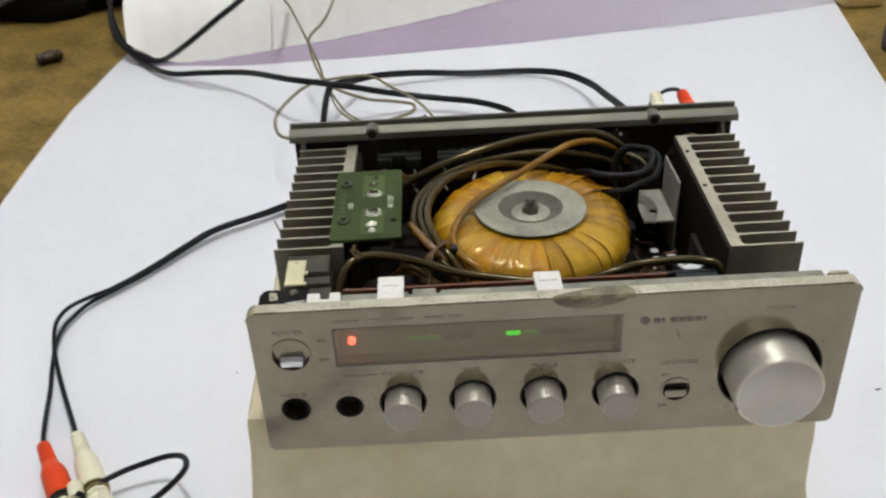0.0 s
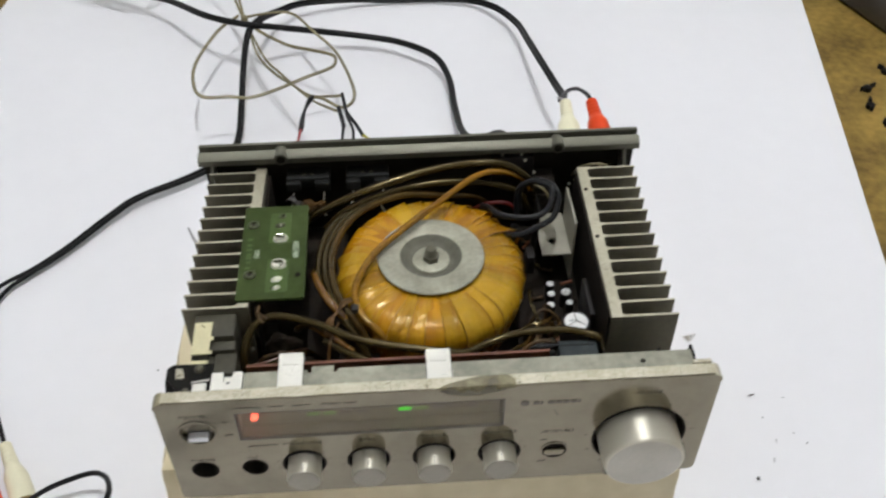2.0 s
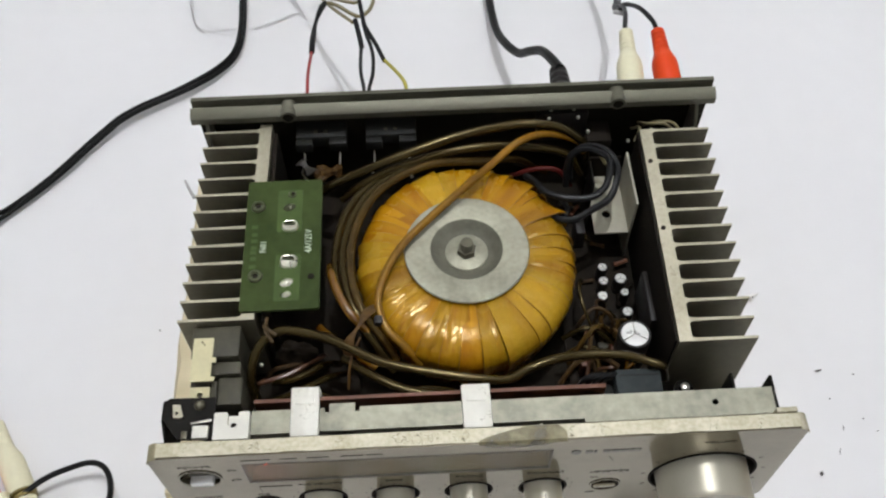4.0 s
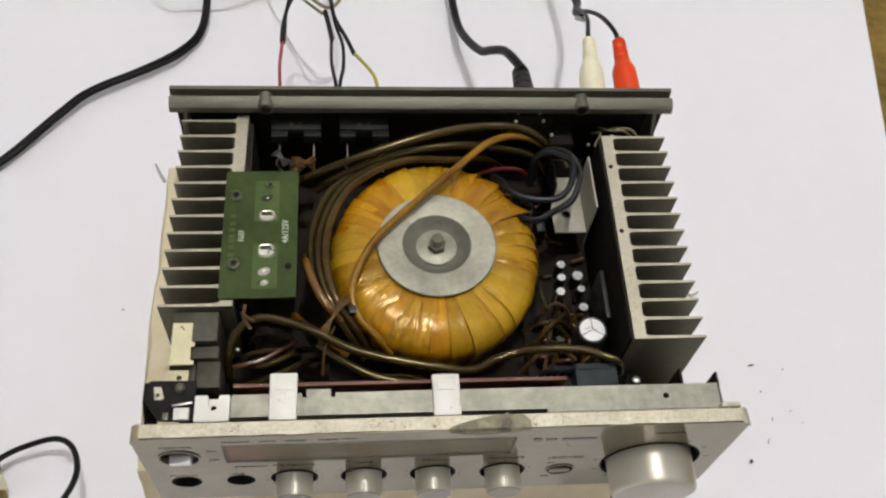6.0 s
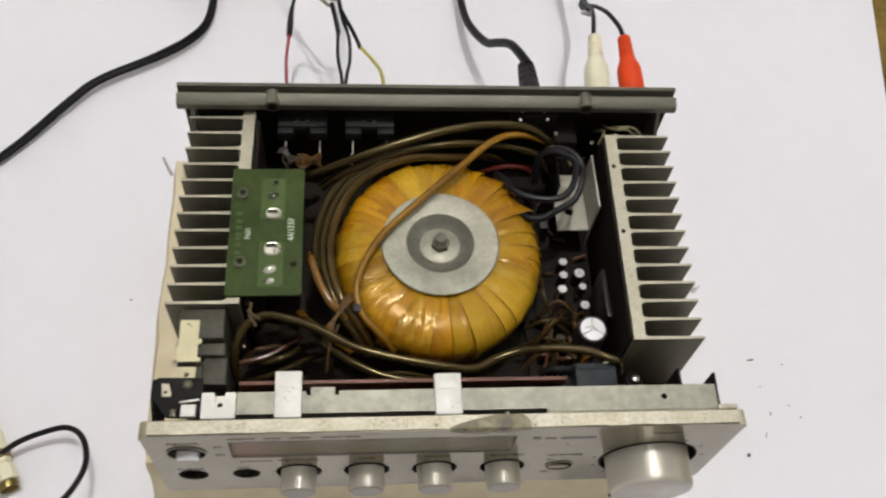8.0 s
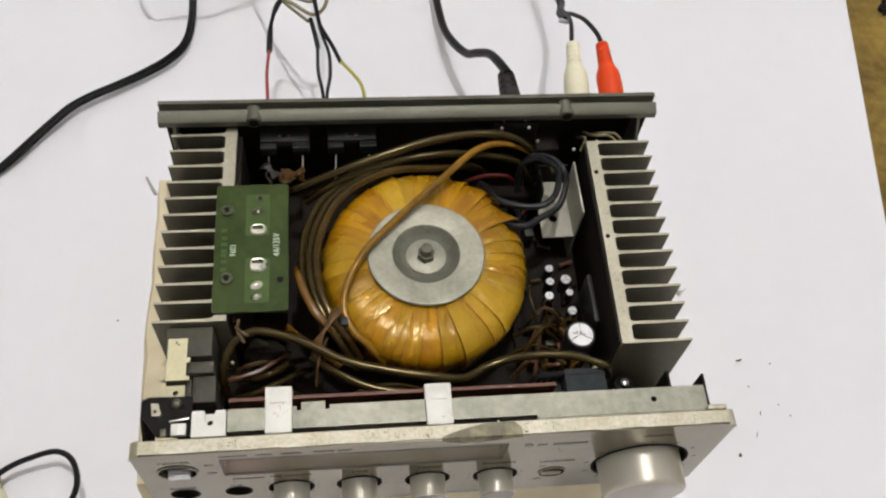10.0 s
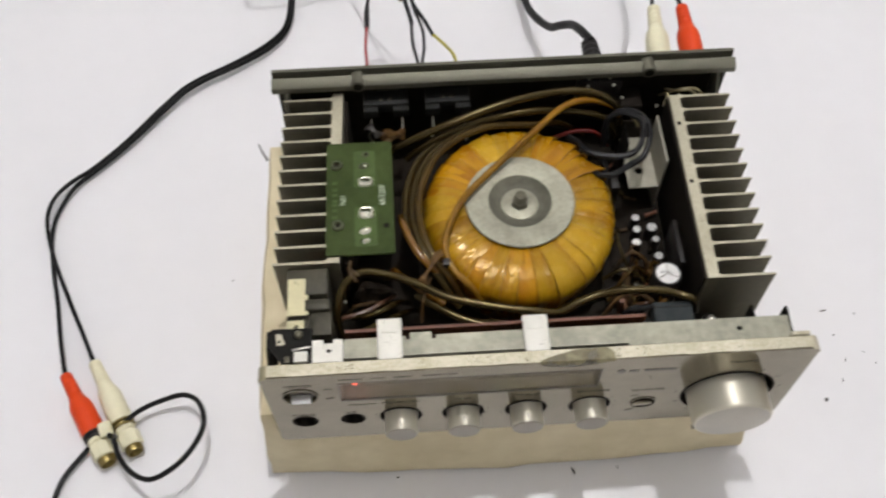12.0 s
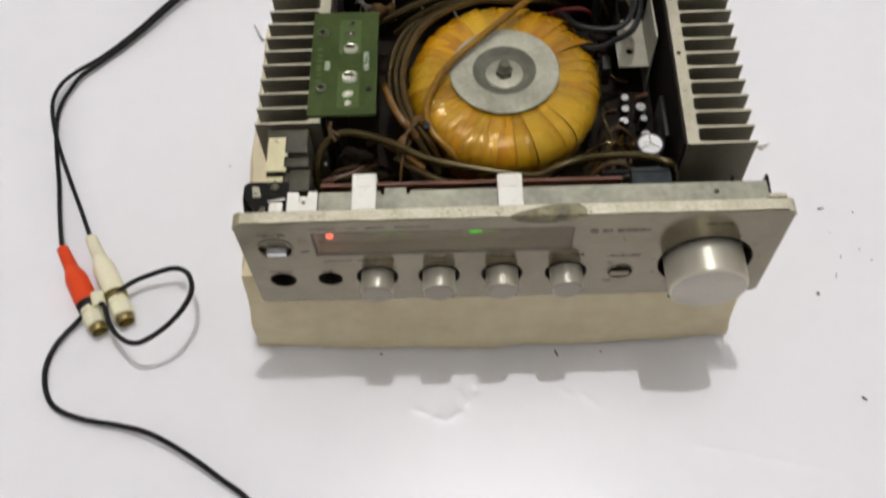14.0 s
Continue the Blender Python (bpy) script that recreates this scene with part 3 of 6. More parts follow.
# ---------------------------------------------------------------- foam block under the amplifier
def build_foam():
    bm = bmesh.new()
    bmesh.ops.create_cube(bm, size=1.0)
    bmesh.ops.subdivide_edges(bm, edges=bm.edges[:], cuts=15, use_grid_fill=True)
    for v in bm.verts:
        u, w, h = v.co.x + 0.5, v.co.y + 0.5, v.co.z + 0.5
        x0, x1 = -0.1535 + 0.005 * h, 0.1365 - 0.0028 * h
        y0 = 0.0 + 0.0055 * h - 0.005 * math.sin(math.pi * u) * (1 - h)
        y1 = 0.196 - 0.003 * h
        p = Vector((x0 + (x1 - x0) * u, y0 + (y1 - y0) * w, 0.0012 + (0.0786 + 0.0005 * math.sin(7 * u)) * h))
        j = 0.0016 * noise.noise(p * 28) + 0.0006 * noise.noise(p * 110)
        edge = (min(u, 1 - u) < 0.01) + (min(w, 1 - w) < 0.01) + (min(h, 1 - h) < 0.01)
        c = Vector((-0.008, 0.098, 0.04))
        if edge >= 2:
            p += (c - p).normalized() * (0.0022 + 0.0015 * noise.noise(p * 60))
        v.co = p + Vector((j * (u < 0.02 or u > 0.98), j * (w < 0.02 or w > 0.98), 0))
        if h > 0.99:
            v.co.z = min(v.co.z, 0.0795)
        v.co.z = max(v.co.z, 0.0012)
    return bm


foam = new("foam_block", to_mesh("foam_block", build_foam(), M_FOAM))
tagged(foam, "yellowed cream foam block under the open amplifier", "foam block")
bm = bmesh.new()
tube(bm, [(-0.1490, 0.1800, 0.0800), (-0.1520, 0.1850, 0.0815), (-0.1545, 0.1900, 0.0840)], lambda s: 0.0010 * (1.15 - 0.5 * s), 6, 3)
tagged(new("straw", to_mesh("straw", bm, M_PALE)), "thin grey shred lying on the corner of the foam block", "shred")

# ---------------------------------------------------------------- amplifier
amp = thing("amplifier", (0, 0.1, 0.080), "open silver stereo amplifier without its cover on a foam block", "amplifier")
Y0 = -0.004  # front face of the front panel
ZB, ZT = 0.069, 0.150

# the tray's colour includes the shade at the bottom of the case
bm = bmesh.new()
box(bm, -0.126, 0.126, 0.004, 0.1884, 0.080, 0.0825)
part("chassis", bm, M_DARK, amp, "dusty steel chassis tray, darkened for deep shade")

# front panel with its real openings
KX = (-0.0695, -0.037, -0.004, 0.0295)
KZ = 0.0952
VOL = (0.1005, 0.1030)
holes = [circle_loop(x, KZ, 0.0107, 24) for x in KX]
holes += [circle_loop(VOL[0], VOL[1], 0.0238, 40), circle_loop(-0.1195, 0.0942, 0.0066, 20), circle_loop(-0.0945, 0.0942, 0.0062, 20),
          circle_loop(-0.118, 0.1262, 0.0089, 24), circle_loop(0.058, 0.0942, 0.0069, 20), round_rect(-0.098, 0.0303, 0.1185, 0.1395, 0.0006, 1)]
M_FRONT = Matrix.Translation((0, 0.003, 0)) @ OUT
panel = part("front_panel", plate(round_rect(-0.135, 0.135, ZB, ZT - 0.0004, 0.004), holes, 0.007, M_FRONT), M_ALU, amp,
             "brushed silver front panel with worn corners")
bm = bmesh.new()
for i in range(26):
    a, b = -0.1312 + 0.2624 * i / 26, -0.1312 + 0.2624 * (i + 1) / 26
    box(bm, a, b, -0.0036 + 0.0004 * random.random(), 0.0026, ZT - 0.0006, ZT + 0.00015 * random.random(), 0.0)
part("top_edge", bm, M_EDGE, panel, "chipped off-white top edge")


def build_stain():
    """A lobed patch of dried glue that laps over the panel's top edge."""
    bm = bmesh.new()
    n, rows = 24, []
    for i in range(n + 1):
        s = i / n
        x = -0.0005 + 0.036 * s
        deep = 0.0072 * max(0.0, math.sin(math.pi * min(1, s * 1.05))) ** 0.7 * (1 - 0.45 * s) + 0.0008 * noise.noise((x * 200, 0, 0))
        back = Y0 + 0.0008 + 0.0058 * min(1.0, s * 1.7) ** 0.7 * min(1.0, (1.02 - s) * 9) ** 0.5
        rows.append([bm.verts.new((x, back, ZT + 0.0004)), bm.verts.new((x, Y0 + 0.0004, ZT + 0.0005)), bm.verts.new((x, Y0 - 0.0005, ZT - 0.0006)),
                     bm.verts.new((x, Y0 - 0.0005, ZT - 0.0008 - max(0.0004, deep * 0.6))), bm.verts.new((x, Y0 - 0.0001, ZT - 0.001 - max(0.0006, deep)))])
    for p, q in zip(rows, rows[1:]):
        for k in range(4):
            bm.faces.new((p[k], p[k + 1], q[k + 1], q[k]))
    return bm


def feather(m, z0, z1):
    """The glue thins out to nothing towards its lower edge."""
    n, l = m.node_tree.nodes, m.node_tree.links
    geo, sx, nz, ma, mr = n.new("ShaderNodeNewGeometry"), n.new("ShaderNodeSeparateXYZ"), n.new("ShaderNodeTexNoise"), n.new("ShaderNodeMath"), n.new("ShaderNodeMapRange")
    nz.inputs["Scale"].default_value, nz.inputs["Detail"].default_value = 160.0, 4.0
    ma.operation, ma.inputs[1].default_value = "MULTIPLY_ADD", 0.008
    mr.inputs["From Min"].default_value, mr.inputs["From Max"].default_value = z0, z1
    mr.inputs["To Max"].default_value = 0.72
    l.new(geo.outputs["Position"], sx.inputs[0])
    l.new(geo.outputs["Position"], nz.inputs["Vector"])
    l.new(nz.outputs["Fac"], ma.inputs[0])
    l.new(sx.outputs["Z"], ma.inputs[2])
    l.new(ma.outputs[0], mr.inputs["Value"])
    l.new(mr.outputs[0], n["Principled BSDF"].inputs["Alpha"])


M_SMEAR = mat("thinning_glue", (0.28, 0.245, 0.135), 0.5, 0.0, var=0.2, coarse=90, fine=400, tint=(0.10, 0.085, 0.042), bump=0.2)
feather(M_SMEAR, ZT - 0.0042, ZT + 0.0040)
part("glue_stain", build_stain(), M_SMEAR, panel, "olive patch of dried glue")


def worn_corner(side, material, label):
    """A rubbed rim that follows the panel's rounded corner."""
    bm = bmesh.new()
    rows = []
    for i in range(9):
        a = radians(90 * i / 8)
        row = []
        for r in (0.0041, 0.0044):
            x, z = side * (0.131 + r * math.cos(a)), ZT - 0.0044 + r * math.sin(a)
            wob = 0.0002 * noise.noise((x * 900, z * 900, 4))
            row += [bm.verts.new((x, -0.0044 + wob, z)), bm.verts.new((x, 0.0030, z))]
        rows.append((row[0], row[1], row[3], row[2]))
    for p, q in zip(rows, rows[1:]):
        for k in range(4):
            bm.faces.new((p[k], p[(k + 1) % 4], q[(k + 1) % 4], q[k]))
    bm.faces.new(rows[0])
    bm.faces.new(rows[-1])
    part("corner_wear", bm, material, panel, label)


worn_corner(-1, M_STAIN, "rubbed olive corner")
worn_corner(1, M_EDGE, "rubbed pale corner")

# near-black backing paints shade behind the openings, so that they read as deep holes
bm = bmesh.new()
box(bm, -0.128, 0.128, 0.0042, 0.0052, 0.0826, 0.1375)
part("sub_panel", bm, M_HOLE, amp, "sub panel behind the front, dark for shade in the openings")

# display window
win = part("display_window", box(bmesh.new(), -0.0978, 0.0301, -0.0037, -0.0031, 0.1189, 0.1391), M_WINDOW, panel, "smoky brown display window")
bm = bmesh.new()
for a, b, c, d in ((-0.0981, 0.0304, 0.1392, 0.1398), (-0.0981, 0.0304, 0.1182, 0.1188), (-0.0984, -0.0978, 0.1182, 0.1398), (0.0301, 0.0307, 0.1182, 0.1398)):
    box(bm, a, b, -0.0041, -0.0031, c, d)
part("window_trim", bm, M_PRINT, win, "thin dark trim")
bm = bmesh.new()
box(bm, -0.0976, 0.0299, 0.0031, 0.0039, 0.1190, 0.1390)
for a, b, c, d in ((-0.0979, 0.0302, 0.1186, 0.1192), (-0.0979, 0.0302, 0.1388, 0.1394), (-0.0979, -0.0973, 0.1192, 0.1388), (0.0296, 0.0302, 0.1192, 0.1388)):
    box(bm, a, b, -0.0029, 0.0031, c, d)
part("display_back", bm, M_LEDBACK, win, "brown tray behind the window")
bm = bmesh.new()
lathe(bm, [(0.0017, -0.0017), (0.0017, 0.0006), (0.0011, 0.0012), (0, 0.0014)], Matrix.Translation((-0.0908, 0.0016, 0.1282)) @ OUT, 16)
part("power_led", bm, M_RED, win, "glowing red indicator")
for x, lit in ((-0.0625, 1), (-0.0545, 1), (-0.0465, 0), (-0.0385, 0), (-0.0175, 2), (-0.0092, 1), (-0.001, 0), (0.007, 0), (0.015, 0)):
    bm = bmesh.new()
    tall = 0.0011 if lit else 0.0016
    box(bm, x - 0.0032, x + 0.0032, 0.0024, 0.0032, 0.1271 - tall, 0.1271 + tall, 0.0003)
    part("level_bar", bm, (M_OFFBAR, M_GREEND, M_GREEN)[lit], win, ("unlit brown level bar", "dim green level bar", "bright green level bar")[lit])


# knobs
def knob_mesh(name, r, y_tip, depth):
    bm = bmesh.new()
    h = Y0 - y_tip
    lathe(bm, [(0, -depth), (r * 1.01, -depth), (r * 1.0, h - 0.0022), (r * 0.990, h - 0.0012), (r * 0.965, h - 0.0004), (r * 0.92, h), (0, h)], None, 48)
    me = to_mesh(name, bm, M_KNOB)
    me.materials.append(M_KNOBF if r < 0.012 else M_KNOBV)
    # forward-facing polygons take the darker face colour
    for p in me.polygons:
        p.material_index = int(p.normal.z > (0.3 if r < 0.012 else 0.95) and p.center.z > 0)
    return me


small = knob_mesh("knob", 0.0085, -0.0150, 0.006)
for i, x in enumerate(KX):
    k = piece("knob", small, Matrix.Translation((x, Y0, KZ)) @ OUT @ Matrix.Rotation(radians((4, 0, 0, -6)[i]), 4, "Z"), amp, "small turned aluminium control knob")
    bm = bmesh.new()
    box(bm, x - 0.0002, x + 0.0002, -0.0138, -0.0100, KZ + 0.0083, KZ + 0.0087)
    part("pointer_line", bm, M_PRINT, k, "thin dark pointer line").matrix_parent_inverse = k.matrix_basis.inverted()
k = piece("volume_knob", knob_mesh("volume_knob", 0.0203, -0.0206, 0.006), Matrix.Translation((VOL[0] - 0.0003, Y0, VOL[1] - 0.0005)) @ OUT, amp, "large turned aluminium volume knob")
bm = bmesh.new()
box(bm, VOL[0] - 0.0196, VOL[0] - 0.0178, -0.0204, -0.0186, VOL[1] - 0.0087, VOL[1] - 0.0080)
part("pointer_line", bm, M_PRINT, k, "short dark pointer line").matrix_parent_inverse = k.matrix_basis.inverted()

# bezels, jacks and buttons
for x, z, r in [(x, KZ, 0.0107) for x in KX] + [(*VOL, 0.0238)]:
    bm = bmesh.new()
    lathe(bm, [(r + 0.0003, 0.0002), (r - 0.0006, 0.0004), (r - 0.0011, -0.006), (r - 0.0011, -0.0065), (r + 0.0003, -0.0065)], Matrix.Translation((x, Y0, z)) @ OUT, 36)
    part("knob_well", bm, M_HOLE, panel, "black plastic well round the knob")
for x, r in ((-0.1195, 0.0066), (-0.0945, 0.0062)):
    bm = bmesh.new()
    lathe(bm, [(r + 0.0003, 0.0001), (r + 0.0001, 0.0003), (r - 0.0006, 0.0002), (r - 0.0010, -0.001), (r - 0.0022, -0.007), (0, -0.0072)], Matrix.Translation((x, Y0, 0.0942)) @ OUT, 28)
    part("headphone_jack", bm, M_HOLE, panel, "black quarter-inch jack socket")
bm = bmesh.new()
lathe(bm, [(0.0092, 0.0), (0.0092, 0.0005), (0.0084, 0.0004), (0.0081, -0.0022), (0, -0.0024)], Matrix.Translation((-0.118, Y0, 0.1262)) @ OUT, 32)
ring = part("power_button_ring", bm, M_ALU, panel, "round silver recess of the power button")
bm = bmesh.new()
box(bm, -0.1229, -0.1131, -0.0056, 0.002, 0.1204, 0.1238, 0.0006)
part("power_button", bm, M_CHROME, ring, "bright chromed push button")
bm = bmesh.new()
box(bm, -0.1233, -0.1127, -0.0020, 0.002, 0.1240, 0.1249, 0.0)
box(bm, -0.1128, -0.1120, -0.0024, 0.002, 0.1204, 0.1240, 0.0)
part("button_slot", bm, M_PRINT, ring, "dark slot above the button")
bm = bmesh.new()
lathe(bm, [(0.0071, 0.0), (0.0071, 0.0004), (0.0064, 0.0004), (0.0061, -0.0022), (0, -0.0024)], Matrix.Translation((0.058, Y0, 0.0942)) @ OUT, 28)
ring = part("loudness_ring", bm, M_ALU, panel, "round silver recess of the loudness button")
bm = bmesh.new()
box(bm, 0.0527, 0.0633, -0.0042, 0.0, 0.0890, 0.0938, 0.0007)
part("loudness_button", bm, M_ALU, ring, "small silver push button")
bm = bmesh.new()
box(bm, 0.0527, 0.0633, -0.0022, 0.0008, 0.0940, 0.0956)
part("button_slot", bm, M_HOLE, ring, "dark slot above the button")


# printing
def word(text, x, z, size, material=M_FADED, squeeze=1.25):
    lettering("lettering", text, size, Matrix.Translation((x, Y0 - 0.00015, z)) @ OUT, material, panel, squeeze)


word("POWER", -0.118, 0.1385, 0.0032)
word("PHONES", -0.1195, 0.1025, 0.0026)
word("MIC", -0.0950, 0.1025, 0.0026)
word("MIC VOLUME", -0.0690, 0.1125, 0.0026)
word("BASS", -0.037, 0.1125, 0.0030)
word("TREBLE", -0.004, 0.1125, 0.0030)
word("BALANCE", 0.0295, 0.1125, 0.0030)
word("LOUDNESS", 0.058, 0.1105, 0.0028)
word("VOLUME", 0.1005, 0.1385, 0.0028)
word("ON", -0.1035, 0.1335, 0.0020)
word("OFF", -0.1035, 0.1225, 0.0020)
word("ON", 0.052, 0.1035, 0.0019)
word("OFF", 0.052, 0.0845, 0.0019)


def bars(name, spans, z, h, material, label):
    for a, b in spans:
        part(name, box(bmesh.new(), a, b, Y0 - 0.0002, Y0 + 0.0001, z - h / 2, z + h / 2), material, panel, label)


bars("model_bar", [(-0.098, -0.086), (-0.082, -0.075), (-0.071, -0.062), (-0.057, -0.048), (-0.0465, -0.040)], 0.1432, 0.0013, M_FADED, "faded printed bar")
bars("brand_bar", [(0.0445 + 0.0037 * i, 0.0445 + 0.0037 * i + (0.0031 if i != 1 and i != 6 else 0.0011)) for i in range(7)], 0.1350, 0.0023, M_MARK, "dark plain bar of the maker's mark")
bm = bmesh.new()
lathe(bm, [(0.0021, 0), (0.0021, 0.0002), (0.0, 0.0002)], Matrix.Translation((0.0405, Y0, 0.1352)) @ OUT, 20)
part("brand_mark", bm, M_MARK, panel, "dark round maker's mark")
bars("scale_line", [(-0.0955, -0.081)], 0.1125, 0.0003, M_FADED, "thin printed line")
bars("scale_line", [(-0.0955, -0.0952)], 0.1095, 0.006, M_FADED, "thin printed line")
dot = to_mesh("scale_mark", box(bmesh.new(), -0.0003, 0.0003, Y0 - 0.00015, Y0 + 0.0001, -0.0003, 0.0003), M_FADED)
tick = to_mesh("scale_mark", box(bmesh.new(), -0.0002, 0.0002, Y0 - 0.00015, Y0 + 0.0001, 0.0262, 0.0282), M_FADED)
for x in KX:
    for a in range(-130, 131, 26):
        piece("scale_mark", dot, Matrix.Translation((x + 0.0132 * math.sin(radians(a)), 0, KZ + 0.0132 * math.cos(radians(a)))), panel)
for a in range(-140, 141, 28):
    piece("scale_mark", tick, Matrix.Translation((VOL[0], 0, VOL[1])) @ Matrix.Rotation(radians(a), 4, "Y"), panel)
bm = bmesh.new()
tube(bm, [(0.0555, Y0, 0.1285), (0.0562, Y0 - 0.0001, 0.1265), (0.0575, Y0, 0.1235)], 0.00022, 5, 3)
part("scratch", bm, M_FADED, panel, "dark hair-thin scratch")

# galvanised bar behind the front panel
M_TOP = Matrix.Translation((0, 0, 0.1408))
bar_out = [(-0.095, 0.0080), (0.045, 0.0080), (0.045, 0.0065), (0.126, 0.0065), (0.1262, 0.0185), (-0.0495, 0.0185), (-0.0495, 0.0165), (-0.0515, 0.0165), (-0.0515, 0.0203), (-0.0623, 0.0203),
           (-0.0623, 0.0165), (-0.0643, 0.0165), (-0.0643, 0.0185), (-0.095, 0.0185)]
bar = part("cross_bar", plate(bar_out, [circle_loop(0.101, 0.0128, 0.0014, 14)], 0.0012, M_TOP), M_GALV, amp, "dull galvanised cross bar")
bm = bmesh.new()
box(bm, 0.0452, 0.126, 0.0065, 0.0077, 0.1262, 0.1407)
part("bar_flange", bm, M_GALV, bar)
bm = bmesh.new()
box(bm, -0.095, 0.0448, 0.0080, 0.0092, 0.1262, 0.1407)
part("bar_flange", bm, M_GALV, bar)
bm = bmesh.new()
box(bm, 0.045, 0.128, 0.0042, 0.0062, 0.1385, 0.1425, 0.0003)
part("bar_lip", bm, M_SINK, bar, "pale lip between bar and front panel")
part("panel_tab", box(bmesh.new(), 0.1225, 0.1312, 0.0031, 0.0052, 0.140, 0.1509, 0.0004), M_EDGE, panel, "pale tab behind the panel's end")
for x in (0.026, 0.0895, 0.1255):
    bm = bmesh.new()
    box(bm, x, x + 0.0012, 0.0030, 0.0066, 0.1412, 0.1424)
    part("bar_rib", bm, M_GALV, bar)
for x0, x1, y1 in ((-0.0782, -0.0662, 0.0272), (-0.0062, 0.0060, 0.0250)):
    bm = bmesh.new()
    box(bm, x0, x1, 0.0050, y1, 0.1422, 0.1452, 0.0006)
    box(bm, x0, x1, y1 - 0.0022, y1, 0.128, 0.1430, 0.0004)
    box(bm, x0 + 0.002, x1 - 0.002, y1 - 0.008, y1 - 0.003, 0.1450, 0.1456, 0.0002)
    part("retaining_clip", bm, M_WHITE, amp, "white plastic clip hooked over the cross bar")
clip = plate([(-0.1102, 0.0055), (-0.0953, 0.0055), (-0.0953, 0.0172), (-0.0957, 0.0177), (-0.0996, 0.0177), (-0.1000, 0.0172), (-0.1001, 0.0128), (-0.1009, 0.0111), (-0.1023, 0.0105), (-0.1037, 0.0111), (-0.1045, 0.0128), (-0.1046, 0.0172), (-0.1050, 0.0177), (-0.1098, 0.0177), (-0.1102, 0.0172)],
             [], 0.0030, Matrix.Translation((0, 0, 0.1412)))
c = part("mounting_clip", clip, M_WHITE, amp, "white plastic clip with a notch")
bm = bmesh.new()
box(bm, -0.1097, -0.0958, 0.0055, 0.0172, 0.1385, 0.1411)
part("clip_body", bm, M_WHITE, c)
bm = bmesh.new()
lathe(bm, [(0.0013, 0.0001), (0.0012, 0.0004), (0.0, 0.0003)], Matrix.Translation((-0.1023, 0.0126, 0.1412)), 14)
part("screw_hole", bm, M_HOLE, c)

# blackened corner bracket with its screw
brk = part("corner_bracket", plate([(-0.1258, 0.0078), (-0.1108, 0.0072), (-0.1106, 0.0262), (-0.1304, 0.0266), (-0.1322, 0.0252), (-0.1324, 0.0168)], [], 0.0012, Matrix.Translation((0, 0, 0.1399))), M_STEEL_BLK, amp, "black steel corner bracket")
bm = plate([(0.0085, 0.112), (0.0265, 0.112), (0.0265, 0.1392), (0.0245, 0.1404), (0.0170, 0.1404), (0.0085, 0.1310)], [circle_loop(0.0185, 0.1335, 0.0017, 14)], 0.0012,
           Matrix(((0, 0, 1, -0.1334), (1, 0, 0, 0), (0, 1, 0, 0), (0, 0, 0, 1))))
part("bracket_side", bm, M_STEEL_BLK, brk)
bm = bmesh.new()
lathe(bm, [(0.0024, 0), (0.0024, 0.0005), (0.0019, 0.0014), (0.0009, 0.0019), (0, 0.0020)], Matrix.Translation((-0.1175, 0.0228, 0.1411)), 18)
part("screw", bm, M_STUD, brk, "round dark screw head")
bm = bmesh.new()
box(bm, -0.0044, 0.0044, -0.0005, 0.0005, 0.0, 0.0010, 0.0002, m=Matrix.Translation((-0.1160, 0.0149, 0.1412)) @ Matrix.Rotation(radians(9), 4, "Z"))
part("spring_tongue", bm, M_STEEL, brk, "bright thin spring tongue")
bm = plate([(-0.0024, 0.0030), (0.0008, 0.0028), (0.0024, -0.0024), (0.0014, -0.0032), (-0.0016, -0.0030)], [circle_loop(-0.0004, -0.0010, 0.0008, 12)], 0.0008,
           Matrix.Translation((-0.1264, 0.0203, 0.1412)))
part("bright_tab", bm, M_SINK, brk, "bare bright tab with a hole")
bm = bmesh.new()
box(bm, -0.1192, -0.1126, 0.0072, 0.0128, 0.1411, 0.1432, 0.0004)
box(bm, -0.1162, -0.1156, 0.0074, 0.0126, 0.1432, 0.1435)
part("bright_tab", bm, M_WHITE, brk, "small white plastic block")
bm = bmesh.new()
box(bm, -0.1240, -0.1215, 0.0076, 0.0112, 0.1411, 0.1420, 0.0003)
part("bright_tab", bm, M_STUD, brk, "dull steel lug")

# mains switch block
sw = part("switch_block", box(bmesh.new(), -0.1252, -0.1038, 0.0482, 0.0636, 0.104, 0.1362, 0.0008), M_GREYPL, amp, "grey plastic mains switch block")
part("switch_step", box(bmesh.new(), -0.1158, -0.1030, 0.0403, 0.0464, 0.104, 0.1345, 0.0006), M_GREYPL, sw)
part("switch_step", box(bmesh.new(), -0.1128, -0.1020, 0.0265, 0.0397, 0.104, 0.1325, 0.0006), M_GREYPL, sw)
part("switch_step", box(bmesh.new(), -0.1162, -0.1131, 0.0295, 0.0385, 0.104, 0.1322, 0.0005), M_GREYPL, sw)
part("switch_base", box(bmesh.new(), -0.1250, -0.1164, 0.0240, 0.0480, 0.0826, 0.1316), M_GREYPL, sw)
lab = plate([(-0.1241, 0.0360), (-0.1136, 0.0360), (-0.1136, 0.0380), (-0.1152, 0.0380), (-0.1152, 0.0450), (-0.1136, 0.0450), (-0.1136, 0.0474), (-0.1152, 0.0474), (-0.1152, 0.0572), (-0.1241, 0.0572)],
            [circle_loop(-0.1203, 0.0552, 0.0006, 8), circle_loop(-0.1192, 0.0540, 0.0005, 8)], 0.0009, Matrix.Translation((0, 0, 0.1364)))
part("switch_label", lab, M_LABEL, sw, "yellowed metal label plate")
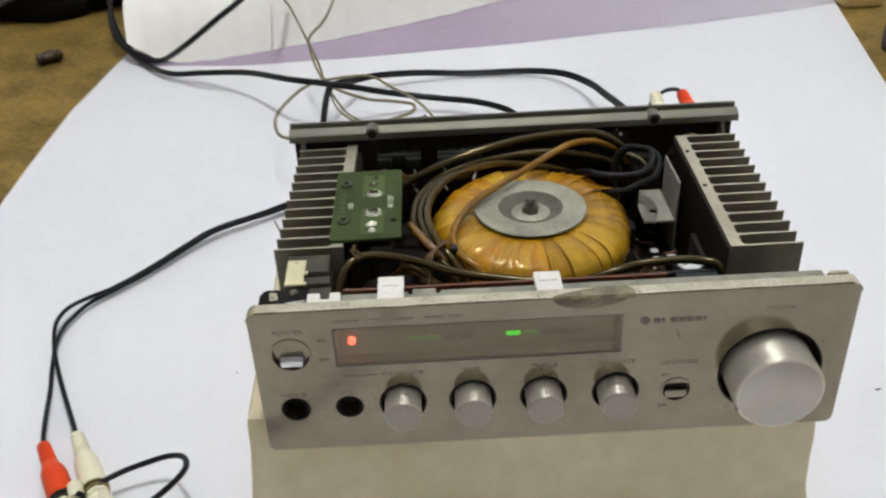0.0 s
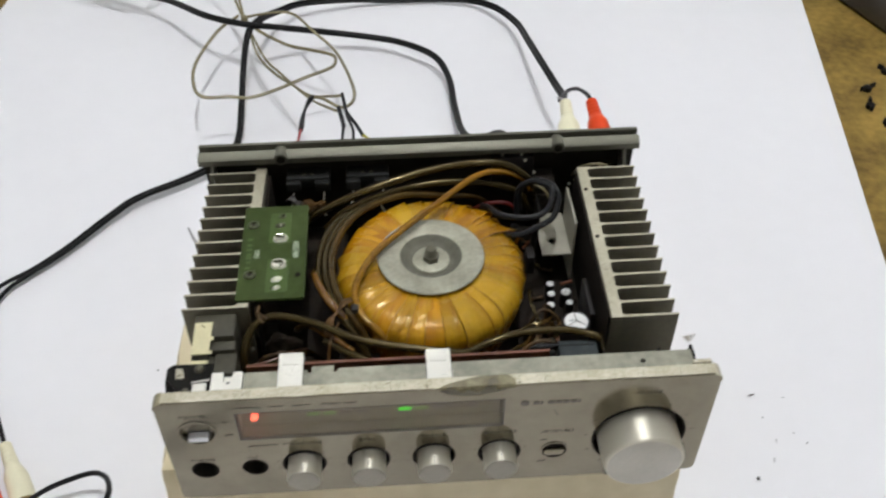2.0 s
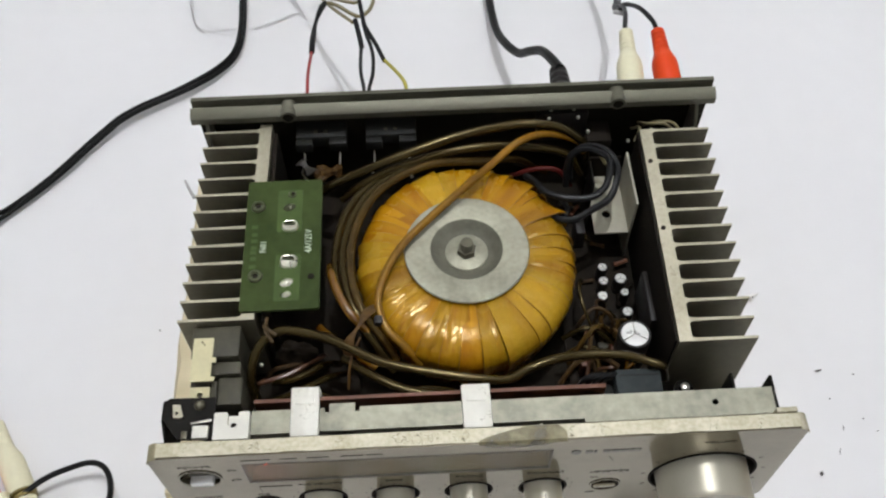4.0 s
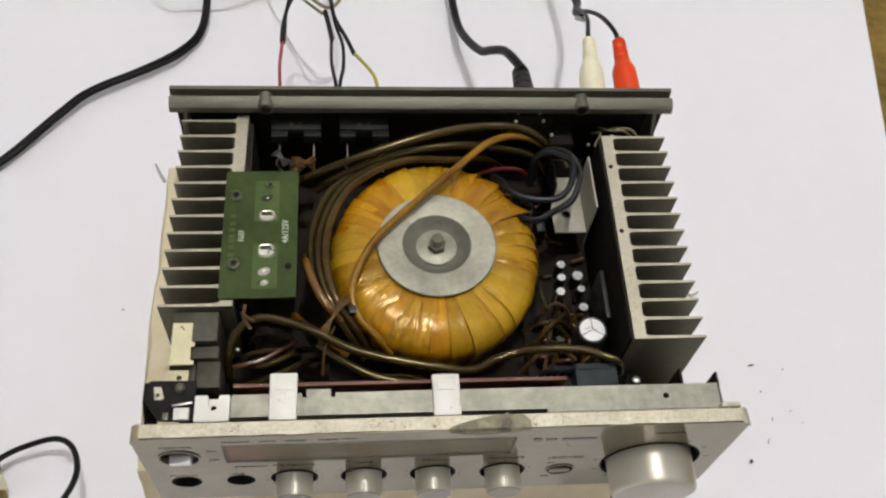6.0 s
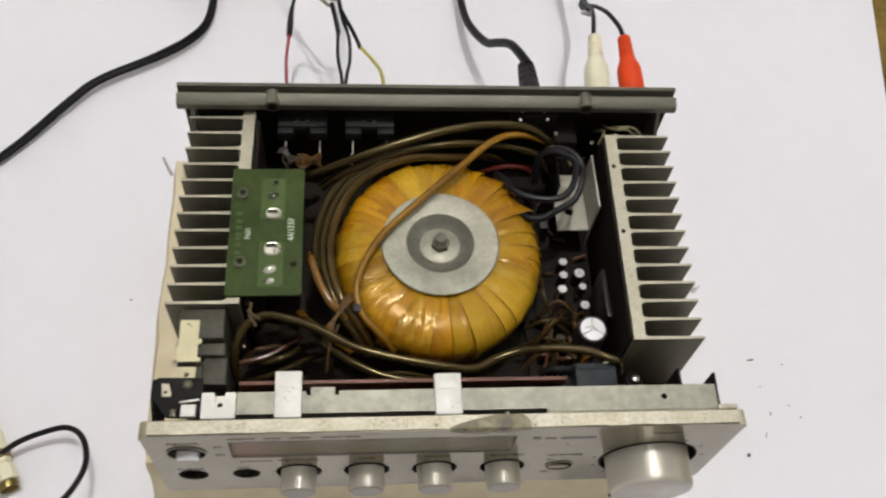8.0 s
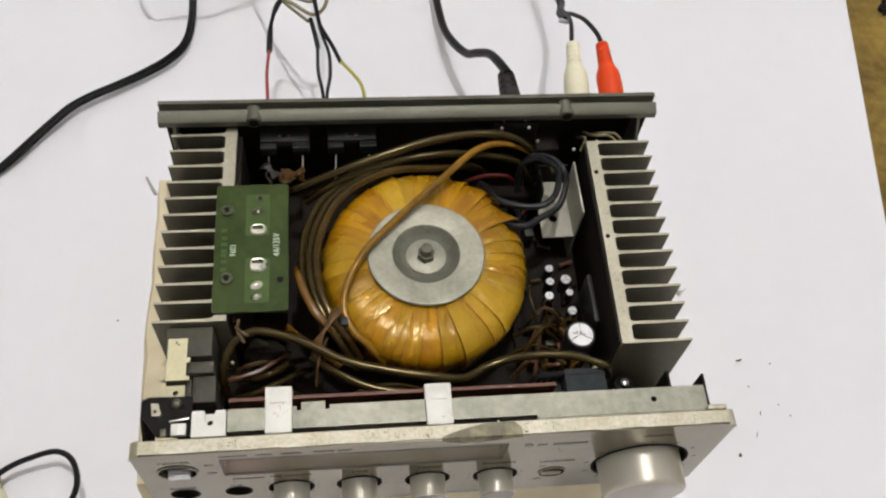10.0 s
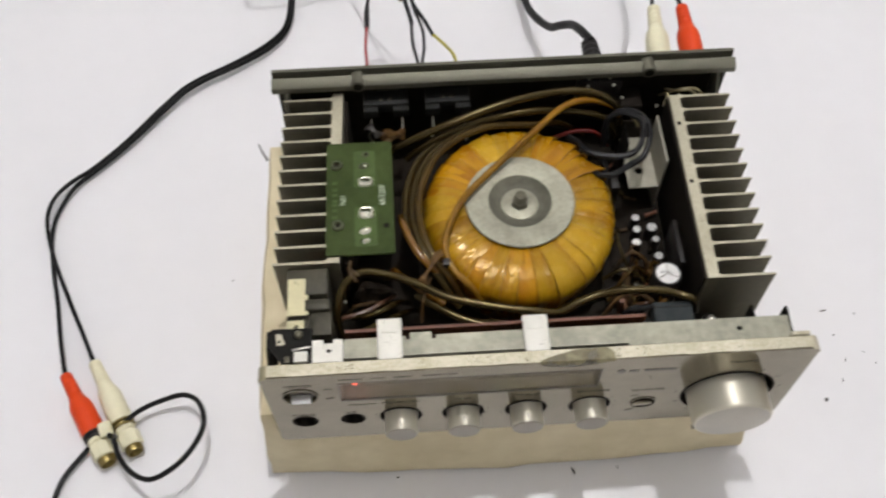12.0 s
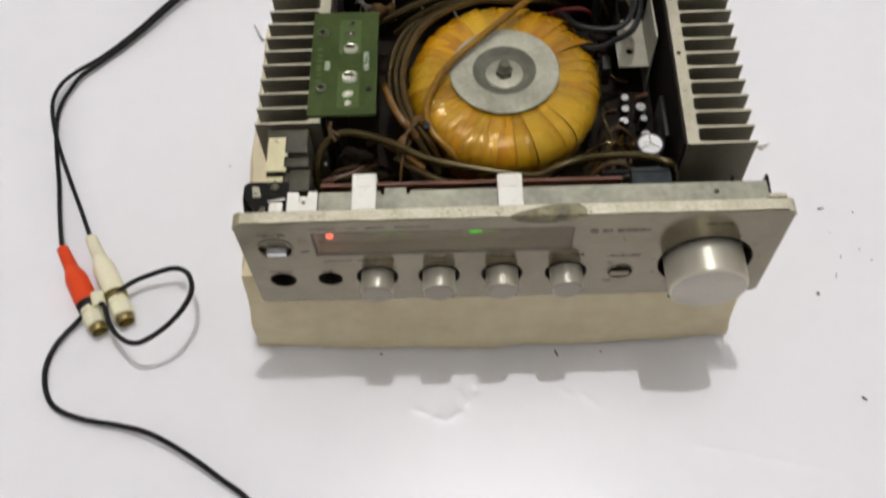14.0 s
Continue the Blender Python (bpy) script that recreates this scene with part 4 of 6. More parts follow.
lab = plate([(-0.1246, 0.0268), (-0.1160, 0.0268), (-0.1160, 0.0350), (-0.1246, 0.0350)], [circle_loop(-0.1200, 0.0312, 0.0013, 14)], 0.0012, Matrix.Translation((0, 0, 0.1322)))
low = part("switch_label", lab, M_LABEL, sw, "yellowed terminal plate")
part("plate_rivet", lathe(bmesh.new(), [(0.0012, 0), (0.0008, 0.0004), (0, 0.0005)], Matrix.Translation((-0.1200, 0.0312, 0.1318)), 12), M_STUD, low, "dull rivet")

# ---- heat sinks: comb extrusions
def fin_mesh(length, sign, height, end=False):
    """A tapered fin with fillets at its root, standing along z; the end fin is flat on its outer face."""
    bm = bmesh.new()
    t0, t1 = 0.00085, 0.0006
    prof = [(0.0, 0.0024), (0.0006, 0.0016), (0.0016, 0.0010), (0.003, t0), (length - 0.0003, t1), (length, t1 * 0.5)]
    ring = [(x, y) for x, y in prof] + [(x, -min(y, t0) if end else -y) for x, y in reversed(prof)]
    lo = [bm.verts.new((sign * x, y, 0)) for x, y in ring]
    hi = [bm.verts.new((sign * x, y, height)) for x, y in ring]
    for i in range(len(ring)):
        j = (i + 1) % len(ring)
        bm.faces.new((lo[i], lo[j], hi[j], hi[i]))
    bm.faces.new(lo)
    bm.faces.new(hi)
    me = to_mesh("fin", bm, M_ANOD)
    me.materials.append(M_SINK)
    # bare metal on top; the sides hold the gaps' shade in their colour
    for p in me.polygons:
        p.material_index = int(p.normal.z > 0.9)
    return me


def heat_sink(x_in, x_root, x_tip, ys, z0, z1, hole_ys, back):
    """A comb extrusion, its plate a little askew in the chassis."""
    s = 1 if x_tip > x_in else -1
    skew = 0.02
    bm = bmesh.new()
    box(bm, min(x_in, x_root), max(x_in, x_root), ys[0] - 0.00085, ys[-1] + back, z0, z1)
    for v in bm.verts:
        v.co.x += skew * (v.co.y - ys[0])
    sink = part("heat_sink", bm, M_ANOD, amp, "grey aluminium heat sink with bare cut ends, deep fins darkened for shade")
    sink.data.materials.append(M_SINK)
    # same split on the root plate: bare top, sides painted darker for shade
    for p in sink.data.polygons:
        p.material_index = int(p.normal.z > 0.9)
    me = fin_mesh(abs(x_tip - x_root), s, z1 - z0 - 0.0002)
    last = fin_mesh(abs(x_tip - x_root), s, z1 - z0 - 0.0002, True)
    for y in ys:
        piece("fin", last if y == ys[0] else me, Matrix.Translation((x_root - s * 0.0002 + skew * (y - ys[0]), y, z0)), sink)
    for y in hole_ys:
        bm = bmesh.new()
        lathe(bm, [(0.0012, 0), (0.0012, 0.0003), (0.0, 0.0001)], Matrix.Translation(((x_in + x_root) / 2 - s * 0.0006 + skew * (y - ys[0]), y, z1)), 14)
        part("screw_hole", bm, M_HOLE, sink)
    return sink


FR = [0.0425 + 0.01005 * i for i in range(13)]
FL = [0.0655 + 0.0101 * i for i in range(12)]
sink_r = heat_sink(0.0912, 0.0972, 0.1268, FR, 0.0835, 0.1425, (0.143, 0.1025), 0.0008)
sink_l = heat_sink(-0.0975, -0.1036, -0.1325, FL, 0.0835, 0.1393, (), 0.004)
# inner plates in near-black, the interior's shade painted in
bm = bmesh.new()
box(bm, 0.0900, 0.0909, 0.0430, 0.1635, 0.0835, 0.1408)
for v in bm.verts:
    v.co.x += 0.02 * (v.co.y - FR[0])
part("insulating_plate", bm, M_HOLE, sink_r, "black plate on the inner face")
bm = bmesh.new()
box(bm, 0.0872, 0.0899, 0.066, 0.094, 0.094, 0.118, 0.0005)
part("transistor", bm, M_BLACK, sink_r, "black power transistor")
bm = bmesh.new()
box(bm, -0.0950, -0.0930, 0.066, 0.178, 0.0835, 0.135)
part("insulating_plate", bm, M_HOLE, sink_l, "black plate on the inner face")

# ---- rear panel with its rail
def extrude_x(profile, x0, x1):
    bm = bmesh.new()
    a = [bm.verts.new((x0, y, z)) for y, z in profile]
    b = [bm.verts.new((x1, y, z)) for y, z in profile]
    n = len(profile)
    for i in range(n):
        bm.faces.new((a[i], a[(i + 1) % n], b[(i + 1) % n], b[i]))
    bm.faces.new(a)
    bm.faces.new(b)
    return bm


rear = part("rear_panel", box(bmesh.new(), -0.134, 0.134, 0.1865, 0.1885, 0.0825, 0.1425), M_DARK, amp, "dark grey painted rear panel")
part("top_rail", extrude_x([(0.1906, 0.1425), (0.1906, 0.1510), (0.1884, 0.1510), (0.1881, 0.1462), (0.1850, 0.1462), (0.1847, 0.1496), (0.1842, 0.1499), (0.1803, 0.1484),
                            (0.1788, 0.1470), (0.1788, 0.1432), (0.1800, 0.1425)], -0.1358, 0.1352), M_RAIL, rear, "grey painted top rail with a groove")
for x in (-0.0858, 0.0842):
    m = Matrix.Translation((x, 0.1870, 0.1468)) @ OUT
    bm = bmesh.new()
    lathe(bm, [(0.0, 0.0), (0.0041, 0.0), (0.0041, 0.0088), (0.0038, 0.0092), (0.0028, 0.0092), (0.0, 0.0090)], m, 20)
    boss = part("screw_boss", bm, M_RAIL, rear, "round screw boss on the rail")
    bm = bmesh.new()
    lathe(bm, [(0.0027, 0.0093), (0.0024, 0.0096), (0, 0.0096)], m, 16)
    part("boss_end", bm, M_DARK, boss)
for x0, x1 in ((0.1255, 0.1272), (-0.1290, -0.1273)):
    bm = bmesh.new()
    v = [bm.verts.new((x, y, z)) for x in (x0, x1) for y, z in ((0.1864, 0.0826), (0.1864, 0.1424), (0.1795, 0.1424), (0.170, 0.128), (0.170, 0.0826))]
    for i in range(5):
        j = (i + 1) % 5
        bm.faces.new((v[i], v[j], v[5 + j], v[5 + i]))
    bm.faces.new(v[:5])
    bm.faces.new(v[5:])
    part("side_flange", bm, M_RAIL, rear, "grey side flange")

# speaker terminal blocks inside the rear panel
for x0 in (-0.0838, -0.0472):
    bm = bmesh.new()
    # cut short: the dark rear panel below stands for their shaded fronts
    box(bm, x0, x0 + 0.0265, 0.1755, 0.1864, 0.126, 0.1335, 0.0006)
    tb = part("terminal_block", bm, M_SLATE, rear, "slate grey speaker terminal block")
    for a, b in ((0.0, 0.0085), (0.0175, 0.0265)):
        bm = bmesh.new()
        box(bm, x0 + a, x0 + b, 0.1715, 0.1754, 0.1262, 0.1325, 0.0004)
        part("block_ear", bm, M_SLATE, tb)
    for a in (0.0105, 0.0155):
        bm = bmesh.new()
        lathe(bm, [(0.0011, 0), (0.0011, 0.0008), (0, 0.001)], Matrix.Translation((x0 + a, 0.179, 0.1334)), 10)
        part("rivet", bm, M_GREYPL, tb)
    for a in (0.004, 0.0225):
        bm = bmesh.new()
        box(bm, x0 + a - 0.0003, x0 + a + 0.0003, 0.1635, 0.1716, 0.1225, 0.1255)
        tube(bm, [(x0 + a, 0.1645, 0.124), (x0 + a - 0.0015, 0.162, 0.121), (x0 + a + 0.001, 0.160, 0.116)], 0.0007, 6, 4)
        part("solder_tag", bm, M_SOLDER, tb, "bright solder tag")
bm = bmesh.new()
bmesh.ops.create_icosphere(bm, subdivisions=4, radius=1.0)
for v in bm.verts:
    d = v.co.copy()
    v.co = d * (1 + 0.55 * noise.noise(d * 1.6 + Vector((3, 1, 7))) + 0.25 * noise.noise(d * 4.2))
    # two lobes, pinched in the middle, draped towards the board
    pinch = 0.55 + 0.9 * abs(v.co.x - 0.1)
    v.co = Vector((-0.0665 + 0.0062 * v.co.x, 0.1570 + 0.0042 * v.co.y * pinch + 0.0022 * v.co.x, 0.1270 + 0.0032 * v.co.z * pinch - 0.0022 * v.co.x))
part("glue_lump", bm, M_AMBER, amp, "amber lump of glue over the wires")
part("film_scrap", tube(bmesh.new(), [(-0.0830, 0.1640, 0.1270), (-0.0805, 0.1620, 0.1300), (-0.0775, 0.1580, 0.1300), (-0.0745, 0.1540, 0.1310)], lambda u: 0.0021 + 0.0009 * math.sin(8 * u), 8, 6, 0.2), M_TOOL, amp, "crumpled grey film scrap by the terminals")
bm = bmesh.new()
box(bm, 0.044, 0.070, 0.1795, 0.1864, 0.118, 0.1395, 0.0005)
sock = part("mains_socket", bm, M_BLACK, rear, "black mains inlet seen from inside")
for x in (0.0505, 0.0625):
    bm = bmesh.new()
    lathe(bm, [(0.0009, 0), (0.0009, 0.0008), (0, 0.001)], Matrix.Translation((x, 0.182, 0.1395)), 10)
    part("pin", bm, M_SOLDER, sock)
bm = bmesh.new()
box(bm, 0.070, 0.083, 0.172, 0.1864, 0.100, 0.125, 0.0006)
part("relay_box", bm, M_HOLE, rear, "black box beside the mains inlet")
for i, pts in enumerate(([(0.099, 0.184, 0.125), (0.101, 0.172, 0.137), (0.108, 0.170, 0.139), (0.118, 0.172, 0.128)],
                         [(0.096, 0.184, 0.120), (0.097, 0.174, 0.132), (0.094, 0.168, 0.128)],
                         [(0.102, 0.184, 0.122), (0.106, 0.175, 0.135), (0.115, 0.174, 0.134), (0.123, 0.170, 0.122)])):
    part("hookup_wire", tube(bmesh.new(), pts, 0.0008, 7, 6), M_WIREBEI, rear, "thin beige hookup wire")

# ---- toroidal transformer
TC = Vector((0.0010, 0.0995, 0.0))
OVAL = Matrix.Translation(TC) @ Matrix.Diagonal((0.985, 1.05, 1, 1))
tr = part("transformer", lathe(bmesh.new(), [(0.014, 0.0826), (0.044, 0.0826), (0.0465, 0.088), (0.0485, 0.098), (0.0520, 0.116), (0.0512, 0.1262), (0.044, 0.1308), (0.034, 0.1335), (0.024, 0.1335), (0.016, 0.130), (0.014, 0.0826)],
                               OVAL, 64), M_TAPED, amp, "toroidal transformer wrapped in amber film tape")


def wrap_mesh(k, material, spread=14.5, proud=0.0009, flare=0.0):
    """One turn of tape over the ring: a pleated wedge whose one side lies proud of its neighbour."""
    rnd = random.Random(40 + k)
    prof = [(0.0270, 0.1338), (0.0340, 0.1339), (0.0395, 0.1337), (0.0445, 0.1328), (0.0485, 0.1312), (0.0514, 0.1288), (0.0534, 0.1254), (0.0541, 0.1214), (0.0534, 0.1160), (0.0508, 0.1060), (0.0460, 0.0900)]
    spread = radians(spread + 3 * rnd.random())
    lean = (rnd.random() - 0.5) * 0.12
    proud *= 0.35 + 1.0 * rnd.random()
    steps = (0.0, 0.022, 0.34, 0.67, 1.0)
    cols = len(steps)
    pleat = [0.0005 * (rnd.random() - 0.5) for _ in range(cols)]
    bm = bmesh.new()
    rows = []
    for i, (r, z) in enumerate(prof):
        row = []
        ease = min(1.0, i / 3.0)
        rim = max(0.0, 1 - abs(i - 6) / 3.0)
        half = 0.5 * spread
        for j, u in enumerate(steps):
            turn = lean * i / 10
            h = ease * (proud * (1 - u) + pleat[j] * (0.5 + 0.5 * i / 6)) + flare * rim * max(0.0, 1 - u * 1.6)
            if j == 0:
                h -= 0.0004 * ease
            out = r + (h if r > 0.045 else 0)
            # the film is pulled straight between its two sides
            p = Matrix.Rotation(turn, 3, "Z") @ Vector((out * math.cos(half), out * (2 * u - 1) * math.sin(half), 0))
            row.append(bm.verts.new((p.x, p.y, z + (h if i < 8 else 0))))
        rows.append(row)
    for p, q in zip(rows, rows[1:]):
        for j in range(cols - 1):
            bm.faces.new((p[j], p[j + 1], q[j + 1], q[j]))
    me = to_mesh("tape_wrap", bm, material, angle=28)
    me.materials.append(M_TAPEE)
    for p in me.polygons:
        p.material_index = int(p.index % (cols - 1) == 0)
    return me


wraps = {m.name: [wrap_mesh(k + 7 * n, m) for k in range(6)] for n, m in enumerate((M_TAPE, M_TAPEO, M_TAPEP, M_TAPEB))}
for i in range(36):
    a = 10 * i + 4 * (random.random() - 0.5)
    m = M_TAPEB if 204 < a < 238 or 250 < a < 266 else M_TAPEO if 238 <= a <= 250 or 44 < a < 76 or 112 < a < 168 or 268 < a < 274 else M_TAPEP if 95 < a < 112 or 170 < a < 200 or 290 < a < 350 else M_TAPE
    piece("tape_wrap", wraps[m.name][i % 6], Matrix.Translation((0, 0, 0.0002 * (i % 3))) @ OVAL @ Matrix.Rotation(radians(a), 4, "Z"), tr)
# two loose folds whose free sides stand off the ring
for k, (a, flare) in enumerate(((36, 0.0019), (57, 0.0016))):
    piece("tape_wrap", wrap_mesh(90 + k, M_TAPEO, 22.0, 0.0016, flare), Matrix.Translation((0, 0, 0.0007 + 0.0004 * k)) @ OVAL @ Matrix.Rotation(radians(a), 4, "Z"), tr)
disc = part("clamp_disc", lathe(bmesh.new(), [(0.0290, 0.1358), (0.0298, 0.1360), (0.0300, 0.1364), (0.0295, 0.1369), (0.0180, 0.1370), (0.0172, 0.1367)], Matrix.Translation(TC), 64), M_ZINC, tr, "grey zinc clamping disc")
# the dish's shade is in its colour
part("disc_dish", lathe(bmesh.new(), [(0.0173, 0.13675), (0.0160, 0.1360), (0.0146, 0.1346), (0.0128, 0.1334), (0.0112, 0.1330), (0.0102, 0.1330)], Matrix.Translation(TC), 48), M_ZINCD, disc, "sunken dish of the disc, coloured dark for its shade")
part("washer", lathe(bmesh.new(), [(0.0, 0.1328), (0.0103, 0.1328), (0.0103, 0.1336), (0.0096, 0.1340), (0.0, 0.1340)], Matrix.Translation(TC), 36), M_ZINC, disc, "round washer")
bm = bmesh.new()
lathe(bm, [(0.0, 0.1340), (0.0046, 0.1340), (0.0048, 0.1345), (0.0048, 0.1366), (0.0044, 0.1373), (0.0031, 0.1373)], Matrix.Translation(TC) @ Matrix.Rotation(0.3, 4, "Z"), 6)
part("hex_nut", bm, M_STUD, disc, "steel hex nut")
prof = [(0.0031, 0.135)]
for i in range(7):
    prof += [(0.0031, 0.1365 + 0.0008 * i), (0.0026, 0.1365 + 0.0008 * i + 0.0004)]
prof += [(0.0028, 0.1422), (0.0, 0.1424)]
part("stud", lathe(bmesh.new(), prof, Matrix.Translation(TC), 16), M_STUD, disc, "threaded steel stud")

# ---- cable looms round the transformer
def loom(name, pts, r, material, label, segs=12):
    return part(name, tube(bmesh.new(), pts, r, segs, 8), material, amp, label)


loom("sleeved_cable", [(0.0665, 0.1644, 0.1260), (0.0630, 0.1655, 0.1335), (0.0481, 0.1653, 0.1405), (0.0324, 0.1591, 0.1435), (0.0166, 0.1451, 0.1435), (0.0011, 0.1307, 0.1425), (-0.0145, 0.1162, 0.1415), (-0.0292, 0.1011, 0.1400), (-0.0386, 0.0850, 0.1380), (-0.0415, 0.0717, 0.1360), (-0.0381, 0.0604, 0.1335), (-0.0301, 0.0525, 0.1295), (-0.0233, 0.0480, 0.1200)], 0.0020, M_SLEEVEY, "amber tinted sleeved cable across the transformer")
loom("sleeved_cable", [(-0.0728, 0.1478, 0.1210), (-0.0618, 0.1458, 0.1320), (-0.0460, 0.1482, 0.1390), (-0.0254, 0.1539, 0.1435), (0.0017, 0.1621, 0.1460), (0.0280, 0.1674, 0.1460), (0.0496, 0.1673, 0.1445), (0.0644, 0.1652, 0.1340), (0.0695, 0.1655, 0.1170)], 0.0023, M_SLEEVE, "grey brown sleeved cable")
loom("sleeved_cable", [(-0.0599, 0.1438, 0.1210), (-0.0480, 0.1458, 0.1315), (-0.0303, 0.1516, 0.1360), (-0.0048, 0.1587, 0.1375), (0.0227, 0.1617, 0.1370), (0.0548, 0.1621, 0.1290), (0.0655, 0.1585, 0.1140)], 0.0022, M_SLEEVE, "grey brown sleeved cable")
loom("sleeved_cable", [(0.0480, 0.1660, 0.1080), (0.0320, 0.1640, 0.1220), (0.0113, 0.1567, 0.1310), (-0.0105, 0.1529, 0.1360), (-0.0283, 0.1455, 0.1370), (-0.0420, 0.1337, 0.1375), (-0.0504, 0.1179, 0.1375), (-0.0544, 0.0992, 0.1375), (-0.0529, 0.0814, 0.1370), (-0.0480, 0.0672, 0.1350), (-0.0410, 0.0584, 0.1300), (-0.0340, 0.0520, 0.1180)], 0.0021, M_SLEEVEB, "amber brown sleeved cable")
loom("sleeved_cable", [(-0.0302, 0.1522, 0.1280), (-0.0440, 0.1433, 0.1325), (-0.0544, 0.1305, 0.1335), (-0.0603, 0.1137, 0.1335), (-0.0618, 0.0949, 0.1335), (-0.0583, 0.0771, 0.1330), (-0.0519, 0.0658, 0.1315), (-0.0440, 0.0564, 0.1270), (-0.0360, 0.0480, 0.1140)], 0.0021, M_SLEEVE, "grey brown sleeved cable")
loom("sleeved_cable", [(-0.0643, 0.0968, 0.1300), (-0.0635, 0.0898, 0.1350), (-0.0606, 0.0795, 0.1372), (-0.0555, 0.0689, 0.1368), (-0.0505, 0.0635, 0.1340), (-0.0437, 0.0597, 0.1270)], 0.0022, M_SLEEVEO, "orange brown sleeved cable")
loom("sleeved_cable", [(-0.0699, 0.0689, 0.1210), (-0.0639, 0.0609, 0.1250), (-0.0550, 0.0540, 0.1245), (-0.0440, 0.0490, 0.1170)], 0.0020, M_SLEEVEO, "orange brown sleeved cable")
loom("sleeved_cable", [(-0.0985, 0.036, 0.106), (-0.1000, 0.043, 0.124), (-0.0955, 0.0535, 0.1340), (-0.0860, 0.0595, 0.1365), (-0.0730, 0.0575, 0.1365), (-0.0580, 0.0515, 0.1360), (-0.0420, 0.0430, 0.1350), (-0.0220, 0.0375, 0.1340), (0.0000, 0.0335, 0.1330), (0.0150, 0.0325, 0.1315),
                       (0.0251, 0.0375, 0.1312), (0.0367, 0.0407, 0.1326), (0.0472, 0.0407, 0.1355), (0.0575, 0.0400, 0.1371), (0.0685, 0.0377, 0.1389), (0.0774, 0.0335, 0.1402), (0.0825, 0.0318, 0.1385), (0.0860, 0.0322, 0.126)], 0.0021, M_SLEEVE, "long grey brown sleeved cable")
loom("sleeved_cable", [(-0.058, 0.050, 0.1260), (-0.046, 0.0405, 0.1270), (-0.030, 0.0325, 0.1260), (-0.010, 0.0290, 0.1250), (0.012, 0.0290, 0.1240), (0.03, 0.0310, 0.118)], 0.0021, M_SLEEVE, "grey brown sleeved cable")
loom("sleeved_cable", [(-0.092, 0.046, 0.112), (-0.084, 0.0435, 0.1180), (-0.076, 0.0460, 0.1190), (-0.068, 0.0535, 0.1130), (-0.063, 0.062, 0.096)], 0.0017, M_SLEEVE, "thin brown sleeved cable")
loom("sleeved_cable", [(-0.094, 0.036, 0.112), (-0.084, 0.0365, 0.1170), (-0.074, 0.041, 0.1170), (-0.064, 0.049, 0.110), (-0.058, 0.058, 0.094)], 0.0015, M_SLEEVE, "thin brown sleeved cable")
loom("black_wire", [(0.0340, 0.1460, 0.1310), (0.0380, 0.1390, 0.1350), (0.0420, 0.1300, 0.1380), (0.0520, 0.1250, 0.1390), (0.0630, 0.1240, 0.1400), (0.0700, 0.1280, 0.1410), (0.0740, 0.1360, 0.1420), (0.0750, 0.1450, 0.1430), (0.0700, 0.1500, 0.1430), (0.0640, 0.1530, 0.1420), (0.0580, 0.1530, 0.1380), (0.0560, 0.1510, 0.1300), (0.0560, 0.1470, 0.1200)], 0.0018, M_WIREBLK, "black looped wire", 8)
loom("black_wire", [(0.0450, 0.1210, 0.1310), (0.0480, 0.1160, 0.1340), (0.0550, 0.1150, 0.1350), (0.0630, 0.1190, 0.1360), (0.0730, 0.1250, 0.1370), (0.0780, 0.1350, 0.1400), (0.0790, 0.1440, 0.1400), (0.0760, 0.1510, 0.1410), (0.0700, 0.1560, 0.1400), (0.0630, 0.1570, 0.1380), (0.0580, 0.1550, 0.1320), (0.0580, 0.1500, 0.1220)], 0.0018, M_WIREBLK, "black looped wire", 8)
loom("black_wire", [(0.0530, 0.1410, 0.1180), (0.0530, 0.1300, 0.1270), (0.0530, 0.1240, 0.1300), (0.0510, 0.1210, 0.1290), (0.0510, 0.1240, 0.1220)], 0.0015, M_WIREBLK, "black looped wire", 8)
loom("red_wire", [(0.028, 0.156, 0.1190), (0.040, 0.1560, 0.1235), (0.052, 0.1550, 0.1230), (0.060, 0.153, 0.112)], 0.0012, M_WIREDULL, "dull red wire half hidden under the looms", 8)
loom("stripped_end", [(0.0640, 0.1640, 0.1330), (0.0690, 0.1610, 0.1325), (0.0740, 0.1585, 0.1300), (0.0775, 0.1570, 0.1240)], 0.0009, M_WIREBEI, "pale stripped end of the cable", 7)
loom("fine_wire", [(0.0615, 0.103, 0.096), (0.0580, 0.096, 0.108), (0.0565, 0.086, 0.111), (0.0590, 0.076, 0.108), (0.0640, 0.066, 0.100)], 0.0009, M_SLEEVE, "thin grey wire", 7)
loom("fine_wire", [(0.046, 0.066, 0.104), (0.056, 0.068, 0.110), (0.064, 0.066, 0.108), (0.074, 0.060, 0.100)], 0.0011, M_SLEEVE, "thin brown wire", 7)
loom("fine_wire", [(0.044, 0.058, 0.100), (0.056, 0.060, 0.106), (0.068, 0.056, 0.104)], 0.0011, M_SLEEVE, "thin brown wire", 7)
loom("sleeved_cable", [(0.0444, 0.1672, 0.1068), (0.0284, 0.1652, 0.1208), (0.0077, 0.1579, 0.1298), (-0.0141, 0.1541, 0.1348), (-0.0319, 0.1467, 0.1358), (-0.0456, 0.1349, 0.1363), (-0.0540, 0.1191, 0.1363), (-0.0580, 0.1004, 0.1363), (-0.0565, 0.0826, 0.1358), (-0.0516, 0.0684, 0.1338), (-0.0446, 0.0596, 0.1288), (-0.0376, 0.0532, 0.1168)], 0.0019, M_SLEEVE, "grey brown sleeved cable")
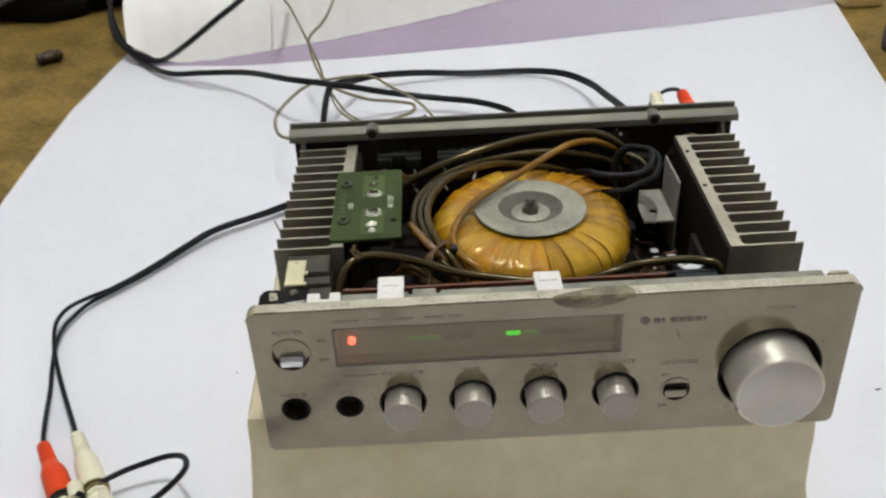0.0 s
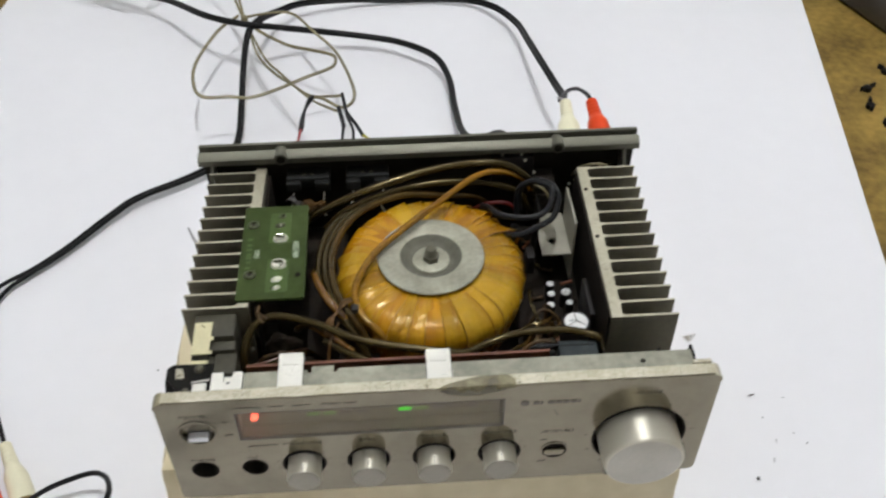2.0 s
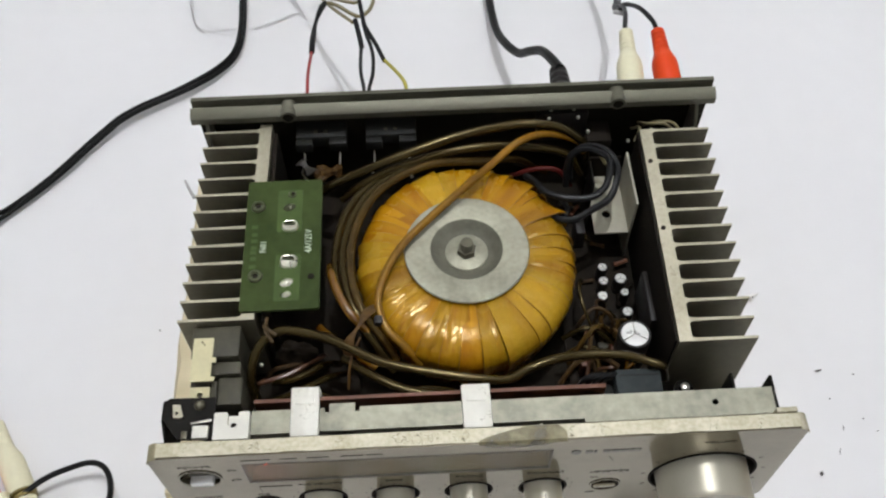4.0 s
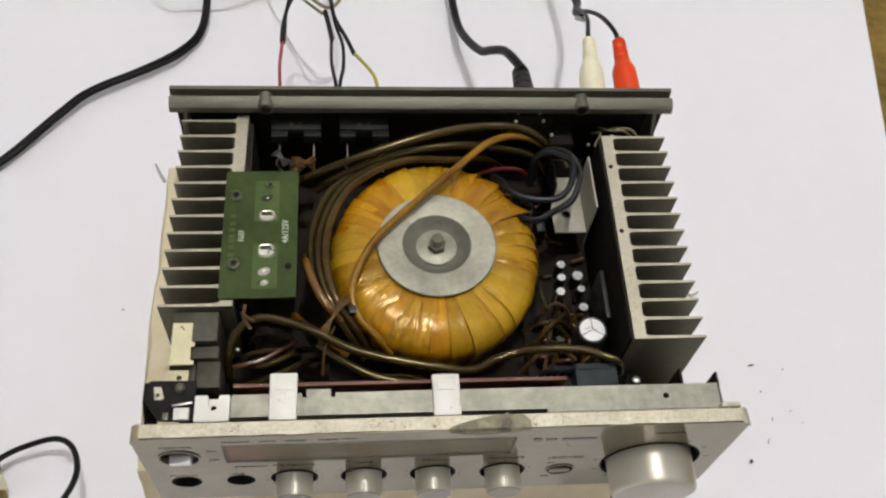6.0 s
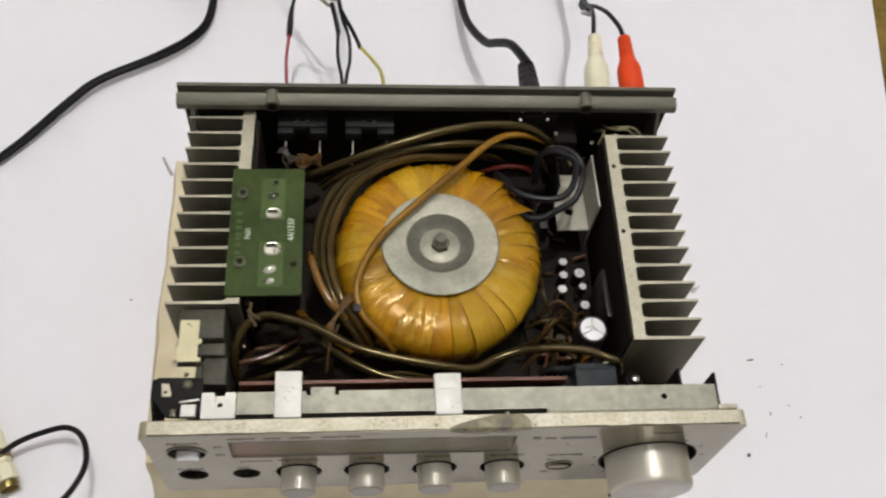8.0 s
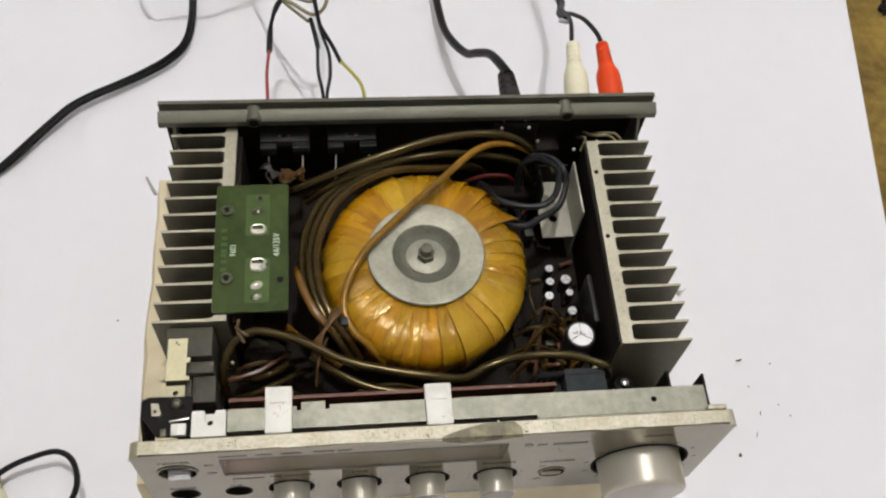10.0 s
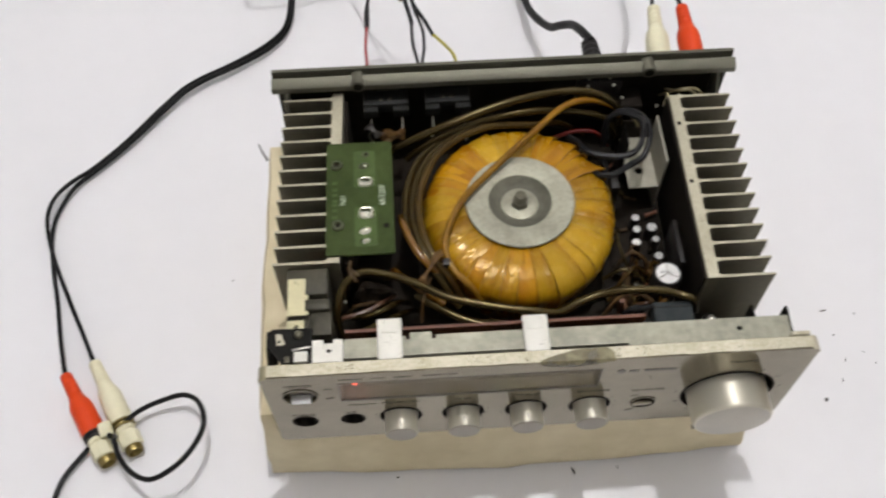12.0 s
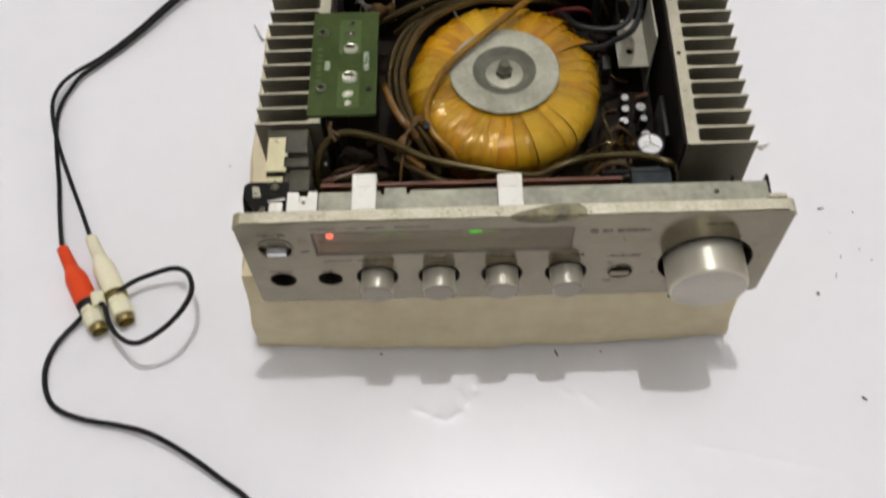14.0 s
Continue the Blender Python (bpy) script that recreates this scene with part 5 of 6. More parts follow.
bm = tube(bmesh.new(), [(-0.0425, 0.0715, 0.1345), (-0.0465, 0.0655, 0.1385), (-0.0505, 0.0580, 0.1395), (-0.0540, 0.0520, 0.1390), (-0.0560, 0.0480, 0.1320)], lambda s: 0.0016 + 0.0009 * math.sin(9 * s), 8, 6, 0.25)
tube(bm, [(-0.050, 0.056, 0.133), (-0.053, 0.049, 0.1325), (-0.055, 0.0425, 0.130), (-0.056, 0.036, 0.122)], 0.0006, 6, 5)
part("tie_tape", bm, M_AMBER, amp, "crumpled amber tape tie round the looms")
bm = bmesh.new()
tube(bm, [(-0.0915, 0.0650, 0.1395), (-0.0920, 0.0585, 0.1392), (-0.0885, 0.0525, 0.1392)], 0.0008, 6, 5)
tube(bm, [(-0.0930, 0.0610, 0.139), (-0.0905, 0.0580, 0.1405), (-0.0870, 0.0560, 0.139)], 0.0008, 6, 5)
part("wire_tie", bm, M_DUST, amp, "twisted dusty tie round the loom")
bm = bmesh.new()
box(bm, -0.0435, -0.0395, 0.0610, 0.0655, 0.1330, 0.1372, 0.0008)
part("black_clip", bm, M_BLACK, amp, "small black clip on the loom")

# ---- green fuse board on the left heat sink
fuse = part("fuse_board", plate(round_rect(-0.1043, -0.0680, 0.0678, 0.1415, 0.0012, 2), [], 0.0016, Matrix.Translation((0, 0, 0.1397))), M_PCB, amp, "green fuse circuit board with solder side up")
for x0, y0, x1, y1 in ((-0.0893, 0.1106, -0.0774, 0.1354), (-0.0890, 0.0725, -0.0772, 0.0977)):
    part("copper_pad", plate(round_rect(x0, x1, y0, y1, 0.0010, 2), [], 0.00012, Matrix.Translation((0, 0, 0.1413))), M_PCBL, fuse, "lighter green copper area")


def soldered_clip(x0, x1, y0, y1, bar):
    """A fuse clip's foot: a rounded pool of solder with the dark slot of the tab in it."""
    cx, cy = (x0 + x1) / 2, (y0 + y1) / 2
    bm = bmesh.new()
    rings = []
    for k, h in ((1.0, 0.0), (0.95, 0.0007), (0.84, 0.0012), (0.66, 0.0010), (0.45, 0.0006)):
        rings.append([bm.verts.new((cx + (x - cx) * k, cy + (y - cy) * k, 0.14142 + h + 0.00015 * noise.noise((x * 900, y * 900, k))))
                      for x, y in round_rect(x0, x1, y0, y1, 0.0027, 5)])
    for p, q in zip(rings, rings[1:]):
        for i in range(len(p)):
            j = (i + 1) % len(p)
            bm.faces.new((p[i], p[j], q[j], q[i]))
    bm.faces.new(rings[-1])
    pool = part("solder_joint", bm, M_SOLDER, fuse, "bright solder round a fuse clip tab")
    part("tab_slot", plate(round_rect(cx - 0.0031, cx + 0.0024, bar - 0.0007, bar + 0.0007, 0.0004, 2), [], 0.0012, Matrix.Translation((0, 0, 0.1416))), M_OLIVE, pool, "dark slot")
    part("tab_slot", plate(round_rect(cx - 0.0026, cx + 0.0020, bar + 0.0001, bar + 0.0008, 0.0003, 2), [], 0.0015, Matrix.Translation((0, 0, 0.1416))), M_HOLE, pool, "dark slot")


soldered_clip(-0.0869, -0.0788, 0.1106, 0.1170, 0.1147)
soldered_clip(-0.0869, -0.0785, 0.0897, 0.0972, 0.0948)
for x, y, r, m in ((-0.0833, 0.0821, 0.0023, M_SOLDER), (-0.0831, 0.0757, 0.0016, M_SOLDER), (-0.0836, 0.1250, 0.0023, M_OLIVE)):
    bm = bmesh.new()
    lathe(bm, [(r * 1.25, 0.0), (r, 0.0005), (r * 0.6, 0.0013), (r * 0.25, 0.0016), (0, 0.0017)], Matrix.Translation((x, y, 0.1413)) @ Matrix.Rotation(0.4, 4, "Z") @ Matrix.Diagonal((1.15, 0.8, 1, 1)), 14)
    part("solder_joint", bm, m, fuse, "dull solder joint")
bm = bmesh.new()
lathe(bm, [(0.0012, 0), (0.0008, 0.0006), (0, 0.0009)], Matrix.Translation((-0.0833, 0.1247, 0.1420)), 10)
part("solder_joint", bm, M_SOLDER, fuse, "small bright solder bead")
for x, y, r in ((-0.0822, 0.1330, 0.0011), (-0.0848, 0.0822, 0.0010), (-0.0852, 0.0756, 0.0008), (-0.0721, 0.0849, 0.0016)):
    bm = bmesh.new()
    lathe(bm, [(r, 0), (r * 0.9, 0.0003), (0, 0.0001)], Matrix.Translation((x, y, 0.14145)), 12)
    part("board_hole", bm, M_HOLE, fuse, "small dark hole")
bm = bmesh.new()
lathe(bm, [(0.0022, 0), (0.0019, 0.0004), (0.0012, 0.0003)], Matrix.Translation((-0.0826, 0.1328, 0.14138)), 14)
part("solder_joint", bm, M_OLIVE, fuse, "dull ring round a hole")
for x, y in ((-0.0987, 0.1259), (-0.0979, 0.0861)):
    bm = bmesh.new()
    lathe(bm, [(0.0034, 0.0), (0.0034, 0.0006), (0.0028, 0.0012), (0.0017, 0.0013), (0.0014, 0.0004), (0, 0.0004)], Matrix.Translation((x, y, 0.1413)), 18)
    screw = part("screw", bm, M_OLIVE, fuse, "olive hollow rivet")
    bm = bmesh.new()
    lathe(bm, [(0.0014, 0.0), (0.0013, 0.0005), (0, 0.0005)], Matrix.Translation((x, y, 0.1414)), 12)
    part("rivet_hole", bm, M_HOLE, screw)
for text, x, y, size in (("F601", -0.0950, 0.1025, 0.0042), ("4A/125V", -0.0738, 0.1048, 0.0046)):
    lettering("board_lettering", text, size, Matrix.Translation((x, y, 0.14137)) @ Matrix.Rotation(radians(90), 4, "Z"), M_INK, fuse, 0.82)
bm = bmesh.new()
for i, y in enumerate((0.0905, 0.0950, 0.0985, 0.1010, 0.1050, 0.1085, 0.1130)):
    box(bm, -0.1012 + 0.0003 * (i % 2), -0.0982, y, y + 0.0021, 0.1413, 0.14136)
part("faint_marks", bm, M_PCBL, fuse, "faint printed bars")
# holder and upright share the near-black painted for shade under the board
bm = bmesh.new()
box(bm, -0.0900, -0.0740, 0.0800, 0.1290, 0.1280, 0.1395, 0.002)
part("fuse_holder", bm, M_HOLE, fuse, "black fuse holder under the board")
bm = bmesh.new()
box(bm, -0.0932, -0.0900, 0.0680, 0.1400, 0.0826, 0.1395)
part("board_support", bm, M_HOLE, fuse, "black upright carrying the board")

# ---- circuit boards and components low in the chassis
# both boards are coloured as dark as the shade they lie in
board = part("main_board", box(bmesh.new(), 0.050, 0.0892, 0.026, 0.168, 0.0850, 0.0866), M_MURK, amp, "dusty brown main circuit board, darkened for shade")
part("side_board", box(bmesh.new(), -0.0933, -0.0535, 0.026, 0.170, 0.0850, 0.0866), M_MURK, amp, "dusty brown circuit board, darkened for shade")
part("edge_board", box(bmesh.new(), -0.0945, 0.056, 0.0222, 0.0238, 0.0850, 0.1416), M_BROWN, amp, "reddish brown board on edge behind the cross bar")


def capacitor(x, y, r, z0, z1):
    bm = bmesh.new()
    lathe(bm, [(0, z0), (r, z0), (r, z0 + 0.001), (r * 0.93, z0 + 0.0018), (r, z0 + 0.0026), (r, z1 - 0.0008), (r * 0.93, z1), (r * 0.80, z1), (0, z1 - 0.0001)], Matrix.Translation((x, y, 0)), 24)
    cap = part("capacitor", bm, M_BLACK, board, "electrolytic capacitor with a black sleeve and silver top")
    return cap, z1


for x, y, r, z1 in ((0.0728, 0.1100, 0.0027, 0.0975), (0.0722, 0.1018, 0.0027, 0.0975), (0.0705, 0.0930, 0.0029, 0.0975), (0.0812, 0.1028, 0.0034, 0.0975), (0.0822, 0.0948, 0.0024, 0.097), (0.0818, 0.0832, 0.0029, 0.0975), (0.0752, 0.0752, 0.0022, 0.096), (0.0768, 0.0562, 0.0078, 0.1240)):
    cap, z = capacitor(x, y, r, 0.0867, z1)
    bm = bmesh.new()
    lathe(bm, [(0, z), (r * 0.82, z), (r * 0.80, z + 0.0003), (0, z + 0.0003)], Matrix.Translation((x, y, 0)), 24)
    part("can_top", bm, M_CAPTOP, cap, "silver can top with score lines")
    bm = bmesh.new()
    for k in range(3):
        m = Matrix.Translation((x, y, 0)) @ Matrix.Rotation(radians(90 + 120 * k), 4, "Z")
        box(bm, 0, r * 0.78, -r * 0.025, r * 0.025, z + 0.0002, z + 0.0004, m=m)
    part("vent_score", bm, M_FADED, cap)


def resistor(x, y, z, turn, col):
    bm = bmesh.new()
    m = Matrix.Translation((x, y, z)) @ Matrix.Rotation(turn, 4, "Z") @ Matrix.Rotation(radians(90), 4, "Y")
    lathe(bm, [(0, -0.004), (0.0010, -0.0039), (0.0013, -0.003), (0.0010, -0.0022), (0.0010, 0.0022), (0.0013, 0.003), (0.0010, 0.0039), (0, 0.004)], m, 10)
    part("resistor", bm, col, board, "small dusty resistor")


rnd = random.Random(5)
for i in range(26):
    x, y = 0.053 + 0.033 * rnd.random(), 0.032 + 0.13 * rnd.random()
    if (Vector((x, y, 0)) - TC).length > 0.056:
        resistor(x, y, 0.0885 + 0.003 * rnd.random(), rnd.random() * 3, (M_DUST, M_MURK, M_BROWN, M_SLEEVE)[i % 4])
for x, y, w, d, h, col in ((0.0605, 0.0480, 0.004, 0.006, 0.010, M_MURK), (0.0655, 0.0445, 0.005, 0.004, 0.012, M_SLEEVEO), (0.0850, 0.0680, 0.002, 0.007, 0.018, M_GREYPL),
                           (0.0560, 0.0560, 0.003, 0.005, 0.012, M_BROWN), (0.0640, 0.1350, 0.005, 0.010, 0.014, M_BLACK), (0.0860, 0.0445, 0.003, 0.003, 0.02, M_LABEL)):
    bm = bmesh.new()
    box(bm, x - w / 2, x + w / 2, y - d / 2, y + d / 2, 0.0867, 0.0867 + h, 0.0005)
    part("component", bm, col, board, "small dusty component block")
rnd = random.Random(23)
for i in range(12):
    x, y = 0.056 + 0.022 * rnd.random(), 0.037 + 0.036 * rnd.random()
    bm = bmesh.new()
    if i % 3:
        a = rnd.random() * 3
        tube(bm, [(x, y, 0.092), (x + 0.003 * math.cos(a), y + 0.003 * math.sin(a), 0.103 + 0.008 * rnd.random()), (x + 0.008 * math.cos(a), y + 0.008 * math.sin(a), 0.104 + 0.008 * rnd.random()), (x + 0.012 * math.cos(a), y + 0.012 * math.sin(a), 0.090)], 0.0007 + 0.0005 * rnd.random(), 6, 5)
        part("jumper_wire", bm, (M_AMBER, M_BROWN, M_SLEEVE, M_SLEEVEO)[i % 4], board, "short dusty jumper wire")
    else:
        w = 0.0020 + 0.0016 * rnd.random()
        box(bm, x - w, x + w, y - w * 0.6, y + w * 0.6, 0.0867, 0.098 + 0.008 * rnd.random(), 0.0005)
        part("component", bm, (M_BROWN, M_AMBER, M_GREYPL, M_BROWN)[i % 4], board, "small dusty component block")
for x0, x1, y1, z1, m in ((0.0545, 0.0615, 0.0335, 0.1290, M_SLATE), (0.0617, 0.0815, 0.0322, 0.1372, M_CONN)):
    bm = bmesh.new()
    box(bm, x0, x1, 0.0196, y1, 0.0867, z1, 0.0006)
    block = part("ribbon_connector", bm, m, amp, "slate grey connector block")
    bm = bmesh.new()
    box(bm, x0 + 0.001, x1 - 0.001, y1 - 0.0035, y1 - 0.0028, z1 - 0.0002, z1 + 0.0003)
    part("connector_seam", bm, M_SLATE, block)
for i in range(4):
    bm = bmesh.new()
    tube(bm, [(0.046 + 0.003 * i, 0.028, 0.118), (0.047 + 0.003 * i, 0.0285, 0.134), (0.052 + 0.003 * i, 0.030, 0.137), (0.058 + 0.002 * i, 0.031, 0.134)], 0.0011, 7, 5)
    part("connector_wire", bm, M_WIREBLK, amp, "black wire at the connector")
bm = bmesh.new()
lathe(bm, [(0.0, 0.0826), (0.0030, 0.0826), (0.0030, 0.1085), (0.0046, 0.1085), (0.0046, 0.1095), (0.0026, 0.1102), (0.0022, 0.1118), (0, 0.1121)], Matrix.Translation((0.0984, 0.0340, 0)), 20)
pillar = part("pillar_screw", bm, M_STEEL_BLK, amp, "black pillar with a screw")
part("screw_head", lathe(bmesh.new(), [(0.0021, 0.1119), (0.0019, 0.1128), (0.0008, 0.1133), (0, 0.1133)], Matrix.Translation((0.0984, 0.0340, 0)), 16), M_STEEL, pillar, "bright steel screw head")
bm = bmesh.new()
box(bm, 0.1290, 0.1303, 0.0062, 0.0198, 0.112, 0.1350, 0.0003)
box(bm, 0.1290, 0.1303, 0.0200, 0.0270, 0.122, 0.1355, 0.0003)
part("end_prong", bm, M_STEEL_BLK, amp, "black steel prong at the end of the bar")
bm = bmesh.new()
box(bm, 0.1150, 0.1165, 0.0233, 0.0330, 0.0826, 0.1270, 0.0003)
box(bm, 0.1165, 0.1240, 0.0233, 0.0255, 0.0826, 0.1200, 0.0003)
part("end_prong", bm, M_STEEL_BLK, amp, "black steel bracket at the heat sink's foot")

# dusty hookup wires and grime between the boards
rnd = random.Random(77)
for i in range(16):
    x, y = 0.053 + 0.022 * rnd.random(), 0.046 + 0.036 * rnd.random()
    a, r = rnd.random() * 6.3, 0.005 + 0.007 * rnd.random()
    z = 0.094 + 0.012 * rnd.random()
    pts = [(x, y, 0.0870), (x + 0.3 * r * math.cos(a), y + 0.3 * r * math.sin(a), z), (x + r * math.cos(a + 0.5), y + r * math.sin(a + 0.5), z + 0.003),
           (x + 1.7 * r * math.cos(a + 0.2), y + 1.7 * r * math.sin(a + 0.2), z - 0.002), (x + 2.0 * r * math.cos(a), y + 2.0 * r * math.sin(a), 0.0890)]
    if max(p[0] for p in pts) < 0.088 and min(math.hypot(p[0] - TC.x, p[1] - TC.y) for p in pts) > 0.056:
        part("dusty_wire", tube(bmesh.new(), pts, 0.0007 + 0.0006 * rnd.random(), 7, 5), (M_DUST, M_SLEEVEB, M_ROSE, M_DUST)[i % 4], board, "dusty brown hookup wire")
for pts, r, m in (([(-0.1010, 0.0430, 0.104), (-0.0988, 0.0455, 0.112), (-0.0915, 0.0465, 0.114), (-0.0837, 0.0492, 0.114), (-0.0758, 0.0552, 0.112), (-0.0700, 0.0630, 0.104)], 0.0013, M_ROSE),
                  ([(-0.0985, 0.0510, 0.102), (-0.0922, 0.0529, 0.111), (-0.0850, 0.0535, 0.113), (-0.0777, 0.0558, 0.113), (-0.0720, 0.0610, 0.106)], 0.0012, M_DUST),
                  ([(-0.0740, 0.0660, 0.118), (-0.0660, 0.0615, 0.127), (-0.0590, 0.0560, 0.128), (-0.0520, 0.0520, 0.122), (-0.0460, 0.0500, 0.112)], 0.0018, M_SLEEVEB),
                  ([(-0.0860, 0.0330, 0.100), (-0.0800, 0.0370, 0.112), (-0.0700, 0.0380, 0.114), (-0.0600, 0.0350, 0.108)], 0.0011, M_SLEEVE),
                  ([(-0.0430, 0.0330, 0.100), (-0.0360, 0.0360, 0.112), (-0.0200, 0.0370, 0.116), (-0.0040, 0.0350, 0.112), (0.0100, 0.0330, 0.100)], 0.0016, M_SLEEVE),
                  ([(0.0420, 0.0420, 0.104), (0.0500, 0.0470, 0.116), (0.0600, 0.0485, 0.118), (0.0690, 0.0460, 0.112)], 0.0013, M_DUST),
                  ([(0.0480, 0.0540, 0.100), (0.0560, 0.0620, 0.112), (0.0640, 0.0680, 0.112), (0.0720, 0.0660, 0.102)], 0.0012, M_SLEEVEB)):
    part("dusty_wire", tube(bmesh.new(), pts, r, 8, 6), m, amp, "dusty brown hookup wire")
bm = bmesh.new()
bmesh.ops.create_icosphere(bm, subdivisions=4, radius=1.0)
for v in bm.verts:
    d = v.co.copy()
    v.co = d * (1 + 0.3 * noise.noise(d * 1.4 + Vector((8, 2, 1))) + 0.1 * noise.noise(d * 5))
    v.co = Vector((-0.0820 + 0.0095 * v.co.x, 0.0600 + 0.0062 * v.co.y, 0.1100 + 0.0100 * v.co.z))
part("grommet", bm, M_MURK, amp, "dusty dark brown lump below the loom")
# bright terminal points by the mains inlet
for x, y, z in ((0.0487, 0.1764, 0.1395), (0.0640, 0.1768, 0.1395), (0.0930, 0.1757, 0.1200), (0.0690, 0.1715, 0.1340), (-0.0960, 0.0500, 0.1230)):
    part("solder_point", lathe(bmesh.new(), [(0.0009, -0.001), (0.0010, 0.0), (0.0006, 0.0007), (0, 0.0009)], Matrix.Translation((x, y, z)), 10), M_SOLDER, amp, "bright solder point")

# silver channel bracket beside the transformer
br = part("channel_bracket", plate([(0.0694, 0.124), (0.0868, 0.124), (0.0868, 0.161), (0.0694, 0.161)], [circle_loop(0.077, 0.136, 0.0024, 14)], 0.0012, Matrix.Translation((0, 0, 0.1073))), M_BRIGHT, amp, "bright silver channel bracket")
bm = bmesh.new()
box(bm, 0.0869, 0.0881, 0.1235, 0.1570, 0.0867, 0.1335, 0.0003)
part("bracket_side", bm, M_BRIGHT, br)
bm = bmesh.new()
box(bm, 0.0682, 0.0693, 0.1410, 0.1560, 0.0867, 0.1290, 0.0003)
part("bracket_side", bm, M_STEEL_BLK, br, "black inner side")
bm = bmesh.new()
box(bm, 0.0694, 0.0868, 0.1612, 0.1624, 0.0867, 0.1240, 0.0003)
part("bracket_back", bm, M_MURK, br, "very dark brown back of the bracket")
bm = bmesh.new()
lathe(bm, [(0, 0.1030), (0.0034, 0.1030), (0.0034, 0.1045), (0.0012, 0.1050), (0, 0.1050)], Matrix.Translation((0.077, 0.136, 0)), 16)
part("screw", bm, M_STEEL_BLK, br, "sunken dark screw")

# ---------------------------------------------------------------- plugs and cables
def plug_profile(length):
    k = length / 0.040
    prof = [(0, 0), (0.0064, 0), (0.0071, 0.0006), (0.0073, 0.003 * k), (0.0072, 0.0165 * k), (0.0068, 0.0195 * k), (0.0058, 0.0222 * k), (0.0050, 0.0238 * k), (0.0047, 0.0255 * k)]
    for i in range(4):
        h = (0.0262 + 0.0032 * i) * k
        r = 0.0045 - 0.00015 * i
        prof += [(r, h), (r - 0.0004, h + 0.0002), (r - 0.0004, h + 0.0009 * k), (r - 0.0001, h + 0.0011 * k)]
    return prof + [(0.0038, 0.0398 * k), (0.0032, 0.0405 * k), (0, 0.0405 * k)]


def rca_plug(a, b, material, parent, label):
    """A moulded plug from its face a to its cable end b."""
    length = (Vector(b) - Vector(a)).length
    p = part("plug", lathe(bmesh.new(), plug_profile(length), along(a, b), 24), material, parent, label)
    d = (Vector(a) - Vector(b)).normalized()
    part("ground_ring", lathe(bmesh.new(), [(0.0042, 0.0001), (0.0042, 0.007), (0.0036, 0.007), (0.0036, 0.0001)], along(a, Vector(a) + d), 16), M_BRASS, p, "dull metal ground ring")
    return p


stereo = thing("stereo_cable", (-0.30, 0.15, 0.0012), "black twin stereo cable with red and cream plugs", "cable")
twin = [(0.1124, 0.3019, 0.0975), (0.1152, 0.3260, 0.0787), (0.1225, 0.3520, 0.0623), (0.1225, 0.3900, 0.0497), (0.1175, 0.4430, 0.0405), (0.1147, 0.4893, 0.0301), (0.1095, 0.5426, 0.0193), (0.0906, 0.5881, 0.0120), (0.0563, 0.6140, 0.0065), (-0.0100, 0.6190, 0.0055), (-0.0560, 0.6130, 0.0110),
        (-0.1032, 0.5999, 0.0160), (-0.1255, 0.5760, 0.0215), (-0.1380, 0.5430, 0.0332), (-0.1463, 0.5050, 0.0420), (-0.1486, 0.4650, 0.0350), (-0.1492, 0.4220, 0.0200), (-0.1500, 0.3900, 0.0100), (-0.1545, 0.3690, 0.0066), (-0.1655, 0.3525, 0.0072), (-0.1820, 0.3390, 0.0076), (-0.2000, 0.3280, 0.0076),
        (-0.2160, 0.3190, 0.0076), (-0.2300, 0.3088, 0.0074), (-0.2400, 0.2975, 0.0068), (-0.2500, 0.2855, 0.0060), (-0.2700, 0.2598, 0.0050), (-0.2900, 0.2384, 0.0046)]


def beside(pts, d):
    """The line pts moved sideways by d, level with the sheet; where the cord hangs it is turned on edge."""
    out = []
    for i, p in enumerate(pts):
        t = (Vector(pts[min(i + 1, len(pts) - 1)]) - Vector(pts[max(i - 1, 0)])).normalized()
        side = Vector((t.y, -t.x, 0)).normalized()
        a = radians(60) * max(0.0, min(1.0, (21 - i) / 3))
        out.append(tuple(Vector(p) + (side * math.cos(a) + side.cross(t) * math.sin(a)) * d))
    return out


def core(s):
    return 0.0018 - 0.0003 * max(0.0, min(1.0, (s - 0.70) / 0.1))


# the two cores lie side by side, part at the bend, cross there and run to a plug each
part("strand", tube(bmesh.new(), beside(twin, 0.0016) + [(-0.3052, 0.2264, 0.0060), (-0.3138, 0.2125, 0.0082), (-0.3170, 0.1970, 0.0086), (-0.3142, 0.1805, 0.0078), (-0.3070, 0.1595, 0.0062), (-0.2942, 0.1310, 0.0046), (-0.2805, 0.1035, 0.0060), (-0.2702, 0.0830, 0.0092), (-0.2672, 0.0775, 0.0103)], core, 9, 6), M_CORD, stereo)
part("strand", tube(bmesh.new(), beside(twin, -0.0016) + [(-0.3025, 0.2235, 0.0042), (-0.3085, 0.2110, 0.0040), (-0.3128, 0.1955, 0.0040), (-0.3126, 0.1780, 0.0040), (-0.3078, 0.1540, 0.0040), (-0.3005, 0.1270, 0.0046), (-0.2935, 0.1000, 0.0078), (-0.2866, 0.0765, 0.0108), (-0.2838, 0.0690, 0.0118)], core, 9, 6), M_CORD, stereo)
rca_plug((-0.2608, 0.0290, 0.0085), (-0.2838, 0.0690, 0.0118), M_PLUGR, stereo, "red moulded plug")
rca_plug((-0.2445, 0.0352, 0.0085), (-0.2672, 0.0775, 0.0105), M_PLUGW, stereo, "cream moulded plug")
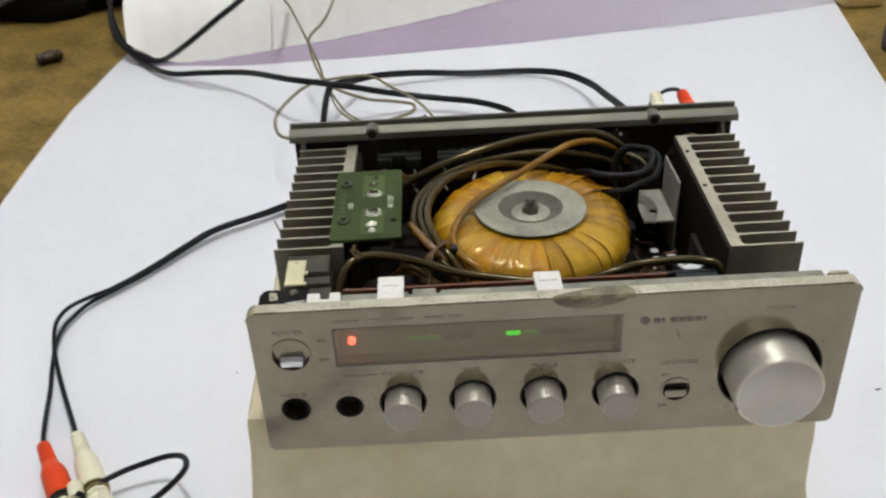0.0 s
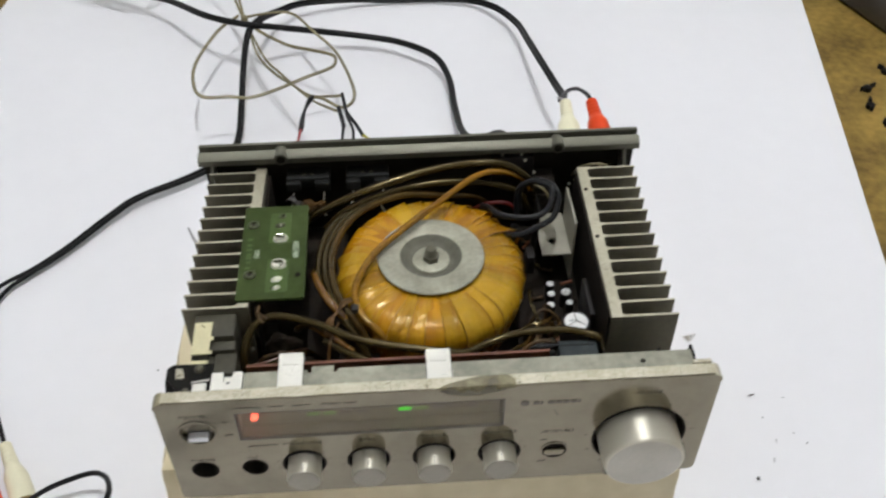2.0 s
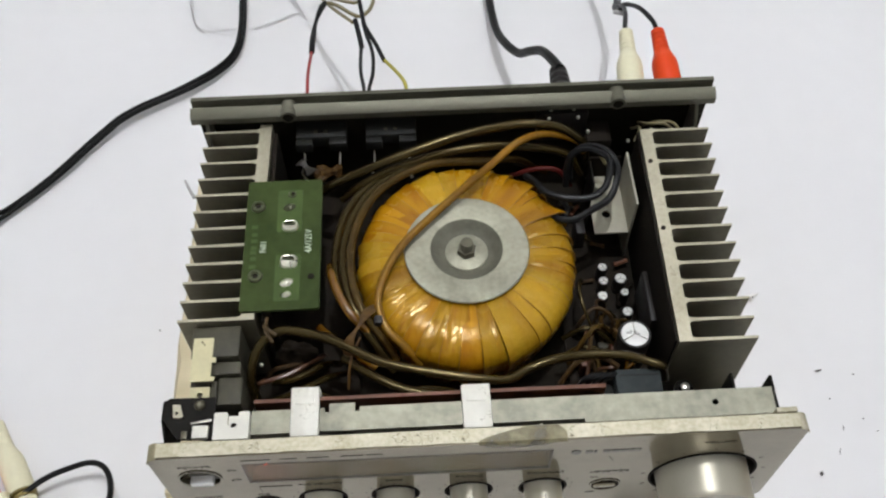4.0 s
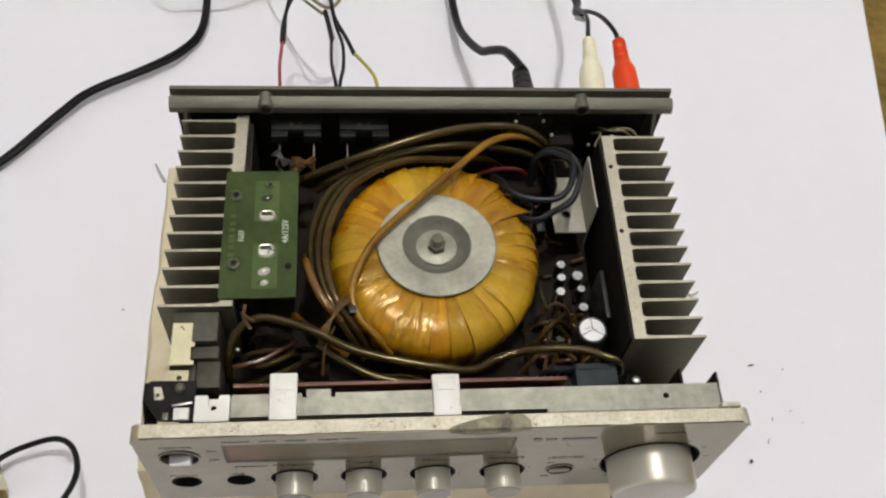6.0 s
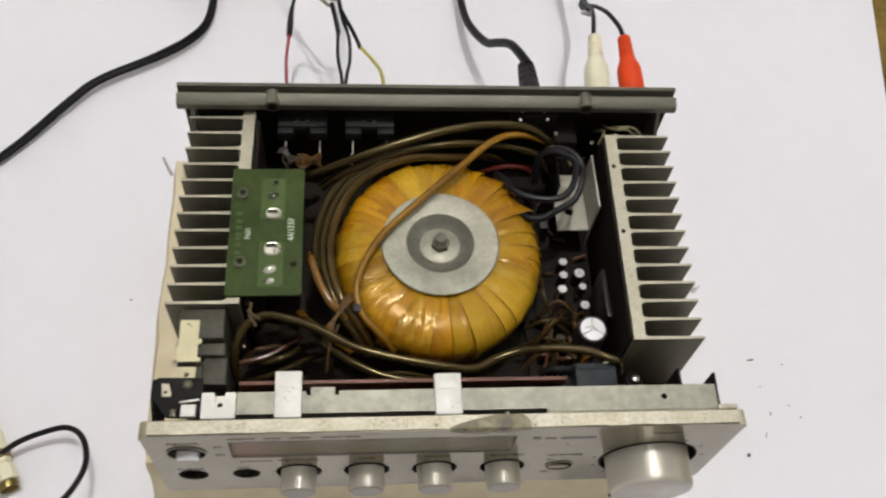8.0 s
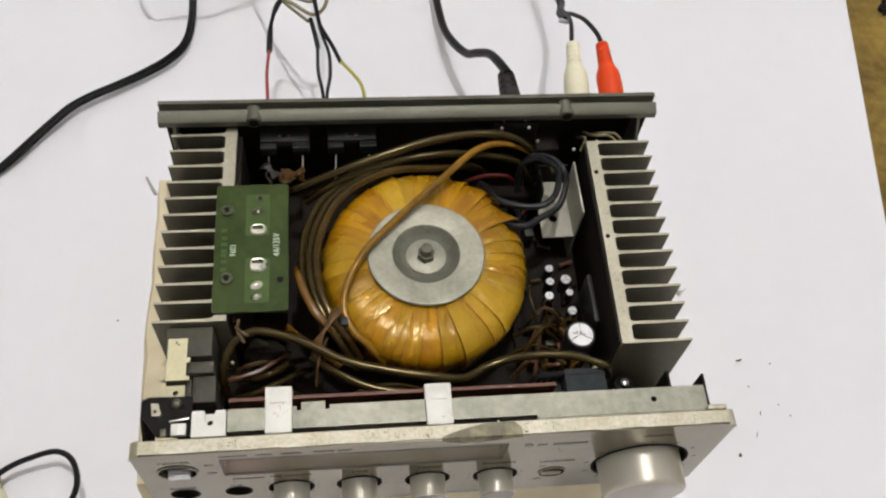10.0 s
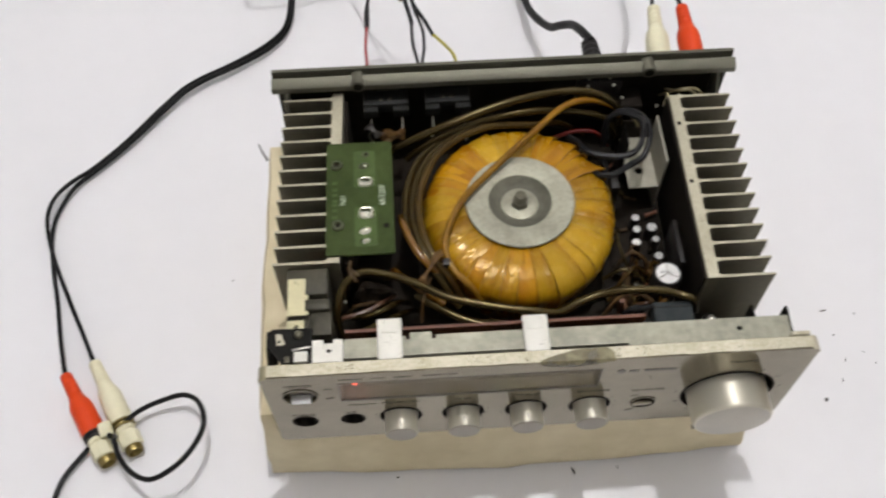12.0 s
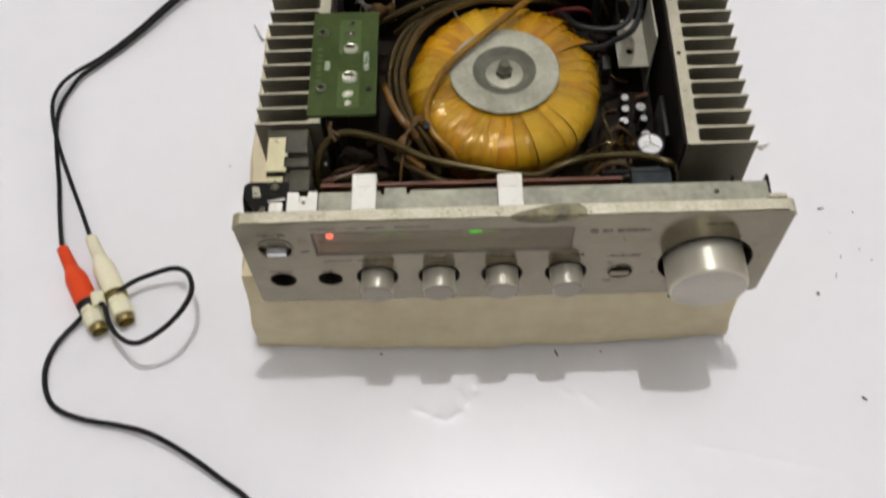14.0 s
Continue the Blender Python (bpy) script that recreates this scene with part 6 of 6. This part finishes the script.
part("strand", tube(bmesh.new(), [(0.1127, 0.306, 0.0970), (0.1105, 0.292, 0.1080), (0.1065, 0.272, 0.1210), (0.1015, 0.251, 0.1310), (0.1003, 0.242, 0.1338)], 0.0014, 8), M_CORD, stereo)
part("strand", tube(bmesh.new(), [(0.1130, 0.306, 0.0970), (0.1132, 0.292, 0.1100), (0.1148, 0.273, 0.1240), (0.1170, 0.252, 0.1335), (0.1180, 0.241, 0.1343)], 0.0014, 8), M_CORD, stereo)
rca_plug((0.0985, 0.2030, 0.1270), (0.1003, 0.2435, 0.1340), M_PLUGW, stereo, "cream moulded plug")
rca_plug((0.1195, 0.2030, 0.1275), (0.1180, 0.2425, 0.1345), M_PLUGR, stereo, "red moulded plug")
bm = bmesh.new()
box(bm, -0.0034, 0.0034, -0.0060, 0.0060, -0.0008, 0.0008, 0.0006, m=Matrix.Translation((0.1095, 0.2960, 0.1000)) @ Matrix.Rotation(radians(-20), 4, "Z") @ Matrix.Rotation(radians(-35), 4, "X"))
part("split_tab", bm, M_PALE, stereo, "grey web where the twin cord splits")

# sockets in the rear panel for the plugs
for x, z in ((0.0984, 0.1265), (0.1196, 0.1285)):
    bm = bmesh.new()
    lathe(bm, [(0, 0), (0.0055, 0), (0.0055, 0.006), (0.0046, 0.0065), (0.0042, 0.016), (0, 0.016)], along((x, 0.1886, z - 0.0025), (x, 0.2040, z)), 18)
    part("input_socket", bm, M_BRASS, rear, "metal phono socket")
for x in (-0.081, -0.048, -0.025):
    bm = bmesh.new()
    box(bm, x - 0.005, x + 0.005, 0.1886, 0.196, 0.108, 0.124, 0.001)
    part("speaker_post", bm, M_BLACK, rear, "black speaker terminal")
bm = bmesh.new()
box(bm, 0.058, 0.080, 0.1886, 0.204, 0.084, 0.100, 0.001)
part("cord_entry", bm, M_BLACK, rear, "black cord entry")

# thin lead with two inline sockets joined to the plugs
lead = thing("phono_lead", (-0.25, 0.02, 0.0012), "thin black lead with two cream inline sockets on the sheet", "cable")


def inline_socket(a, d, parent, band):
    d = Vector(d).normalized()
    m = along(a, Vector(a) + d)
    s = part("inline_socket", lathe(bmesh.new(), [(0.0044, 0.0006), (0.0060, 0.0008), (0.0062, 0.0016), (0.0062, 0.0040), (0.0054, 0.0046), (0.0054, 0.0056), (0.0068, 0.0060), (0.0070, 0.0066), (0.0070, 0.0148), (0.0062, 0.0154), (0, 0.0154)], m, 8), M_PLUGW, parent, "cream plastic inline socket")
    part("socket_end", lathe(bmesh.new(), [(0.0054, 0.0152), (0.0056, 0.0176), (0.0052, 0.0196), (0.0046, 0.0200), (0.0040, 0.0186), (0.0034, 0.0166), (0, 0.0164)], m, 18), M_BRASS, s, "open metal socket end")
    part("tape_band", lathe(bmesh.new(), [(0.0060, -0.0034), (0.0073, -0.0028), (0.0074, -0.0014), (0.0062, -0.0010), (0.0061, -0.0002), (0.0071, 0.0002), (0.0071, 0.0012), (0.0060, 0.0016)], m, 20), band, s, "band round the joint")
    return s


inline_socket((-0.2602, 0.0280, 0.0085), (0.49, -0.87, -0.06), lead, M_BLACK)
inline_socket((-0.2439, 0.0342, 0.0085), (0.46, -0.88, -0.03), lead, M_BRASS)
part("tube_stub", lathe(bmesh.new(), [(0, 0), (0.0038, 0), (0.0042, 0.0008), (0.0042, 0.0085), (0.0034, 0.0092), (0.0028, 0.008), (0, 0.008)], along((-0.2515, 0.0260, 0.0130), (-0.2545, 0.0350, 0.0150)), 16), M_PLUGW, lead, "short cream tube between the sockets")
part("cord", tube(bmesh.new(), [(-0.2426, 0.0342, 0.0135), (-0.2341, 0.0417, 0.0130), (-0.2226, 0.0463, 0.0145), (-0.2065, 0.0486, 0.0180), (-0.1947, 0.0403, 0.0250), (-0.1884, 0.0241, 0.0330), (-0.1916, 0.0088, 0.0370), (-0.2021, -0.0034, 0.0360), (-0.2180, -0.0078, 0.0286), (-0.2314, -0.0007, 0.0225), (-0.2411, 0.0111, 0.0189), (-0.2457, 0.0221, 0.0183)], 0.00165, 9), M_CORD, lead)
part("cord", tube(bmesh.new(), [(-0.2480, 0.0250, 0.0160), (-0.2550, 0.0285, 0.0140), (-0.2620, 0.0233, 0.0080), (-0.2670, 0.0195, 0.0050), (-0.2790, 0.0030, 0.0034), (-0.2815, -0.0160, 0.0034), (-0.2730, -0.0350, 0.0034), (-0.2540, -0.0445, 0.0040), (-0.2300, -0.0500, 0.0060), (-0.2100, -0.0560, 0.0075),
                               (-0.1880, -0.0680, 0.0080), (-0.1660, -0.0830, 0.0070), (-0.1480, -0.0960, 0.0050), (-0.1200, -0.1250, 0.0034), (-0.0900, -0.1700, 0.0034), (-0.0850, -0.2400, 0.0034)], 0.00165, 9), M_CORD, lead)

# mains cord
mains = thing("power_cord", (0.04, 0.40, 0.0012), "thick black mains cord trailing over the white sheet", "cable")
part("cord", tube(bmesh.new(), [(0.0692, 0.2620, 0.0880), (0.0655, 0.2800, 0.0802), (0.0625, 0.2960, 0.0700), (0.0570, 0.3085, 0.0574), (0.0520, 0.3210, 0.0437), (0.0455, 0.3450, 0.0301), (0.0411, 0.3730, 0.0190), (0.0390, 0.4150, 0.0130), (0.0370, 0.4600, 0.0130), (0.0255, 0.4920, 0.0160), (-0.0040, 0.5180, 0.0156), (-0.0366, 0.5320, 0.0150), (-0.0654, 0.5350, 0.0183), (-0.0949, 0.5300, 0.0260), (-0.1230, 0.5190, 0.0371), (-0.1530, 0.5130, 0.0455),
                               (-0.1900, 0.535, 0.0430), (-0.2400, 0.596, 0.0280), (-0.2950, 0.638, 0.0140), (-0.3400, 0.658, 0.0080), (-0.3830, 0.706, 0.0080), (-0.4190, 0.747, 0.0260), (-0.4300, 0.800, 0.0600), (-0.4500, 0.900, 0.0500), (-0.5000, 1.000, 0.0060)], 0.0031, 10, 6), M_CORD, mains)
bm = bmesh.new()
lathe(bm, [(0, 0), (0.0062, 0), (0.0066, 0.002), (0.0066, 0.014), (0.0060, 0.0150), (0.0060, 0.0165), (0.0064, 0.0172), (0.0062, 0.0200), (0.0057, 0.0207), (0.0057, 0.0222), (0.0061, 0.0229), (0.0059, 0.0260), (0.0054, 0.0267), (0.0054, 0.0282), (0.0058, 0.0290), (0.0054, 0.0325), (0.0044, 0.0335), (0, 0.0335)],
      along((0.0690, 0.2330, 0.0870), (0.0690, 0.2660, 0.0825)), 20)
part("strain_relief", bm, M_BLACK, mains, "ribbed black strain relief")
part("plug_body", box(bmesh.new(), 0.0600, 0.0785, 0.2030, 0.2340, 0.0790, 0.0990, 0.002), M_BLACK, mains, "black mains plug body")
second = thing("black_cable", (-0.36, 0.70, 0.0012), "black cable lying over the cream paper roll", "cable")
part("cord", tube(bmesh.new(), [(-0.1900, 0.900, 0.1150), (-0.2000, 0.760, 0.1150), (-0.2180, 0.665, 0.1080), (-0.2420, 0.618, 0.0960), (-0.2690, 0.610, 0.0790), (-0.3070, 0.630, 0.0490), (-0.3500, 0.678, 0.0160), (-0.3800, 0.706, 0.0120), (-0.4000, 0.728, 0.0140), (-0.4220, 0.765, 0.0320), (-0.4380, 0.815, 0.0620), (-0.4600, 0.900, 0.0600), (-0.52, 0.98, 0.006)], 0.0031, 10), M_CORD, second)

# speaker wires
spk = thing("speaker_wire", (-0.15, 0.5, 0.0012), "loose beige speaker wires tangled behind the amplifier", "wire")


def wire(pts, r=0.0011, material=M_WIREBEI, label="", name="strand"):
    return part(name, tube(bmesh.new(), pts, r, 8, 7), material, spk, label)


wire([(-0.1600, 0.541, 0.0380), (-0.1770, 0.513, 0.0380), (-0.1880, 0.450, 0.0450), (-0.1855, 0.414, 0.0460), (-0.1760, 0.397, 0.0450), (-0.1540, 0.400, 0.0420), (-0.1380, 0.399, 0.0410), (-0.1190, 0.407, 0.0410), (-0.0900, 0.422, 0.0440), (-0.0690, 0.432, 0.0460), (-0.0645, 0.441, 0.0470), (-0.0680, 0.453, 0.0460), (-0.0880, 0.466, 0.0440), (-0.1090, 0.480, 0.0410), (-0.1370, 0.509, 0.0390), (-0.1530, 0.532, 0.0390)], 0.0015)
wire([(-0.1560, 0.533, 0.0400), (-0.1320, 0.540, 0.0400), (-0.1080, 0.536, 0.0410), (-0.0850, 0.494, 0.0450), (-0.0640, 0.448, 0.0520), (-0.0490, 0.378, 0.0670), (-0.0465, 0.342, 0.0750), (-0.0550, 0.324, 0.0800), (-0.0690, 0.330, 0.0845), (-0.0760, 0.332, 0.0850), (-0.0800, 0.324, 0.0860)], 0.0013)
wire([(-0.1510, 0.526, 0.0380), (-0.1300, 0.468, 0.0360), (-0.1140, 0.439, 0.0380), (-0.0990, 0.406, 0.0460), (-0.0790, 0.354, 0.0660), (-0.0590, 0.313, 0.0850)])
wire([(-0.1490, 0.522, 0.0380), (-0.1380, 0.478, 0.0350), (-0.1210, 0.443, 0.0370), (-0.1020, 0.412, 0.0440), (-0.0830, 0.368, 0.0620), (-0.0610, 0.331, 0.0860), (-0.0545, 0.329, 0.0880)])
wire([(-0.1530, 0.530, 0.0400), (-0.1600, 0.557, 0.0500), (-0.1730, 0.591, 0.0620), (-0.1900, 0.622, 0.0860), (-0.2080, 0.650, 0.1020), (-0.2250, 0.760, 0.1100), (-0.2400, 0.900, 0.1080)], 0.0013)
wire([(-0.1540, 0.531, 0.0400), (-0.1650, 0.562, 0.0500), (-0.1700, 0.587, 0.0640), (-0.1560, 0.590, 0.0780), (-0.1470, 0.597, 0.0900), (-0.1400, 0.640, 0.1020), (-0.1350, 0.760, 0.1120), (-0.1200, 0.880, 0.1120)], 0.0013)
part("tie_knot", lathe(bmesh.new(), [(0, -0.004), (0.0030, -0.003), (0.0036, 0), (0.0028, 0.003), (0, 0.004)], Matrix.Translation((-0.153, 0.531, 0.0400)), 10), M_WIREBEI, spk, "knot in the wires")
wire([(-0.0770, 0.333, 0.0850), (-0.0800, 0.324, 0.0865), (-0.0822, 0.312, 0.0880), (-0.0832, 0.299, 0.0900), (-0.0832, 0.277, 0.0950)], lambda s: 0.0016 + 0.0004 * math.sin(9 * s), M_WIREBLK, "black insulating tape over the joint", "joint")
wire([(-0.0832, 0.278, 0.0950), (-0.0838, 0.255, 0.1010), (-0.0828, 0.234, 0.1080), (-0.0812, 0.212, 0.1130), (-0.0810, 0.195, 0.1150)], 0.0010, M_WIRERED, "red wire end", "lead")
wire([(-0.0545, 0.330, 0.0885), (-0.0510, 0.304, 0.0900), (-0.0485, 0.290, 0.0920)], 0.0014, M_WIREBLK, "black insulating tape over the joint", "joint")
wire([(-0.0490, 0.292, 0.0915), (-0.0455, 0.273, 0.0960), (-0.0452, 0.250, 0.1020), (-0.0470, 0.233, 0.1080), (-0.0480, 0.213, 0.1130), (-0.0480, 0.195, 0.1150)], 0.0011, M_WIREBLK, "black wire end", "lead")
wire([(-0.0570, 0.311, 0.0890), (-0.0545, 0.297, 0.0900), (-0.0525, 0.282, 0.0930)], 0.0016, M_WIREBLK, "black insulating tape over the joint", "joint")
wire([(-0.0527, 0.284, 0.0930), (-0.0525, 0.255, 0.1010), (-0.0500, 0.233, 0.1070), (-0.0490, 0.212, 0.1120), (-0.0490, 0.195, 0.1140)], 0.0011, M_WIREBLK, "black wire end", "lead")
wire([(-0.0510, 0.304, 0.0905), (-0.0480, 0.296, 0.0910), (-0.0430, 0.282, 0.0933), (-0.0385, 0.267, 0.0955)], 0.0014, M_WIREBLK, "black insulating tape over the joint", "joint")
wire([(-0.0390, 0.269, 0.0950), (-0.0295, 0.250, 0.1005), (-0.0258, 0.236, 0.1060), (-0.0248, 0.214, 0.1130), (-0.0250, 0.195, 0.1150)], 0.0011, M_WIREYEL, "yellow wire end", "lead")

# ---------------------------------------------------------------- clutter on the bench and sheet
def crumb(x, y, l, w, turn, z=0.0012):
    bm = bmesh.new()
    bmesh.ops.create_icosphere(bm, subdivisions=1, radius=0.5, matrix=Matrix.Translation((x, y, z + w * 0.3)) @ Matrix.Rotation(turn, 4, "Z") @ Matrix.Diagonal((l, w, w * 0.6, 1)))
    for v in bm.verts:
        v.co += Vector((noise.noise(v.co * 400), noise.noise(v.co * 400 + Vector((9, 0, 0))), 0)) * w * 0.25
    tagged(new("crumb", to_mesh("crumb", bm, M_SPECK, False)), "tiny dark crumb of debris on the white sheet", "crumb", "debris on the sheet")


for x, y, l, w, a in ((0.212, 0.0905, 0.0052, 0.0013, 0.2), (0.197, 0.0275, 0.0030, 0.0022, 1.0), (0.232, 0.087, 0.0014, 0.0010, 0.0), (0.214, 0.072, 0.0012, 0.0010, 0.5), (0.211, 0.040, 0.0050, 0.0006, 1.2), (0.236, 0.051, 0.0018, 0.0007, 0.5),
                      (0.217, 0.054, 0.0040, 0.0006, 1.3), (-0.184, 0.1385, 0.0016, 0.0013, 0.0), (-0.076, -0.0062, 0.0022, 0.0016, 0.3), (0.031, -0.0085, 0.0062, 0.0012, -1.2), (0.058, -0.008, 0.0030, 0.0006, -1.3), (0.230, 0.059, 0.0012, 0.0008, 0.0), (0.209, -0.042, 0.0042, 0.0016, -0.7)):
    crumb(x, y, l, w, a)
bm = bmesh.new()
v = [bm.verts.new(p) for p in ((0.1790, 0.1440, 0.0012), (0.1900, 0.1460, 0.0014), (0.1830, 0.1390, 0.0016), (0.1835, 0.1420, 0.0040))]
for f in ((0, 1, 3), (1, 2, 3), (2, 0, 3), (0, 2, 1)):
    bm.faces.new([v[i] for i in f])
tagged(new("scrap", to_mesh("scrap", bm, M_CAPTOP, False)), "small grey folded scrap of film on the sheet", "scrap")

bm = bmesh.new()
lathe(bm, [(0, 0), (0.005, 0), (0.0072, 0.001), (0.0072, 0.005), (0.0066, 0.0055), (0.0072, 0.006), (0.0072, 0.026), (0.0062, 0.028), (0.003, 0.028), (0.003, 0.030), (0, 0.030)], along((-0.5090, 0.7270, 0.0060), (-0.4850, 0.7440, 0.0060)), 20)
tagged(new("metal_can", to_mesh("metal_can", bm, M_CAN)), "small brown metal cylinder lying on the workbench", "metal can")


def lump(name, c, size, material, label, category, seed):
    bm = bmesh.new()
    bmesh.ops.create_icosphere(bm, subdivisions=4, radius=1.0)
    for v in bm.verts:
        d = 1 + 0.25 * noise.noise(v.co * 1.7 + Vector((seed, 0, 0))) + 0.08 * noise.noise(v.co * 6 + Vector((seed, 3, 0)))
        v.co = Vector((c[0] + v.co.x * size[0] * d, c[1] + v.co.y * size[1] * d, max(-0.0011, c[2] + v.co.z * size[2] * d)))
    return tagged(new(name, to_mesh(name, bm, material)), label, category)


lump("cloth_bag", (-0.63, 0.985, 0.03), (0.21, 0.11, 0.07), M_CLOTH, "crumpled black cloth bag at the back of the workbench", "bag", 2.0)
bag_cable = thing("grey_cable", (-0.62, 0.87, -0.0012), "dark grey cable looping in front of the black bag", "cable")
part("cord", tube(bmesh.new(), [(-0.700, 0.780, 0.002), (-0.640, 0.850, 0.008), (-0.600, 0.875, 0.030), (-0.550, 0.880, 0.045), (-0.500, 0.900, 0.040), (-0.470, 0.950, 0.010), (-0.46, 1.0, 0.002)], 0.0035, 8), M_TOOL, bag_cable)
bm = bmesh.new()
box(bm, 0.462, 0.510, 0.778, 0.830, -0.0012, 0.028, 0.004, 3)
tagged(new("wood_block", to_mesh("wood_block", bm, M_WOODB)), "pale yellowish wooden block on the workbench", "wood block")
case = thing("tool_case", (0.55, 0.60, -0.0012), "dark grey plastic case standing on the workbench", "case")
part("case_body", box(bmesh.new(), 0.0, 0.17, -0.15, 0.0, -0.0012, 0.040, 0.006, 3, Matrix.Translation((0.446, 0.643, 0)) @ Matrix.Rotation(radians(18), 4, "Z")), M_TOOL, case)
part("case_lid", box(bmesh.new(), 0.003, 0.167, -0.147, -0.003, 0.041, 0.052, 0.005, 3, Matrix.Translation((0.446, 0.643, 0)) @ Matrix.Rotation(radians(18), 4, "Z")), M_TOOL, case)


def wing_nut(x, y, turn):
    bm = bmesh.new()
    m = Matrix.Translation((x, y, -0.0012)) @ Matrix.Rotation(turn, 4, "Z")
    lathe(bm, [(0, 0), (0.004, 0), (0.0042, 0.004), (0.002, 0.005), (0, 0.005)], m, 12)
    for s in (-1, 1):
        box(bm, 0.003 * s if s > 0 else -0.009, 0.009 if s > 0 else -0.003, -0.0012, 0.0012, 0.0015, 0.0065, 0.0006, 1, m)
    tagged(new("wing_nut", to_mesh("wing_nut", bm, M_STEEL_BLK)), "small dark metal wing nut on the workbench", "wing nut", "loose nuts")


wing_nut(0.428, 0.432, 0.4)
wing_nut(0.420, 0.405, 1.3)
wing_nut(0.457, 0.459, 2.2)
wing_nut(0.426, 0.380, 0.9)
